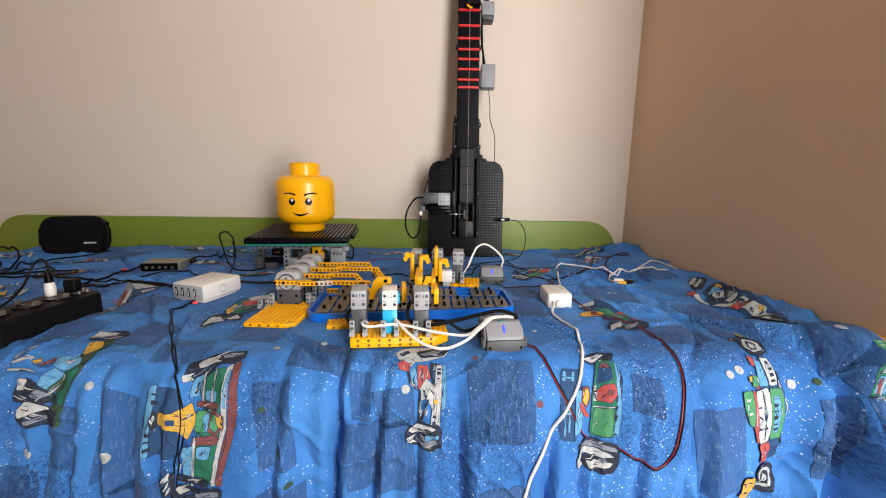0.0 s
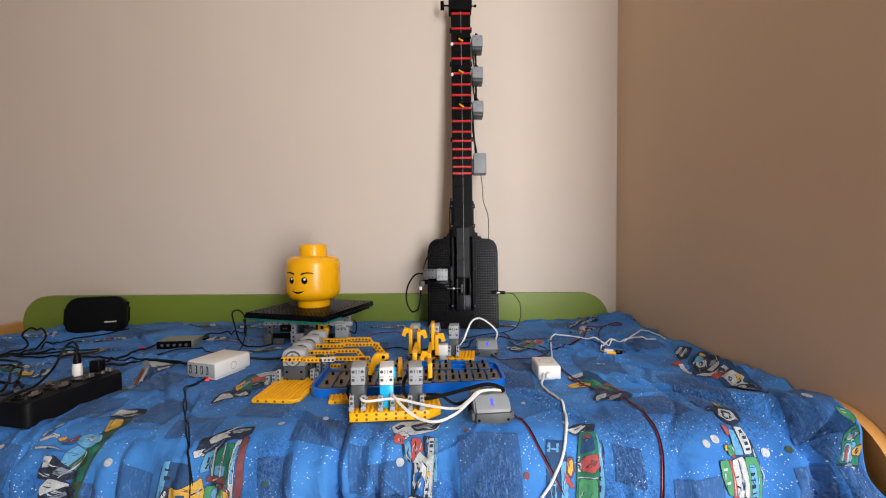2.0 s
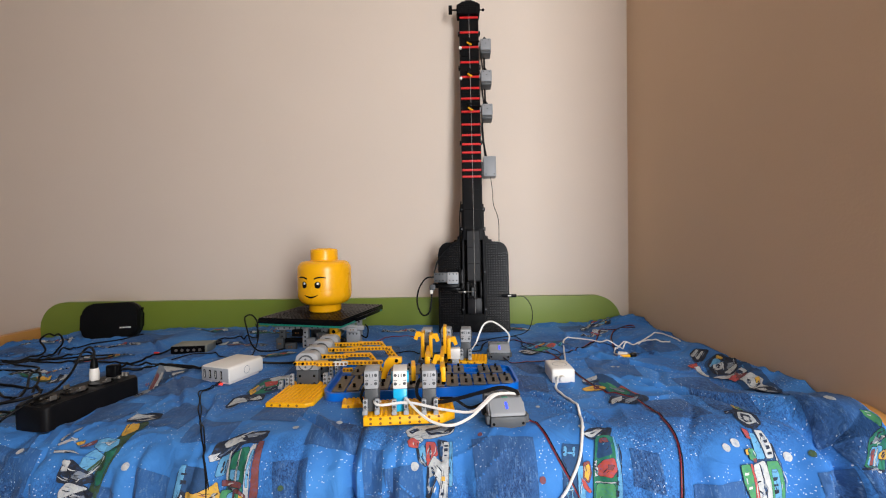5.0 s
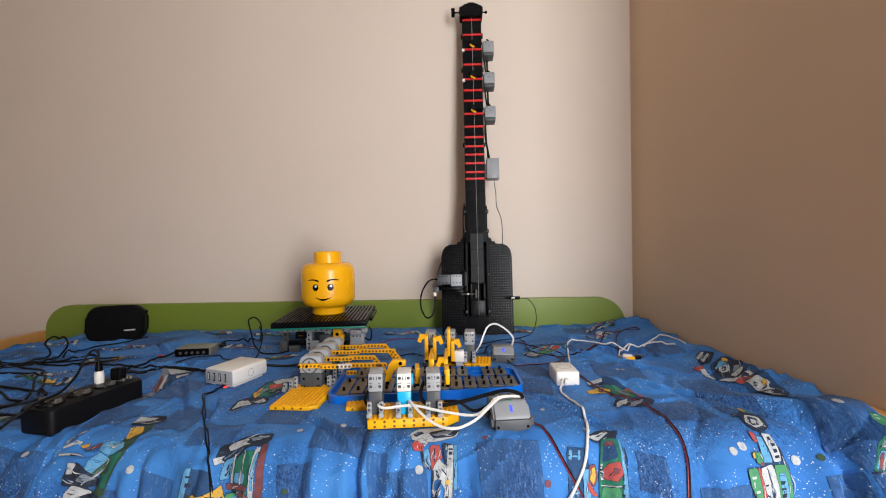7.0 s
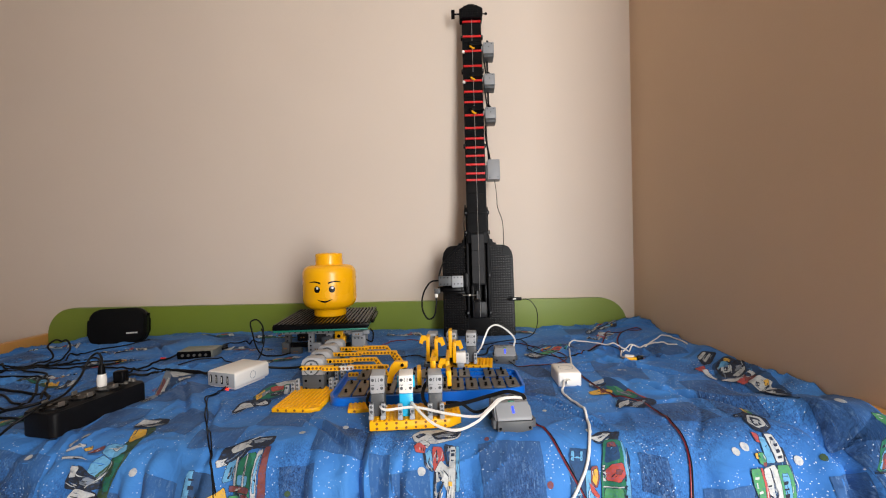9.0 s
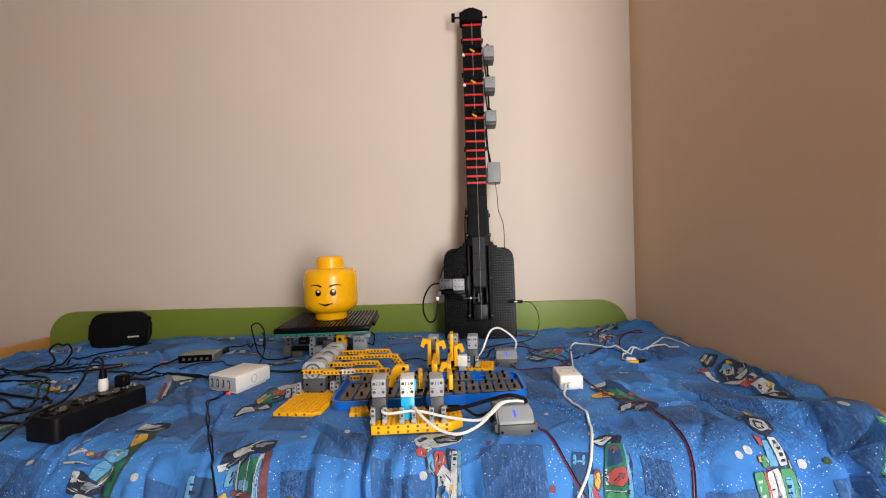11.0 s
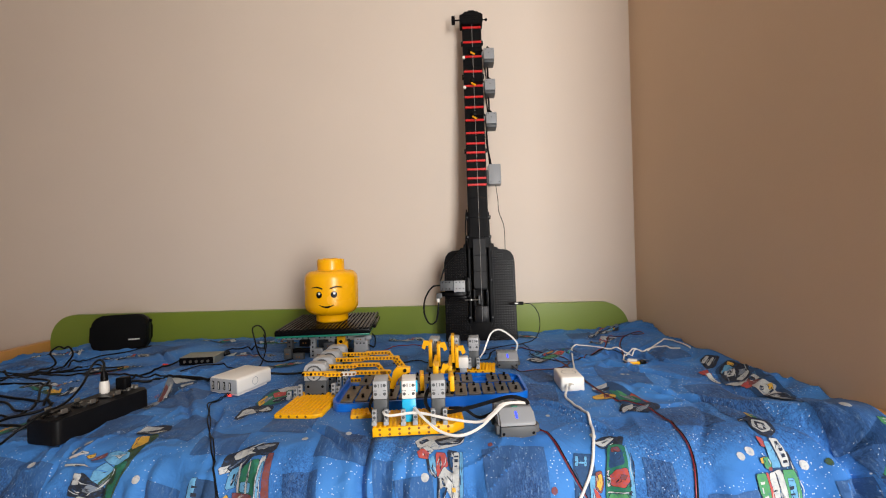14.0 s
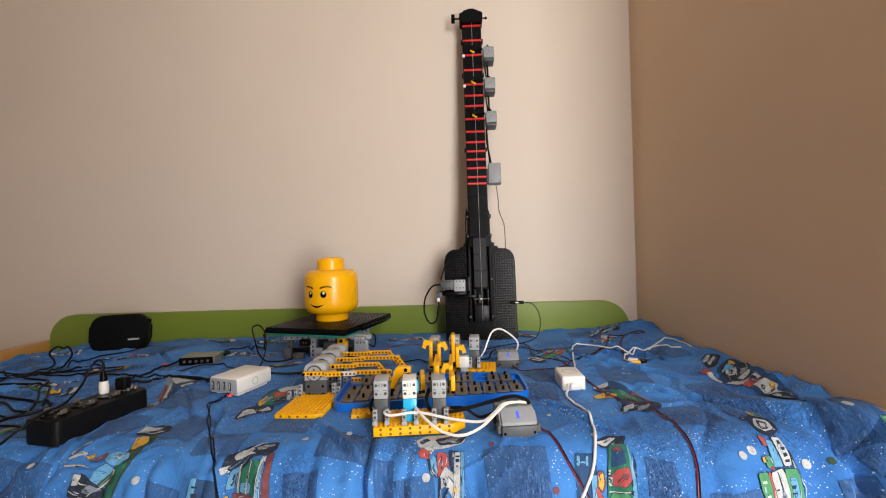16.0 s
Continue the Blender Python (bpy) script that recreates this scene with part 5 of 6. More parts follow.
def side_motor(y):
    """A motor seen from its broad side, its drive disc facing -y."""
    t = thing("toy_motor", pose(-0.182, y, 0.4985), "grey toy motor turning a long yellow arm", "motor", "side motors")
    bm = prism(bmesh.new(), rounded(-0.026, 0.021, 0.038, 0.0735, 0.012, 5, "tl tr"), -0.012, 0.012)
    bmesh.ops.bevel(bm, geom=[e for e in bm.edges if abs(e.verts[0].co.y - e.verts[1].co.y) < 1e-6], offset=0.002, segments=2, profile=0.5, affect="EDGES")
    part("upper_housing", bm, [M_LGREY, M_DGREY], t)
    bm = box(bmesh.new(), -0.025, 0.020, -0.0115, 0.0115, 0.0, 0.0378, 0.002)
    holes(bm, [(-0.0025 + sx * 0.015, -0.0115, z) for sx in (-1, 1) for z in (0.01, 0.026)], 0.0028)
    part("lower_housing", bm, [M_DGREY, M_BLACK], t)
    part("disc_ring", cyl(bmesh.new(), 0.0165, 0.0022, pose(-0.004, -0.0118, 0.0535, 90), 30), M_DGREY, t)
    bm = cyl(bmesh.new(), 0.0138, 0.0036, pose(-0.004, -0.0118, 0.0535, 90), 28)
    holes(bm, [(-0.004 + 0.008 * math.cos(a), -0.0153, 0.0535 + 0.008 * math.sin(a)) for a in (0, 1.57, 3.14, 4.71)], 0.0024)
    part("drive_disc", bm, [M_LGREY, M_DGREY], t)
    return t


def long_arm(y, x0, straight, drop, white=False):
    """A yellow arm of joined beams pinned to a drive disc; the end is bent down over the tray."""
    t = thing("beam_lever", pose(-0.186, y - 0.0155 - 0.004, 0.554), "long yellow beam arm with bent end over the tray", "arm", "hammer arms")
    n1 = 9
    beam("beam", n1, t, pose(x0, 0, 0))
    if white:
        beam("beam", 5, t, pose(x0 + 6 * U, -0.0081, 0.0002))
        beam("beam", 4, t, pose(x0 + 10.2 * U, -0.0081, 0.0008), M_WHITE, label="white joining beam")
        n2 = max(2, round((straight - x0) / U) - 12)
        beam("beam", n2 + 3, t, pose(x0 + 12 * U, 0, 0.0004))
    else:
        n2 = max(2, round((straight - x0) / U) - n1 + 3)
        beam("beam", n2, t, pose(x0 + (n1 - 2) * U, 0.0081, 0.0003))
    beam("bent_end", max(3, round(drop / U) + 1), t, pose(straight, 0, 0, 0, 52, 0))
    bm = cyl(bmesh.new(), 0.0035, 0.006, pose(0, 0, -0.006, 0, 0, 0), 10)
    bmesh.ops.transform(bm, matrix=pose(straight + 0.62 * drop, 0.0, -0.80 * drop - 0.002), verts=bm.verts)
    part("tip", bm, M_BLACK, t)
    for k in (0, 2):
        part("pin", cyl(bmesh.new(), 0.0027, 0.003, pose(x0 + k * U, -0.0042, 0, 90), 10), M_BLACK, t)
    return t


for y in LY:
    side_motor(y)
arms = [long_arm(LY[0], -0.018, 0.146, 0.026, True), long_arm(LY[1], 0.012, 0.127, 0.028), long_arm(LY[2], 0.016, 0.16, 0.036), long_arm(LY[3], 0.02, 0.134, 0.03)]
base_plate(pose(-0.228, -0.768, 0.4995, 0, 0, -4), 11, 15, "yellow studded base plate beside the blue tray", cut=0.012)
for k, (x, y, h) in enumerate(((-0.225, -0.668, 3), (-0.214, -0.672, 4), (-0.24, -0.664, 2), (-0.146, -0.668, 4), (-0.138, -0.664, 3), (-0.15, -0.61, 5), (-0.14, -0.6, 4), (-0.148, -0.56, 5), (-0.137, -0.55, 4), (-0.152, -0.64, 3))):
    t = thing("grey_connector", pose(x, y, 0.499), "light grey perforated connector beam standing on the duvet", "connector", "grey connectors")
    bracket(t, 0, 0, 0, h)
t = thing("yellow_connector", pose(-0.135, -0.585, 0.5), "small yellow perforated beam between grey connectors", "connector")
beam("beam", 4, t, pose(0, 0, 0.012))
part("foot", box(bmesh.new(), -0.004, 0.028, -0.004, 0.004, 0, 0.0082, 0.001), M_LGREY, t)

# frame that carries the turntable
t = thing("turntable_stand", pose(TX, TY, 0.4985), "grey perforated beam stand under the black plate", "stand")
for x, y in ((-0.10, -0.08), (-0.03, -0.09), (0.02, -0.08), (-0.10, 0.06), (0.09, 0.06)):
    part("post", holes(box(bmesh.new(), x - 0.008, x + 0.008, y - 0.008, y + 0.008, 0, 0.062, 0.0015), [(x, y - 0.008, 0.012 + k * 0.012) for k in range(4)]), [M_DGREY if x < -0.05 else M_LGREY, M_BLACK], t)
for y in (-0.085, 0.06):
    bm = box(bmesh.new(), -0.115, 0.11, y - 0.006, y + 0.006, 0.055, 0.066, 0.0015)
    holes(bm, [(-0.108 + k * 0.016, y - 0.006, 0.0605) for k in range(14)])
    part("rail", bm, [M_LGREY, M_DGREY], t)
for x in (-0.10, 0.09):
    part("rail", box(bmesh.new(), x - 0.006, x + 0.006, -0.08, 0.06, 0.057, 0.067, 0.0015), M_LGREY, t)
bm = box(bmesh.new(), -0.03, 0.05, -0.05, 0.03, 0.02, 0.0655, 0.003)
part("gearbox", bm, M_DGREY, t)
bm = box(bmesh.new(), 0.04, 0.063, -0.1, -0.075, 0.03, 0.064, 0.001)
holes(bm, [(0.0515, -0.1, 0.05)], 0.005)
part("yellow_bearing", bm, [M_YEL, M_BLACK], t, "yellow bearing block")
bm = box(bmesh.new(), 0.085, 0.125, -0.092, -0.06, 0.012, 0.05, 0.004)
holes(bm, [(0.095 + k * 0.01, -0.092, 0.042) for k in range(3)])
part("drive_motor", bm, [M_LGREY, M_DGREY], t, "light grey drive motor")
part("rail", box(bmesh.new(), 0.075, 0.135, -0.092, -0.08, 0.052, 0.064, 0.0015), M_LGREY, t)
part("cable", tube(bmesh.new(), [(0.125, -0.08, 0.035), (0.142, -0.085, 0.03), (0.146, -0.085, 0.055), (0.137, -0.08, 0.066)], 0.0022), M_CABLE, t)
part("link", box(bmesh.new(), -0.09, -0.03, -0.095, -0.085, 0.018, 0.032, 0.003), M_BLACK, t)
for k, (x, y, z, w, h, mt) in enumerate(((-0.07, -0.1, 0.0, 0.03, 0.02, M_DGREY), (-0.1, -0.1, 0.004, 0.02, 0.03, M_DGREY), (-0.01, -0.105, 0.0, 0.024, 0.034, M_LGREY), (0.02, -0.105, 0.03, 0.03, 0.02, M_DGREY),
                                          (0.075, -0.1, 0.0, 0.02, 0.03, M_BLACK), (0.105, -0.1, 0.05, 0.03, 0.012, M_LGREY), (-0.05, -0.1, 0.04, 0.03, 0.018, M_BLACK), (0.065, -0.103, 0.02, 0.012, 0.03, M_YEL), (0.125, -0.1, 0.0, 0.018, 0.02, M_DGREY))):
    part("clip_piece", holes(box(bmesh.new(), x - w / 2, x + w / 2, y - 0.006, y + 0.01, z, z + h, 0.0015), [(x - w * 0.12, y - 0.006, z + h / 2), (x + w * 0.12, y - 0.006, z + h / 2)], 0.002), [mt, M_HOLE_SHADE], t)

# ---- glockenspiel ----
g = thing("glockenspiel", pose(0.064, -0.641, 0.499, 0, 0, 1.5), "blue plastic glockenspiel with dull steel bars", "glockenspiel")
bm = bmesh.new()
outer, inner = rounded(-0.198, 0.186, -0.106, 0.102, 0.034, 8), rounded(-0.193, 0.181, -0.101, 0.097, 0.030, 8)


def taper(p):
    return (p[0], p[1] * (1.0 - 0.38 * (p[0] + 0.19) / 0.38))


n = len(outer)
loops = []
for ring, z in ((outer, 0.0), (outer, 0.0178), (inner, 0.0178), (inner, 0.0075)):
    loops.append([bm.verts.new((*taper(p), z)) for p in ring])
for a, b in zip(loops, loops[1:]):
    for i in range(n):
        bm.faces.new((a[i], a[(i + 1) % n], b[(i + 1) % n], b[i]))
bm.faces.new(loops[0])
bm.faces.new(loops[-1])
part("tray", bm, M_BLUE, g)
for y in (-0.072, -0.024, 0.024, 0.068):
    bm = prism(bmesh.new(), [taper(q) for q in ((-0.18, y - 0.005), (0.172, y - 0.005), (0.172, y + 0.005), (-0.18, y + 0.005))], 0.0078, 0.0158, "z")
    part("rail", bm, M_BLUE, g)


def bar(x, y, ln, z=0.016):
    bm = box(bmesh.new(), x - 0.0118, x + 0.0118, y - ln / 2, y + ln / 2, z, z + 0.0032, 0.0006, 1)
    b = part("bar", bm, M_STEEL, g)
    for s in (-1, 1):
        bm = cyl(bmesh.new(), 0.0032, 0.0014, pose(x, y + s * ln * 0.29, z + 0.003), 10)
        cyl(bm, 0.0022, 0.0055, pose(x, y + s * ln * 0.29, z + 0.004), 8, 0.0028)
        part("screw", bm, M_BLACK, b)


for k in range(13):
    x = -0.168 + k * 0.0275
    bar(x, taper((x, -0.0485))[1], 0.090 - 0.0029 * k)
for k in (0, 1, 3, 4, 5, 7, 8, 10, 11):
    x = -0.152 + k * 0.0275
    bar(x, taper((x, 0.0485))[1], 0.078 - 0.0029 * k)


# ---- hubs ----
def hub(m, w, d, h, label):
    t = thing("control_hub", m, label, "hub", "control hubs")
    bm = box(bmesh.new(), -w * 0.43, w * 0.43, -d / 2, d / 2, 0, h * 0.5, 0.0018, 2)
    holes(bm, [(sx * w * 0.36, -d / 2, h * 0.25) for sx in (-1, 1)], 0.0024)
    part("lower_shell", bm, [M_DGREY, M_BLACK], t)
    for sx in (-1, 1):
        for y in (-0.30, 0.30):
            bm = box(bmesh.new(), -w * 0.05, w * 0.05, -d * 0.12, d * 0.12, h * 0.2, h * 0.52, 0.0012, 1, pose(sx * w * 0.478, d * y, 0))
            part("side_lug", bm, M_DGREY, t)
    bm = prism(bmesh.new(), [(-0.47 * d, 0.503 * h), (0.2 * d, 0.503 * h), (0.2 * d, h), (-0.1 * d, h), (-0.44 * d, 0.62 * h)], -w * 0.42, w * 0.42, "x")
    bmesh.ops.bevel(bm, geom=bm.edges[:], offset=0.0016, segments=2, profile=0.5, affect="EDGES")
    part("upper_shell", bm, M_HUB, t)
    for sx in (-1, 1):
        part("cheek", prism(bmesh.new(), [(-0.40 * d, 0.51 * h), (0.1 * d, 0.51 * h), (-0.02 * d, 0.86 * h), (-0.16 * d, 0.86 * h)], sx * w * 0.42, sx * w * 0.455, "x"), M_HUB, t)
    bm = box(bmesh.new(), -w * 0.47, w * 0.47, d * 0.205, d * 0.5, h * 0.503, h * 1.02, 0.0016)
    for k in range(4):
        box(bm, w * (-0.4 + 0.22 * k), w * (-0.27 + 0.22 * k), d * 0.28, d * 0.42, h * 1.0, h * 1.028, 0.0005, 1, mi=1)
    part("port_block", bm, [M_MGREY, M_DGREY], t)
    lean = math.degrees(math.atan2(0.38 * h, 0.34 * d))
    part("status_light", box(bmesh.new(), -0.0019, 0.0019, -0.0062, 0.0062, -0.0006, 0.0008, 0.0004, 1, pose(0, -0.27 * d, 0.81 * h, lean)), M_LED, t, "lit blue status light")
    part("button", box(bmesh.new(), -0.005, 0.005, -d * 0.08, d * 0.01, h * 0.995, h * 1.02, 0.0005), M_TEAL, t, "small green button")
    return t


hub(pose(0.203, -0.838, 0.4985, 0, 0, 6), 0.066, 0.062, 0.043, "grey two-tone plastic control hub with blue light")
hub(pose(0.237, -0.452, 0.4985, 0, 0, -3), 0.058, 0.05, 0.036, "small grey control hub behind the blue tray")


# ---- brick-built guitar leaning on the wall ----
guitar = thing("brick_guitar", pose(0.19, -0.157, 0.4985, -6.3), "black brick-built electric guitar leaning against the beige wall", "guitar")
bm = bmesh.new()
side = [(0.116, 0.0), (0.116, 0.255), (0.112, 0.275), (0.102, 0.289), (0.088, 0.296), (0.062, 0.296), (0.062, 0.304), (0.05, 0.304), (0.05, 0.316), (0.041, 0.316), (0.041, 0.33)]
prism(bm, side + [(-x, z) for x, z in side[::-1]], 0.0, 0.022)
bmesh.ops.bevel(bm, geom=[e for e in bm.edges if abs(e.verts[0].co.y - e.verts[1].co.y) < 1e-6], offset=0.0012, segments=1, profile=0.5, affect="EDGES")
part("body", bm, M_BLACK, guitar)
bm = bmesh.new()
for i in range(28):
    for j in range(36):
        x, z = (i - 13.5) * 0.0081, 0.006 + j * 0.0081
        if abs(x) > 0.036 and not (abs(x) > 0.085 and z > 0.265):
            cyl(bm, 0.0027, 0.0026, pose(x, 0.0002, z, 90), 8, 0.0021)
tagged(part("studs", bm, M_STUD, guitar), kind="stuff")
bm = box(bmesh.new(), -0.0325, 0.0325, -0.03, -0.002, 0.30, 1.055, 0.001)
part("neck", bm, M_BLACK2, guitar)
for k in range(11):
    z = 0.335 + k * 0.065
    part("neck_plate", box(bmesh.new(), -0.029, 0.029, -0.0316, -0.0296, z, z + 0.0635, 0.0005, 1), M_BLACK, guitar)
for s in (-1, 1):
    part("side_rail", box(bmesh.new(), s * 0.0335 - 0.0035, s * 0.0335 + 0.0035, -0.02, -0.003, 0.06, 0.42, 0.001), M_BLACK2, guitar)
    for z in (0.33, 0.395, 0.19, 0.07, 0.62, 0.88, 1.0):
        px = s * (0.036 if z < 0.45 else 0.0325)
        bm = box(bmesh.new(), px - 0.005, px + 0.005, -0.026, -0.012, z, z + 0.012, 0.001)
        holes(bm, [(px, -0.026, z + 0.006)], 0.003)
        part("side_clip", bm, [M_BLACK, M_DGREY], guitar)
part("centre_panel", box(bmesh.new(), -0.021, 0.021, -0.034, -0.0, 0.165, 0.335, 0.001), M_BLACK2, guitar)
for k in range(3):
    z = 0.17 + k * 0.053
    part("panel_tile", box(bmesh.new(), -0.0205, 0.0205, -0.0355, -0.0338, z, z + 0.052, 0.0005, 1), M_TILE, guitar)
part("bridge_block", box(bmesh.new(), -0.022, 0.024, -0.034, 0.0, 0.062, 0.112, 0.0015), M_TILE, guitar)
for x in (-0.021, 0.021):
    part("well_wall", box(bmesh.new(), x - 0.004, x + 0.004, -0.03, 0.0, 0.112, 0.165, 0.001), M_BLACK, guitar)
part("pick_guide", box(bmesh.new(), -0.008, -0.002, -0.03, -0.001, 0.12, 0.146, 0.001), M_DGREY, guitar)
for z in (1.057, 1.004, 0.952, 0.899, 0.848, 0.809, 0.773, 0.728, 0.684, 0.648, 0.617, 0.589, 0.56, 0.53, 0.508):
    part("fret", box(bmesh.new(), -0.031, 0.031, -0.0345, -0.0296, z - 0.0036, z + 0.0036, 0.001, 1), M_RED, guitar, "red plastic fret")
for z in (0.948, 0.842):
    part("white_stud", cyl(bmesh.new(), 0.005, 0.006, pose(-0.0305, -0.0325, z, 90), 12), M_WHITE, guitar)
part("string", tube(bmesh.new(), [(0.002, -0.039, 0.065), (0.002, -0.0385, 0.5), (0.0, -0.037, 1.08)], 0.0008, 6, 2), M_STRING, guitar, "single steel string")
bm = bmesh.new()
prism(bm, [(-0.039, 1.064), (0.036, 1.064), (0.038, 1.075), (0.038, 1.096), (0.03, 1.102), (0.022, 1.102), (0.022, 1.107), (0.01, 1.107), (0.01, 1.112), (-0.012, 1.112), (-0.012, 1.107), (-0.026, 1.107), (-0.026, 1.101), (-0.041, 1.096), (-0.041, 1.075)], -0.045, -0.004)
bmesh.ops.bevel(bm, geom=[e for e in bm.edges], offset=0.001, segments=1, profile=0.5, affect="EDGES")
part("headstock", bm, M_BLACK, guitar)
bm = bmesh.new()
for i in range(8):
    for j in range(4):
        cyl(bm, 0.0027, 0.0026, pose(-0.029 + i * 0.008, -0.0448, 1.070 + j * 0.008, 90), 8, 0.0021)
tagged(part("headstock_studs", bm, M_STUD, guitar), kind="stuff")
bm = cyl(bmesh.new(), 0.003, 0.022, pose(-0.062, -0.025, 1.090, 0, 90, 0), 10)
for a in range(0, 360, 60):
    box(bm, -0.068, -0.056, -0.003, 0.003, 0.004, 0.015, 0.001, 1, pose(0, -0.025, 1.090, a))
cyl(bm, 0.009, 0.007, pose(-0.066, -0.025, 1.090, 0, 90, 0), 14)
part("tuning_peg", bm, M_BLACK, guitar)
bm = cyl(bmesh.new(), 0.002, 0.012, pose(0.037, -0.025, 1.088, 0, 90, 0), 8)
bmesh.ops.create_icosphere(bm, subdivisions=2, radius=0.005, matrix=pose(0.05, -0.025, 1.088))
part("end_knob", bm, M_BLACK, guitar)
for z in (0.957, 0.848, 0.732):
    bm = box(bmesh.new(), 0.036, 0.072, -0.046, -0.002, z - 0.022, z + 0.017, 0.003, 2)
    holes(bm, [(0.044 + 0.02 * k, -0.046, z + 0.011) for k in range(2)] + [(0.054, -0.046, z)], 0.0017)
    p = part("fret_motor", bm, [M_HUB, M_DGREY], guitar, "grey motor clipped beside the neck")
    part("motor_cap", box(bmesh.new(), 0.037, 0.071, -0.045, -0.003, z - 0.034, z - 0.022, 0.003, 2), M_DGREY, p)
    part("shaft_hub", cyl(bmesh.new(), 0.011, 0.006, pose(0.031, -0.024, z + 0.004, 0, 90, 0), 14), M_LGREY, p)
    bm = box(bmesh.new(), -0.004, 0.034, -0.046, -0.038, z + 0.006, z + 0.013, 0.002, 1, pose(0, 0, 0))
    box(bm, -0.012, 0.004, -0.047, -0.037, z + 0.008, z + 0.022, 0.002)
    part("finger_arm", bm, M_BLACK, p)
    bm = tube(bmesh.new(), [(-0.007, -0.046, z + 0.004), (-0.001, -0.05, z - 0.003), (0.006, -0.046, z - 0.004)], 0.003, 8, 5)
    part("finger_tip", bm, M_YEL, p, "yellow bent finger tip")
    bm = box(bmesh.new(), 0.046, 0.058, -0.034, -0.02, z + 0.015, z + 0.027, 0.003)
    part("cable_plug", bm, M_BLACK, p)
bm = box(bmesh.new(), 0.038, 0.079, -0.04, -0.004, 0.507, 0.574, 0.002)
holes(bm, [(0.045, -0.04, 0.514), (0.072, -0.04, 0.514)], 0.0017)
p = part("receiver_box", bm, [M_HUB, M_DGREY], guitar, "pale grey receiver box beside the neck")
part("box_side", box(bmesh.new(), 0.032, 0.0385, -0.034, -0.006, 0.51, 0.556, 0.002), M_DGREY, p)
for a, b in ((0.99, 0.87), (0.88, 0.76), (0.765, 0.57)):
    part("neck_cable", tube(bmesh.new(), [(0.052, -0.027, a), (0.046, -0.012, a - 0.03), (0.05 if b > 0.6 else 0.038, -0.01, (a + b) / 2), (0.05, -0.02, b)], 0.0032, 6), M_CABLE, guitar)
    part("neck_cable", tube(bmesh.new(), [(0.05, -0.02, a - 0.02), (0.04, -0.008, a - 0.05), (0.041, -0.008, (a + b) / 2), (0.046, -0.012, b)], 0.0024, 6), M_CABLE, guitar)
part("thin_cable", tube(bmesh.new(), [(0.062, -0.02, 0.508), (0.068, -0.012, 0.46), (0.07, -0.008, 0.42), (0.085, -0.006, 0.37), (0.086, -0.006, 0.29)], 0.0012, 6), M_CABLE, guitar)
# strumming motor on the left of the body
bm = box(bmesh.new(), -0.128, -0.086, -0.068, -0.03, 0.164, 0.195, 0.002, mi=0)
holes(bm, [(-0.121 + 0.011 * k, -0.068, z) for k in range(3) for z in (0.1695, 0.1895)], 0.0022)
p = part("strum_motor", bm, [M_DGREY, M_BLACK], guitar, "two-tone grey strumming motor")
bm = box(bmesh.new(), -0.0858, -0.05, -0.069, -0.032, 0.158, 0.195, 0.003)
holes(bm, [(-0.078 + 0.011 * k, -0.069, z) for k in range(3) for z in (0.1695, 0.1895)], 0.0022, mi=1)
part("motor_head", bm, [M_LGREY, M_DGREY], p)
part("motor_mount", box(bmesh.new(), -0.132, -0.03, -0.03, 0.0, 0.146, 0.162, 0.002), M_BLACK, p)
part("motor_mount", box(bmesh.new(), -0.115, -0.055, -0.055, -0.03, 0.146, 0.1575, 0.002), M_BLACK, p)
part("mount_beam", box(bmesh.new(), -0.05, -0.033, -0.03, -0.001, 0.14, 0.205, 0.0015), M_BLACK, p)
part("cable_plug", box(bmesh.new(), -0.142, -0.124, -0.052, -0.038, 0.14, 0.157, 0.0015, m=pose(0, 0, 0)), M_DGREY, p)
part("plug_tip", box(bmesh.new(), -0.141, -0.132, -0.05, -0.04, 0.128, 0.14, 0.001), M_WHITE, p)
part("flat_cable", tube(bmesh.new(), [(-0.128, -0.05, 0.182), (-0.155, -0.05, 0.176), (-0.178, -0.045, 0.14), (-0.182, -0.04, 0.095), (-0.166, -0.04, 0.062), (-0.146, -0.044, 0.068), (-0.138, -0.045, 0.1), (-0.136, -0.045, 0.13)], 0.0010, 6, 8, 2.6, up=(0, 1, 0)), M_CABLE, p)
part("flat_cable", tube(bmesh.new(), [(-0.128, -0.04, 0.195), (-0.112, -0.03, 0.24), (-0.075, -0.02, 0.28), (-0.045, -0.02, 0.31), (-0.042, -0.016, 0.38), (-0.037, -0.012, 0.43)], 0.0022, 6), M_CABLE, p)
strummer = thing("strum_slide", pose(0, 0, 0), "", "")
strummer.parent = guitar
for key in ("label", "category"):
    if key in strummer:
        del strummer[key]
bm = box(bmesh.new(), -0.10, -0.045, -0.043, -0.038, 0.1385, 0.1455, 0.001)
for k in range(12):
    box(bm, -0.098 + k * 0.0042, -0.096 + k * 0.0042, -0.0436, -0.038, 0.1365, 0.1387, 0)
part("rack", bm, M_BLACK, strummer, "black toothed rack")
part("rod", cyl(bmesh.new(), 0.0018, 0.052, pose(-0.055, -0.0385, 0.133, 0, 90, 0), 8), M_STEEL, strummer)
bmesh_tip = bmesh.new()
bmesh.ops.create_icosphere(bmesh_tip, subdivisions=2, radius=0.0036, matrix=pose(-0.031, -0.04, 0.133))
part("joint", bmesh_tip, M_WHITE, strummer)
part("link", box(bmesh.new(), -0.057, -0.052, -0.042, -0.036, 0.131, 0.1387, 0.001), M_BLACK, strummer)
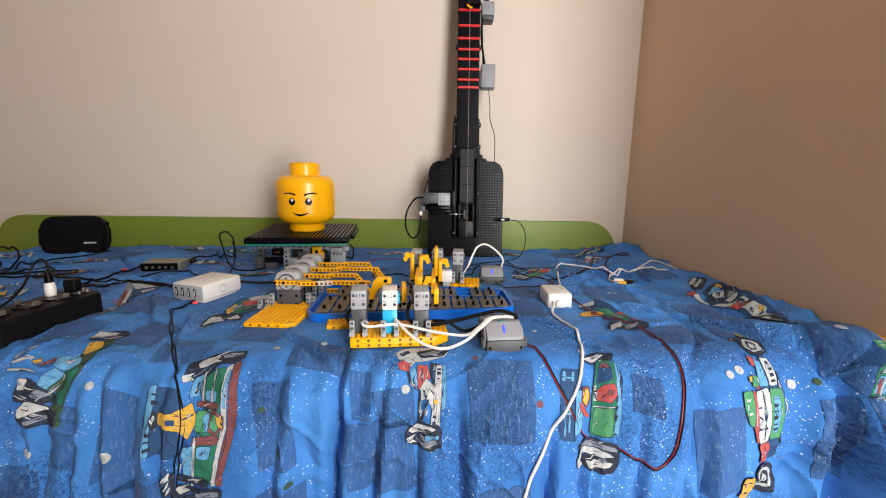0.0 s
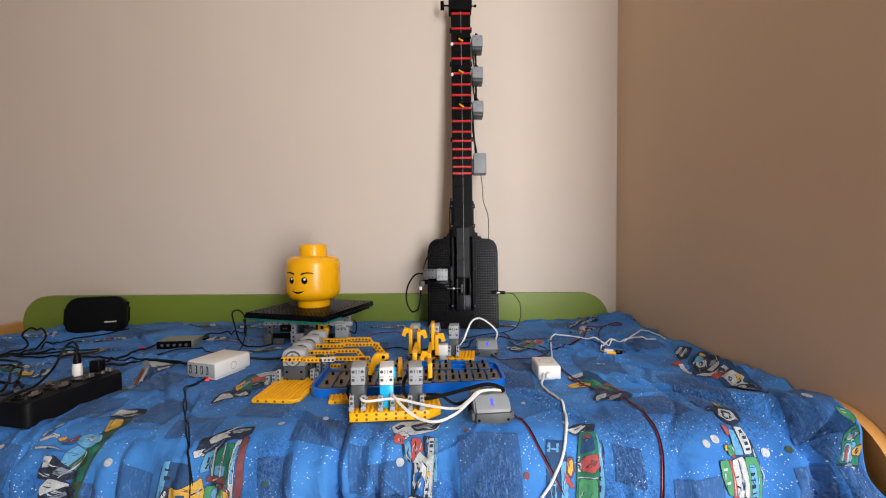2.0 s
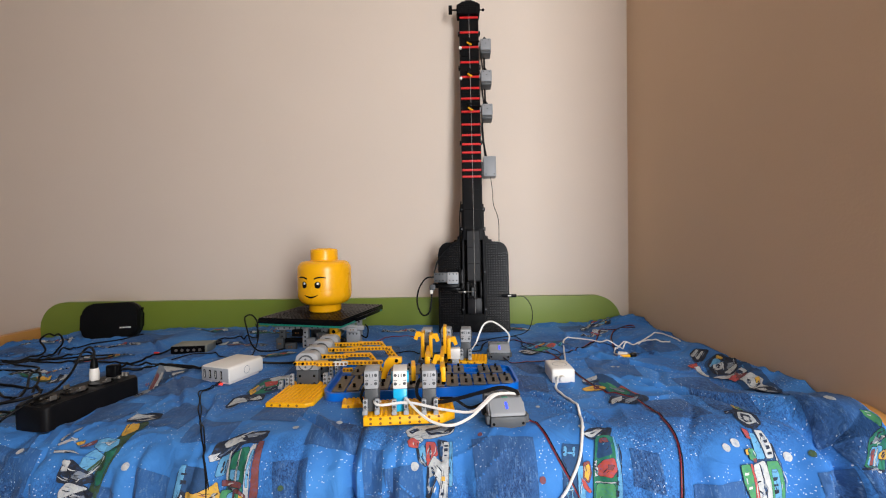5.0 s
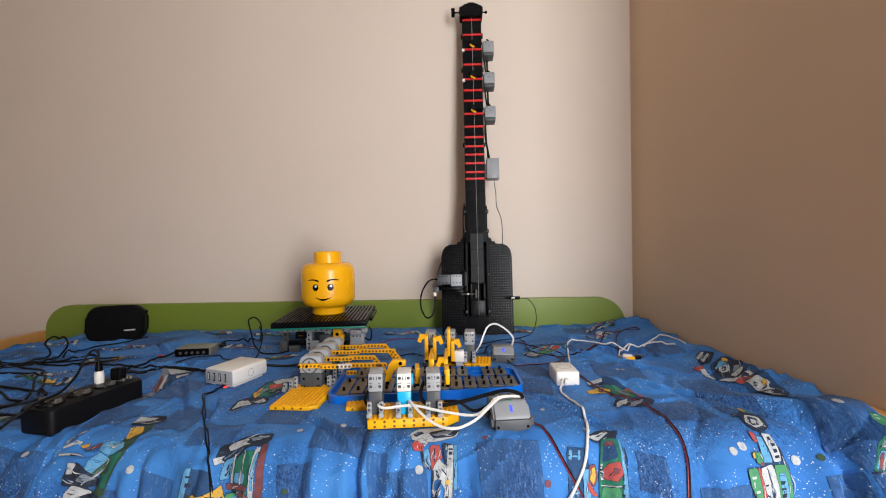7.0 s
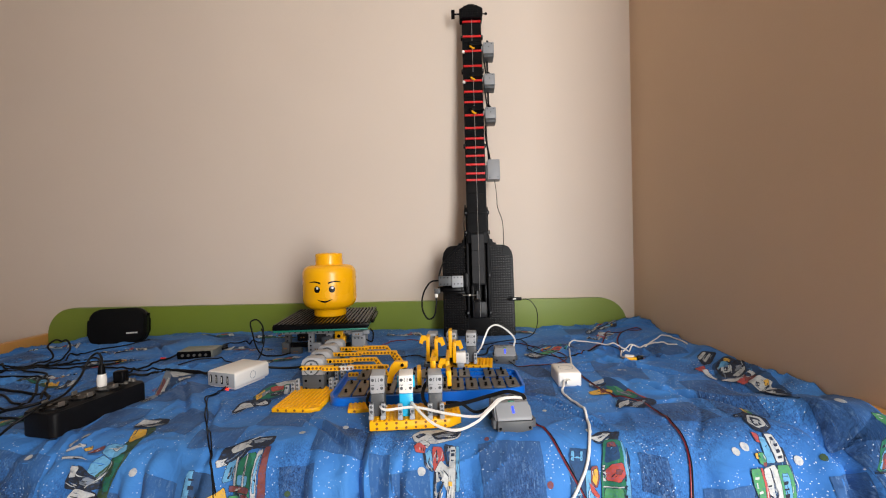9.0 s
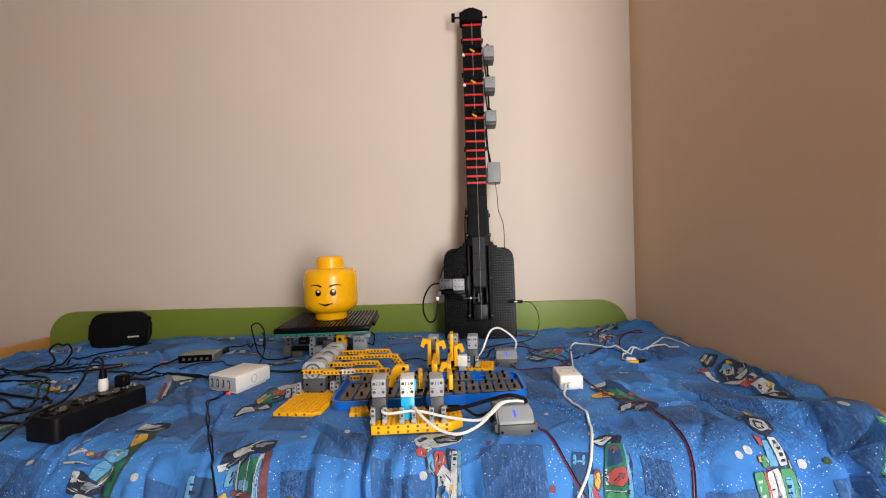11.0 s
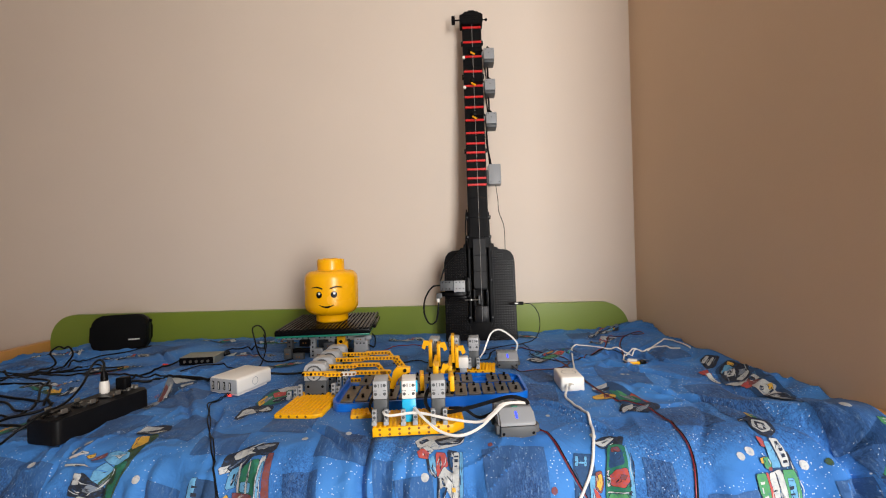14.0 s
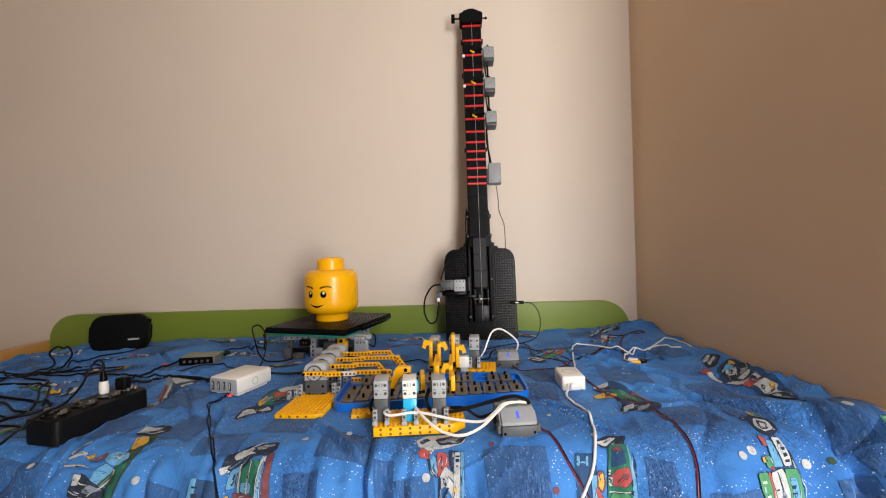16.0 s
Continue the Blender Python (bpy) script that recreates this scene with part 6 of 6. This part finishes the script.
# jack plug on the right of the body
bm = tube(bmesh.new(), [(0.094, -0.012, 0.118), (0.115, -0.014, 0.118), (0.136, -0.012, 0.118)], 0.0056, 10, 6)
p = part("jack_plug", bm, M_BLACK, guitar, "black jack plug with pale label")
part("label_strip", box(bmesh.new(), 0.108, 0.119, -0.0205, -0.0185, 0.116, 0.120, 0.0005, 1), M_WHITE, p)


# ---- cables on the cover ----
def cable(name, pts, r, material, label, flat=1.0, group="", up=(0, 0, 1), category="cable"):
    r *= 0.85 if material is M_CABLE and name != "twin_wire" else 1
    return tagged(part(name, tube(bmesh.new(), pts, r * (1.3 if flat > 1 else 1), 4 if flat > 1 else 8, 10 if len(pts) < 22 else 2, flat, up=up, turn=0.5 if flat > 1 else 0), material), label, category, group)


def lie(pts, r, extra=0.0):
    """Points (u, v) on the cover, lifted so that a cord of radius r lies on it; a third number lifts it more."""
    fine = smooth_path([(p[0], p[1], p[2] if len(p) > 2 else 0.0) for p in pts], 7)
    return [cover(p.x, p.y, r * 0.85 + 0.0012 + extra + max(0.0, p.z)) for p in fine]


M_RUB_W = mat("white_cable_rubber", (0.74, 0.72, 0.68), 0.4, vary=0.05, scale=60, bump=0.03)
M_RUB_R = mat("dark_red_cable_rubber", (0.20, 0.008, 0.012), 0.4, vary=0.1, scale=60, bump=0.03)

cable("white_cable", lie([(0.337, 0.655, 0.012), (0.331, 0.672, 0.006), (0.322, 0.704), (0.334, 0.763), (0.333, 0.824), (0.318, 0.883), (0.299, 0.934), (0.253, 1.008), (0.224, 1.085), (0.2, 1.2), (0.19, 1.36)], 0.0023), 0.0023, M_RUB_W, "thick white power cord hanging over the duvet edge")
cable("white_cable", lie([(0.362, 0.59, 0.012), (0.385, 0.53, 0.004), (0.42, 0.38), (0.451, 0.275), (0.495, 0.282), (0.55, 0.34), (0.62, 0.36), (0.68, 0.32), (0.707, 0.30), (0.716, 0.36), (0.712, 0.42)], 0.002), 0.002, M_RUB_W, "thick white power cord lying across the duvet")
cable("thin_cord", lie([(0.545, 0.46, 0.004), (0.545, 0.41), (0.575, 0.375), (0.64, 0.35), (0.69, 0.412)], 0.0019), 0.0019, M_RUB_W, "short white cord end beside small connectors")
t = thing("wire_joint", pose(0.55, -0.462, 0.503), "small white and yellow cable connectors on the duvet", "connector")
part("white_shell", box(bmesh.new(), -0.014, 0.008, -0.006, 0.006, 0, 0.009, 0.002, m=pose(0, 0, 0, 0, 0, -25)), M_WHITE, t)
part("yellow_shell", box(bmesh.new(), -0.016, 0.01, -0.016, -0.008, -0.002, 0.006, 0.002), M_YEL, t)
part("black_shell", box(bmesh.new(), 0.012, 0.026, -0.014, -0.002, -0.002, 0.008, 0.002), M_BLACK, t)
for off, material, nm in ((0.0, M_RUB_R, "dark red wire looping over the duvet front"), (0.0026, M_CABLE, "black wire twisted beside the dark red one")):
    cable("twin_wire", lie([(0.232 + off, 0.86, 0.012), (0.243 + off, 0.85), (0.256 + off, 0.868), (0.268 + off, 0.903), (0.284 + off, 0.938), (0.32, 1.003 + off), (0.365, 1.013 + off), (0.407, 1.03 + off), (0.43 + off, 1.01), (0.441 + off, 0.949), (0.458 + off, 0.882),
                            (0.457 + off, 0.783), (0.412 + off, 0.70), (0.392 + off, 0.6), (0.389 + off, 0.552), (0.373 + off, 0.42), (0.33, 0.33 + off)], 0.001), 0.001, material, nm, group="twin wires")
for off, material in ((0.0, M_RUB_R), (0.0026, M_CABLE)):
    cable("twin_wire", lie([(0.245, 0.478 + off, 0.008), (0.262, 0.5 + off), (0.3, 0.495 + off), (0.351, 0.492 + off), (0.392, 0.45 + off), (0.398, 0.40 + off), (0.365, 0.36 + off), (0.318, 0.30 + off), (0.27, 0.27 + off)], 0.001), 0.001, material, "thin red and black wire behind the tray", group="twin wires")
    cable("twin_wire", lie([(0.535 + off, 0.46), (0.56 + off, 0.36), (0.6 + off, 0.245), (0.674, 0.19 + off), (0.68, 0.21 + off), (0.61, 0.20 + off), (0.585 + off, 0.185), (0.55 + off, 0.26), (0.532 + off, 0.305), (0.47, 0.37 + off), (0.42, 0.42 + off)], 0.001), 0.001, material, "thin red and black wire near the wall", group="twin wires")
cable("thin_cord", lie([(0.31, 0.22), (0.32, 0.30), (0.315, 0.35), (0.36, 0.42), (0.42, 0.42), (0.52, 0.335), (0.56, 0.4)], 0.0014), 0.0014, M_CABLE, "thin black cord on the duvet behind the tray")
cable("audio_lead", [(0.33, -0.157, 0.616), (0.352, -0.16, 0.613), (0.372, -0.165, 0.585), (0.375, -0.17, 0.545), (0.362, -0.175, 0.51)] + lie([(0.335, 0.2), (0.31, 0.223), (0.25, 0.26), (0.19, 0.30)], 0.0016), 0.0016, M_CABLE, "thin black audio lead running from the guitar")
cable("thin_cord", lie([(-0.13, 0.33), (-0.1, 0.25), (-0.05, 0.2), (0.0, 0.22), (0.05, 0.3)], 0.0013), 0.0013, M_RUB_R, "thin red wire beside the turntable")
cable("thin_cord", lie([(-0.06, 0.42), (0.0, 0.40), (0.04, 0.43), (0.12, 0.39), (0.19, 0.34)], 0.0018), 0.0018, M_CABLE, "thin black cord behind the rear motors")

# flat white and black ribbon leads between motors and hub
cable("ribbon_lead", [(-0.005, -0.823, 0.53), (-0.012, -0.842, 0.537), (0.0, -0.852, 0.5345), (0.045, -0.846, 0.536), (0.10, -0.862, 0.531), (0.145, -0.872, 0.53), (0.165, -0.862, 0.538), (0.183, -0.848, 0.548), (0.205, -0.842, 0.5485), (0.225, -0.838, 0.546)], 0.00068, M_RUB_W, "flat white ribbon lead from motor to hub", 3.2, "ribbon leads", up=(0, -0.7, 0.7))
cable("ribbon_lead", [(0.034, -0.812, 0.535), (0.04, -0.838, 0.541), (0.06, -0.865, 0.531), (0.085, -0.885, 0.521), (0.115, -0.895, 0.519), (0.145, -0.885, 0.527), (0.168, -0.868, 0.54), (0.188, -0.85, 0.549), (0.212, -0.842, 0.549)], 0.00068, M_RUB_W, "flat white ribbon lead curving under the others", 3.2, "ribbon leads", up=(0, -0.7, 0.7))
cable("ribbon_lead", [(0.072, -0.79, 0.551), (0.062, -0.80, 0.56), (0.056, -0.815, 0.545), (0.065, -0.83, 0.534), (0.095, -0.832, 0.531), (0.13, -0.828, 0.536), (0.17, -0.826, 0.546), (0.2, -0.83, 0.554), (0.222, -0.836, 0.55), (0.226, -0.842, 0.545)], 0.0012, M_CABLE, "flat black ribbon lead from motor to hub", 3.2, "ribbon leads", up=(0, -0.7, 0.7))
cable("ribbon_lead", [(0.095, -0.79, 0.522), (0.12, -0.80, 0.524), (0.145, -0.808, 0.512), (0.165, -0.82, 0.522), (0.185, -0.832, 0.54)], 0.0012, M_CABLE, "flat black ribbon lead beside the hub", 2.4, "ribbon leads", up=(0, -0.7, 0.7))
cable("ribbon_lead", [(-0.035, -0.815, 0.522), (-0.042, -0.806, 0.533), (-0.038, -0.79, 0.542), (-0.03, -0.79, 0.53)], 0.0014, M_CABLE, "short black lead looping behind a motor", 2.0, "ribbon leads")
cable("ribbon_lead", [(0.166, -0.505, 0.536), (0.178, -0.475, 0.545), (0.187, -0.468, 0.566), (0.199, -0.466, 0.588), (0.219, -0.464, 0.594), (0.245, -0.46, 0.578), (0.263, -0.452, 0.556), (0.262, -0.442, 0.535)], 0.00068, M_RUB_W, "flat white ribbon lead arched over the rear hub", 3.2, "ribbon leads", up=(0, 1, 0.2))
cable("ribbon_lead", [(0.165, -0.49, 0.525), (0.19, -0.44, 0.515), (0.2, -0.40, 0.52), (0.215, -0.41, 0.53), (0.225, -0.43, 0.528)], 0.0014, M_CABLE, "short black lead beside the rear hub", 2.0, "ribbon leads")

# ---- black power strip, chargers and cords at the other end ----
strip = thing("power_strip", pose(-0.565, -0.775, 0.4985, 0, 0, -12), "black plastic power strip with a white plug", "power strip")
bm = prism(bmesh.new(), rounded(-0.036, 0.036, -0.086, 0.086, 0.012, 5), 0.0, 0.041, "z")
bmesh.ops.bevel(bm, geom=[e for e in bm.edges if e.verts[0].co.z > 0.038 and e.verts[1].co.z > 0.038], offset=0.005, segments=3, profile=0.5, affect="EDGES")
part("housing", bm, M_BLACK2, strip)
for k in range(3):
    bm = cyl(bmesh.new(), 0.0205, 0.0035, pose(0, -0.06 + k * 0.047, 0.0405), 26, 0.019)
    for s in (-1, 1):
        cyl(bm, 0.0032, 0.0012, pose(s * 0.009, -0.06 + k * 0.047, 0.0434), 10, mi=1)
        box(bm, s * 0.0185 - 0.0015, s * 0.0185 + 0.0015, -0.065 + k * 0.047, -0.055 + k * 0.047, 0.044, 0.0515, 0.0006, 1, mi=1)
    part("socket", bm, [M_BLACK, M_STEEL], strip)
for k in range(4):
    bm = cyl(bmesh.new(), 0.0042, 0.006, pose(-0.014 + 0.009 * k, 0.075, 0.0425), 12)
    part("terminal", bm, M_STEEL, strip, "shiny metal terminal")
    part("terminal", cyl(bmesh.new(), 0.0038, 0.005, pose(-0.014 + 0.009 * k, 0.06, 0.0425), 12), M_STEEL, strip)
plug = thing("mains_plug", pose(-0.575, -0.735, 0.539, 0, 0, 10), "white and black mains plug in the power strip", "plug")
bm = lathe(bmesh.new(), [(0, 0), (0.0068, 0), (0.0082, 0.006), (0.0084, 0.018), (0.007, 0.027), (0, 0.029)], 18)
part("white_body", bm, M_WHITE, plug)
bm = lathe(bmesh.new(), [(0, 0.024), (0.0065, 0.026), (0.006, 0.036), (0.004, 0.046), (0, 0.047)], 14)
part("collar", bm, M_BLACK, plug)
plug2 = thing("mains_plug", pose(-0.553, -0.715, 0.543, 0, 0, 0), "black mains plug standing in the power strip", "plug")
part("body", box(bmesh.new(), -0.011, 0.011, -0.009, 0.009, 0, 0.024, 0.004, 3), M_BLACK, plug2)
cable("plug_cord", [(-0.575, -0.735, 0.583), (-0.576, -0.733, 0.598), (-0.583, -0.735, 0.607), (-0.593, -0.742, 0.596), (-0.597, -0.76, 0.566), (-0.592, -0.80, 0.5475), (-0.588, -0.845, 0.546), (-0.6, -0.878, 0.53), (-0.63, -0.892, 0.508), (-0.7, -0.895, 0.503), (-0.8, -0.88, 0.503)], 0.0025, M_CABLE, "black cord rising from the white plug")

ch = thing("usb_charger", pose(-0.382, -0.586, 0.4985, 0, 0, -19) @ Matrix.Diagonal((1.1, 1, 1.05, 1)), "white four-port charging block on the duvet", "charger")
bm = prism(bmesh.new(), rounded(-0.037, 0.037, 0.003, 0.036, 0.006, 4), -0.048, 0.05)
bmesh.ops.bevel(bm, geom=[e for e in bm.edges if abs(e.verts[0].co.y - e.verts[1].co.y) < 1e-6], offset=0.003, segments=2, profile=0.5, affect="EDGES")
part("shell", bm, M_WHITE, ch)
part("front_panel", box(bmesh.new(), -0.0345, 0.0345, -0.0495, -0.0475, 0.0055, 0.0335, 0.001), M_LGREY, ch, "grey front panel")
for k in range(4):
    p = part("port", box(bmesh.new(), -0.029 + k * 0.0145, -0.0235 + k * 0.0145, -0.0501, -0.049, 0.011, 0.028, 0.0005, 1), M_BLACK, ch)
    part("tongue", box(bmesh.new(), -0.0268 + k * 0.0145, -0.0257 + k * 0.0145, -0.0504, -0.0498, 0.013, 0.026, 0), M_WHITE, p)
bm = bmesh.new()
for k in range(20):
    a, b = 2 * math.pi * k / 20, 2 * math.pi * (k + 1) / 20
    bm.faces.new([bm.verts.new((0.0373, r * math.cos(q), 0.02 + r * math.sin(q))) for r, q in ((0.0085, a), (0.0085, b), (0.0072, b), (0.0072, a))])
part("round_mark", bm, M_LGREY, ch)
for x in (-0.024, 0.024):
    part("foot", box(bmesh.new(), x - 0.009, x + 0.009, -0.044, 0.04, 0, 0.0035, 0.001), M_WHITE, ch)
part("indicator", box(bmesh.new(), 0.012, 0.021, -0.052, -0.0495, 0.0, 0.004, 0.0005, 1), mat("red_lamp", (1.0, 0.05, 0.03), 0.3, glow=1.5), ch, "lit red indicator")

uh = thing("port_hub", pose(-0.615, -0.36, 0.4985, 0, 0, 6), "grey box with black front of round ports", "hub")
part("shell", box(bmesh.new(), -0.046, 0.05, -0.022, 0.04, 0, 0.023, 0.002), mat("grey_green_metal", (0.22, 0.23, 0.2), 0.4, 0.3), uh)
bm = box(bmesh.new(), -0.045, 0.045, -0.0245, -0.0222, 0.001, 0.022, 0.001)
part("front_panel", bm, M_BLACK, uh)
for k in range(5):
    part("port", cyl(bmesh.new(), 0.0038, 0.002, pose(-0.03 + 0.0155 * k, -0.0244, 0.0115, 90), 12), M_STEEL, uh)
part("cable_end", cyl(bmesh.new(), 0.006, 0.02, pose(0.045, 0.036, 0.013, 0, 80, 30), 12), M_BLACK, uh)
bm = cyl(bmesh.new(), 0.0046, 0.012, pose(0, 0, 0), 12)
bmesh.ops.transform(bm, matrix=pose(-0.678, -0.405, 0.506, 0, -80, 25), verts=bm.verts)
tagged(part("cable_sleeve", bm, M_RED), "small red sleeve on a black cable", "cable sleeve")

ad = thing("power_adapter", pose(0.349, -0.617, 0.4985, 0, 0, 0), "white square power adapter with glossy top", "adapter")
bm = box(bmesh.new(), -0.0245, 0.0245, -0.036, 0.036, 0, 0.031, 0.005, 3)
part("shell", bm, M_WHITE, ad)
part("socket_collar", cyl(bmesh.new(), 0.0065, 0.01, pose(-0.004, -0.035, 0.013, 90), 14, 0.005), M_WHITE, ad)
bm = bmesh.new()
for k in range(24):
    a, b = 2 * math.pi * k / 24, 2 * math.pi * (k + 1) / 24
    bm.faces.new([bm.verts.new((r * math.cos(q), r * math.sin(q), 0.0312)) for r, q in ((0.016, a), (0.016, b), (0.0145, b), (0.0145, a))])
part("round_mark", bm, M_LGREY, ad)

case = thing("zip_case", pose(-1.008, -0.155, 0.4915, -9, 0, 18) @ Matrix.Diagonal((0.92, 1, 1, 1)), "black zipped shell case propped against green board", "case")
def shell(x0, x1, z0, z1, y0, y1, r, soft):
    bm = prism(bmesh.new(), rounded(x0, x1, z0, z1, r, 8), y0, y1)
    bmesh.ops.bevel(bm, geom=[e for e in bm.edges if abs(e.verts[0].co.y - e.verts[1].co.y) < 1e-6], offset=soft, segments=4, profile=0.5, affect="EDGES")
    return bm


bm = shell(-0.085, 0.086, 0, 0.118, -0.034, 0.0, 0.036, 0.011)
part("front_shell", bm, M_FABRIC_BLACK, case)
part("back_shell", shell(-0.084, 0.085, 0.001, 0.117, 0.003, 0.034, 0.036, 0.011), M_FABRIC_BLACK, case)
part("zip_band", shell(-0.0865, 0.0875, -0.001, 0.1195, -0.010, 0.010, 0.037, 0.002), M_BLACK2, case)
part("zip_pull", box(bmesh.new(), 0.085, 0.094, -0.004, 0.004, 0.09, 0.1, 0.002), M_BLACK, case)
bm = bmesh.new()
for k in range(7):
    box(bm, 0.034 + k * 0.005, 0.0378 + k * 0.005, -0.0351, -0.0335, 0.034, 0.0385, 0)
part("mark_bars", bm, M_WHITE, case, "row of small white bars")

BC = "black cable tangled on the duvet"
cable("black_cable", lie([(-1.3, 0.42), (-1.125, 0.43), (-1.06, 0.466), (-0.99, 0.443), (-0.92, 0.428), (-0.87, 0.40), (-0.8, 0.47), (-0.7, 0.497), (-0.6, 0.505), (-0.474, 0.545, 0.008), (-0.42, 0.555, 0.012)], 0.0028), 0.0028, M_CABLE, BC, group="black cables")
cable("black_cable", lie([(-0.553, 0.70, 0.04), (-0.60, 0.66, 0.02), (-0.65, 0.61), (-0.69, 0.54), (-0.696, 0.49), (-0.682, 0.44), (-0.668, 0.40, 0.005), (-0.655, 0.375, 0.01)], 0.003), 0.003, M_CABLE, "black cable from power strip to port hub", group="black cables")
cable("black_cable", lie([(-0.55, 0.69, 0.03), (-0.62, 0.63, 0.01), (-0.67, 0.56), (-0.6, 0.515), (-0.52, 0.53), (-0.47, 0.548, 0.01), (-0.42, 0.56, 0.014)], 0.0036), 0.0036, M_CABLE, "thick black cable from power strip to charger", group="black cables")
cable("black_cable", lie([(-1.03, 0.45), (-1.0, 0.40, 0.01), (-1.03, 0.38, 0.04), (-0.985, 0.38, 0.055), (-0.962, 0.385, 0.035), (-0.985, 0.40, 0.005), (-1.0, 0.45), (-1.1, 0.5), (-1.28, 0.5)], 0.0028), 0.0028, M_CABLE, BC, group="black cables")
cable("black_cable", lie([(-0.90, 0.16), (-0.95, 0.22), (-1.0, 0.25), (-1.0, 0.32), (-0.97, 0.41), (-0.985, 0.47), (-1.02, 0.52), (-1.2, 0.55)], 0.0024), 0.0024, M_CABLE, BC, group="black cables")
cable("black_cable", lie([(-1.1, 0.58), (-0.93, 0.55), (-0.86, 0.56), (-0.82, 0.6), (-0.80, 0.625), (-0.75, 0.69), (-0.79, 0.70), (-0.87, 0.66), (-1.0, 0.66)], 0.0028), 0.0028, M_CABLE, BC, group="black cables")
cable("black_cable", lie([(-1.0, 0.50), (-0.9, 0.52), (-0.86, 0.58), (-0.78, 0.67), (-0.76, 0.72), (-0.79, 0.73), (-0.95, 0.71)], 0.0028), 0.0028, M_CABLE, BC, group="black cables")
cable("black_cable", lie([(-0.95, 0.76), (-0.80, 0.745), (-0.75, 0.74), (-0.72, 0.70), (-0.78, 0.655), (-0.92, 0.63)], 0.0034), 0.0034, M_CABLE, BC, group="black cables")
cable("black_cable", lie([(-0.95, 0.80), (-0.74, 0.78), (-0.675, 0.79), (-0.62, 0.8, 0.005)], 0.003), 0.003, M_CABLE, "black cable running into the power strip", group="black cables")
cable("black_cable", lie([(-0.99, 0.47), (-0.87, 0.47), (-0.79, 0.44), (-0.81, 0.41), (-0.9, 0.44), (-1.15, 0.45)], 0.0026), 0.0026, M_CABLE, BC, group="black cables")
cable("black_cable", lie([(-0.56, 0.33, 0.012), (-0.6, 0.245, 0.008), (-0.55, 0.21), (-0.48, 0.25, 0.01), (-0.437, 0.345, 0.03), (-0.432, 0.35, 0.07), (-0.442, 0.35, 0.09), (-0.456, 0.35, 0.094), (-0.468, 0.35, 0.08), (-0.462, 0.35, 0.05), (-0.44, 0.37, 0.015), (-0.41, 0.385), (-0.37, 0.38), (-0.34, 0.33)], 0.0025), 0.0025, M_CABLE, "black cable standing up in a loop", group="black cables")
cable("black_cable", lie([(-0.437, 0.35, 0.07), (-0.425, 0.36, 0.04), (-0.416, 0.42), (-0.44, 0.455), (-0.5, 0.42), (-0.53, 0.40), (-0.58, 0.43), (-0.6, 0.47)], 0.0018), 0.0018, M_CABLE, BC, group="black cables")
cable("black_cable", lie([(-0.352, 0.54, 0.014), (-0.30, 0.51, 0.004), (-0.27, 0.49), (-0.23, 0.47), (-0.2, 0.42), (-0.22, 0.36)], 0.0034), 0.0034, M_CABLE, "thick black cable from charger towards the turntable", group="black cables")
cable("charging_lead", lie([(-0.384, 0.628, 0.006), (-0.388, 0.66), (-0.392, 0.70), (-0.37, 0.735), (-0.345, 0.782), (-0.318, 0.82), (-0.291, 0.864), (-0.255, 0.923), (-0.243, 0.968), (-0.249, 1.018), (-0.257, 1.086), (-0.26, 1.3)], 0.0014), 0.0014, M_CABLE, "black twisted lead hanging from the charger")
cable("charging_lead", lie([(-0.378, 0.628, 0.006), (-0.384, 0.665), (-0.386, 0.70), (-0.366, 0.74), (-0.339, 0.782), (-0.316, 0.826), (-0.285, 0.866), (-0.251, 0.93), (-0.238, 0.975), (-0.245, 1.02), (-0.253, 1.09), (-0.255, 1.3)], 0.0012), 0.0012, M_CABLE, "second strand of the black twisted lead")


# ---- what moves ----
def motions():
    turn = [(0, FACE_A), (0.5, FACE_A), (0.6, FACE_A - 4), (0.8, FACE_B + 5), (0.95, FACE_B), (4.2, FACE_B), (4.9, FACE_B), (5.3, FACE_A), (6.3, FACE_A), (15.6, FACE_A), (15.7, FACE_A - 3.5), (15.9, FACE_B + 6), (16.0, FACE_B + 1)]
    for ob in (turntable, head):
        walk(ob, [(t, pose(TX, TY, TZ, 0, 0, a)) for t, a in turn])
    for ob, k in ((arms[0], 1.0), (arms[1], 0.9)):
        x, y, z = ob.location
        dips = [(0, 0), (7.45, 0), (7.6, 5.5 * k), (7.8, 4.5 * k), (8.0, 3.5 * k), (8.1, 0.3), (8.2, 0), (14.95, 0), (15.1, 6 * k), (15.3, 5 * k), (15.5, 3.5 * k), (15.65, 0.3), (15.75, 0), (16.0, 0)]
        walk(ob, [(t, pose(x, y, z, 0, a, 0)) for t, a in dips])
    slide = [(0, 0), (3.3, 0), (3.4, 0.028), (3.5, 0.006), (3.6, 0), (11.5, 0), (11.6, 0.032), (11.7, 0.004), (11.8, 0), (14.3, 0), (14.4, 0.026), (14.5, 0), (15.8, 0), (15.9, 0.02), (16.0, 0.03)]
    walk(strummer, [(t, pose(dx, 0, 0)) for t, dx in slide])


motions()
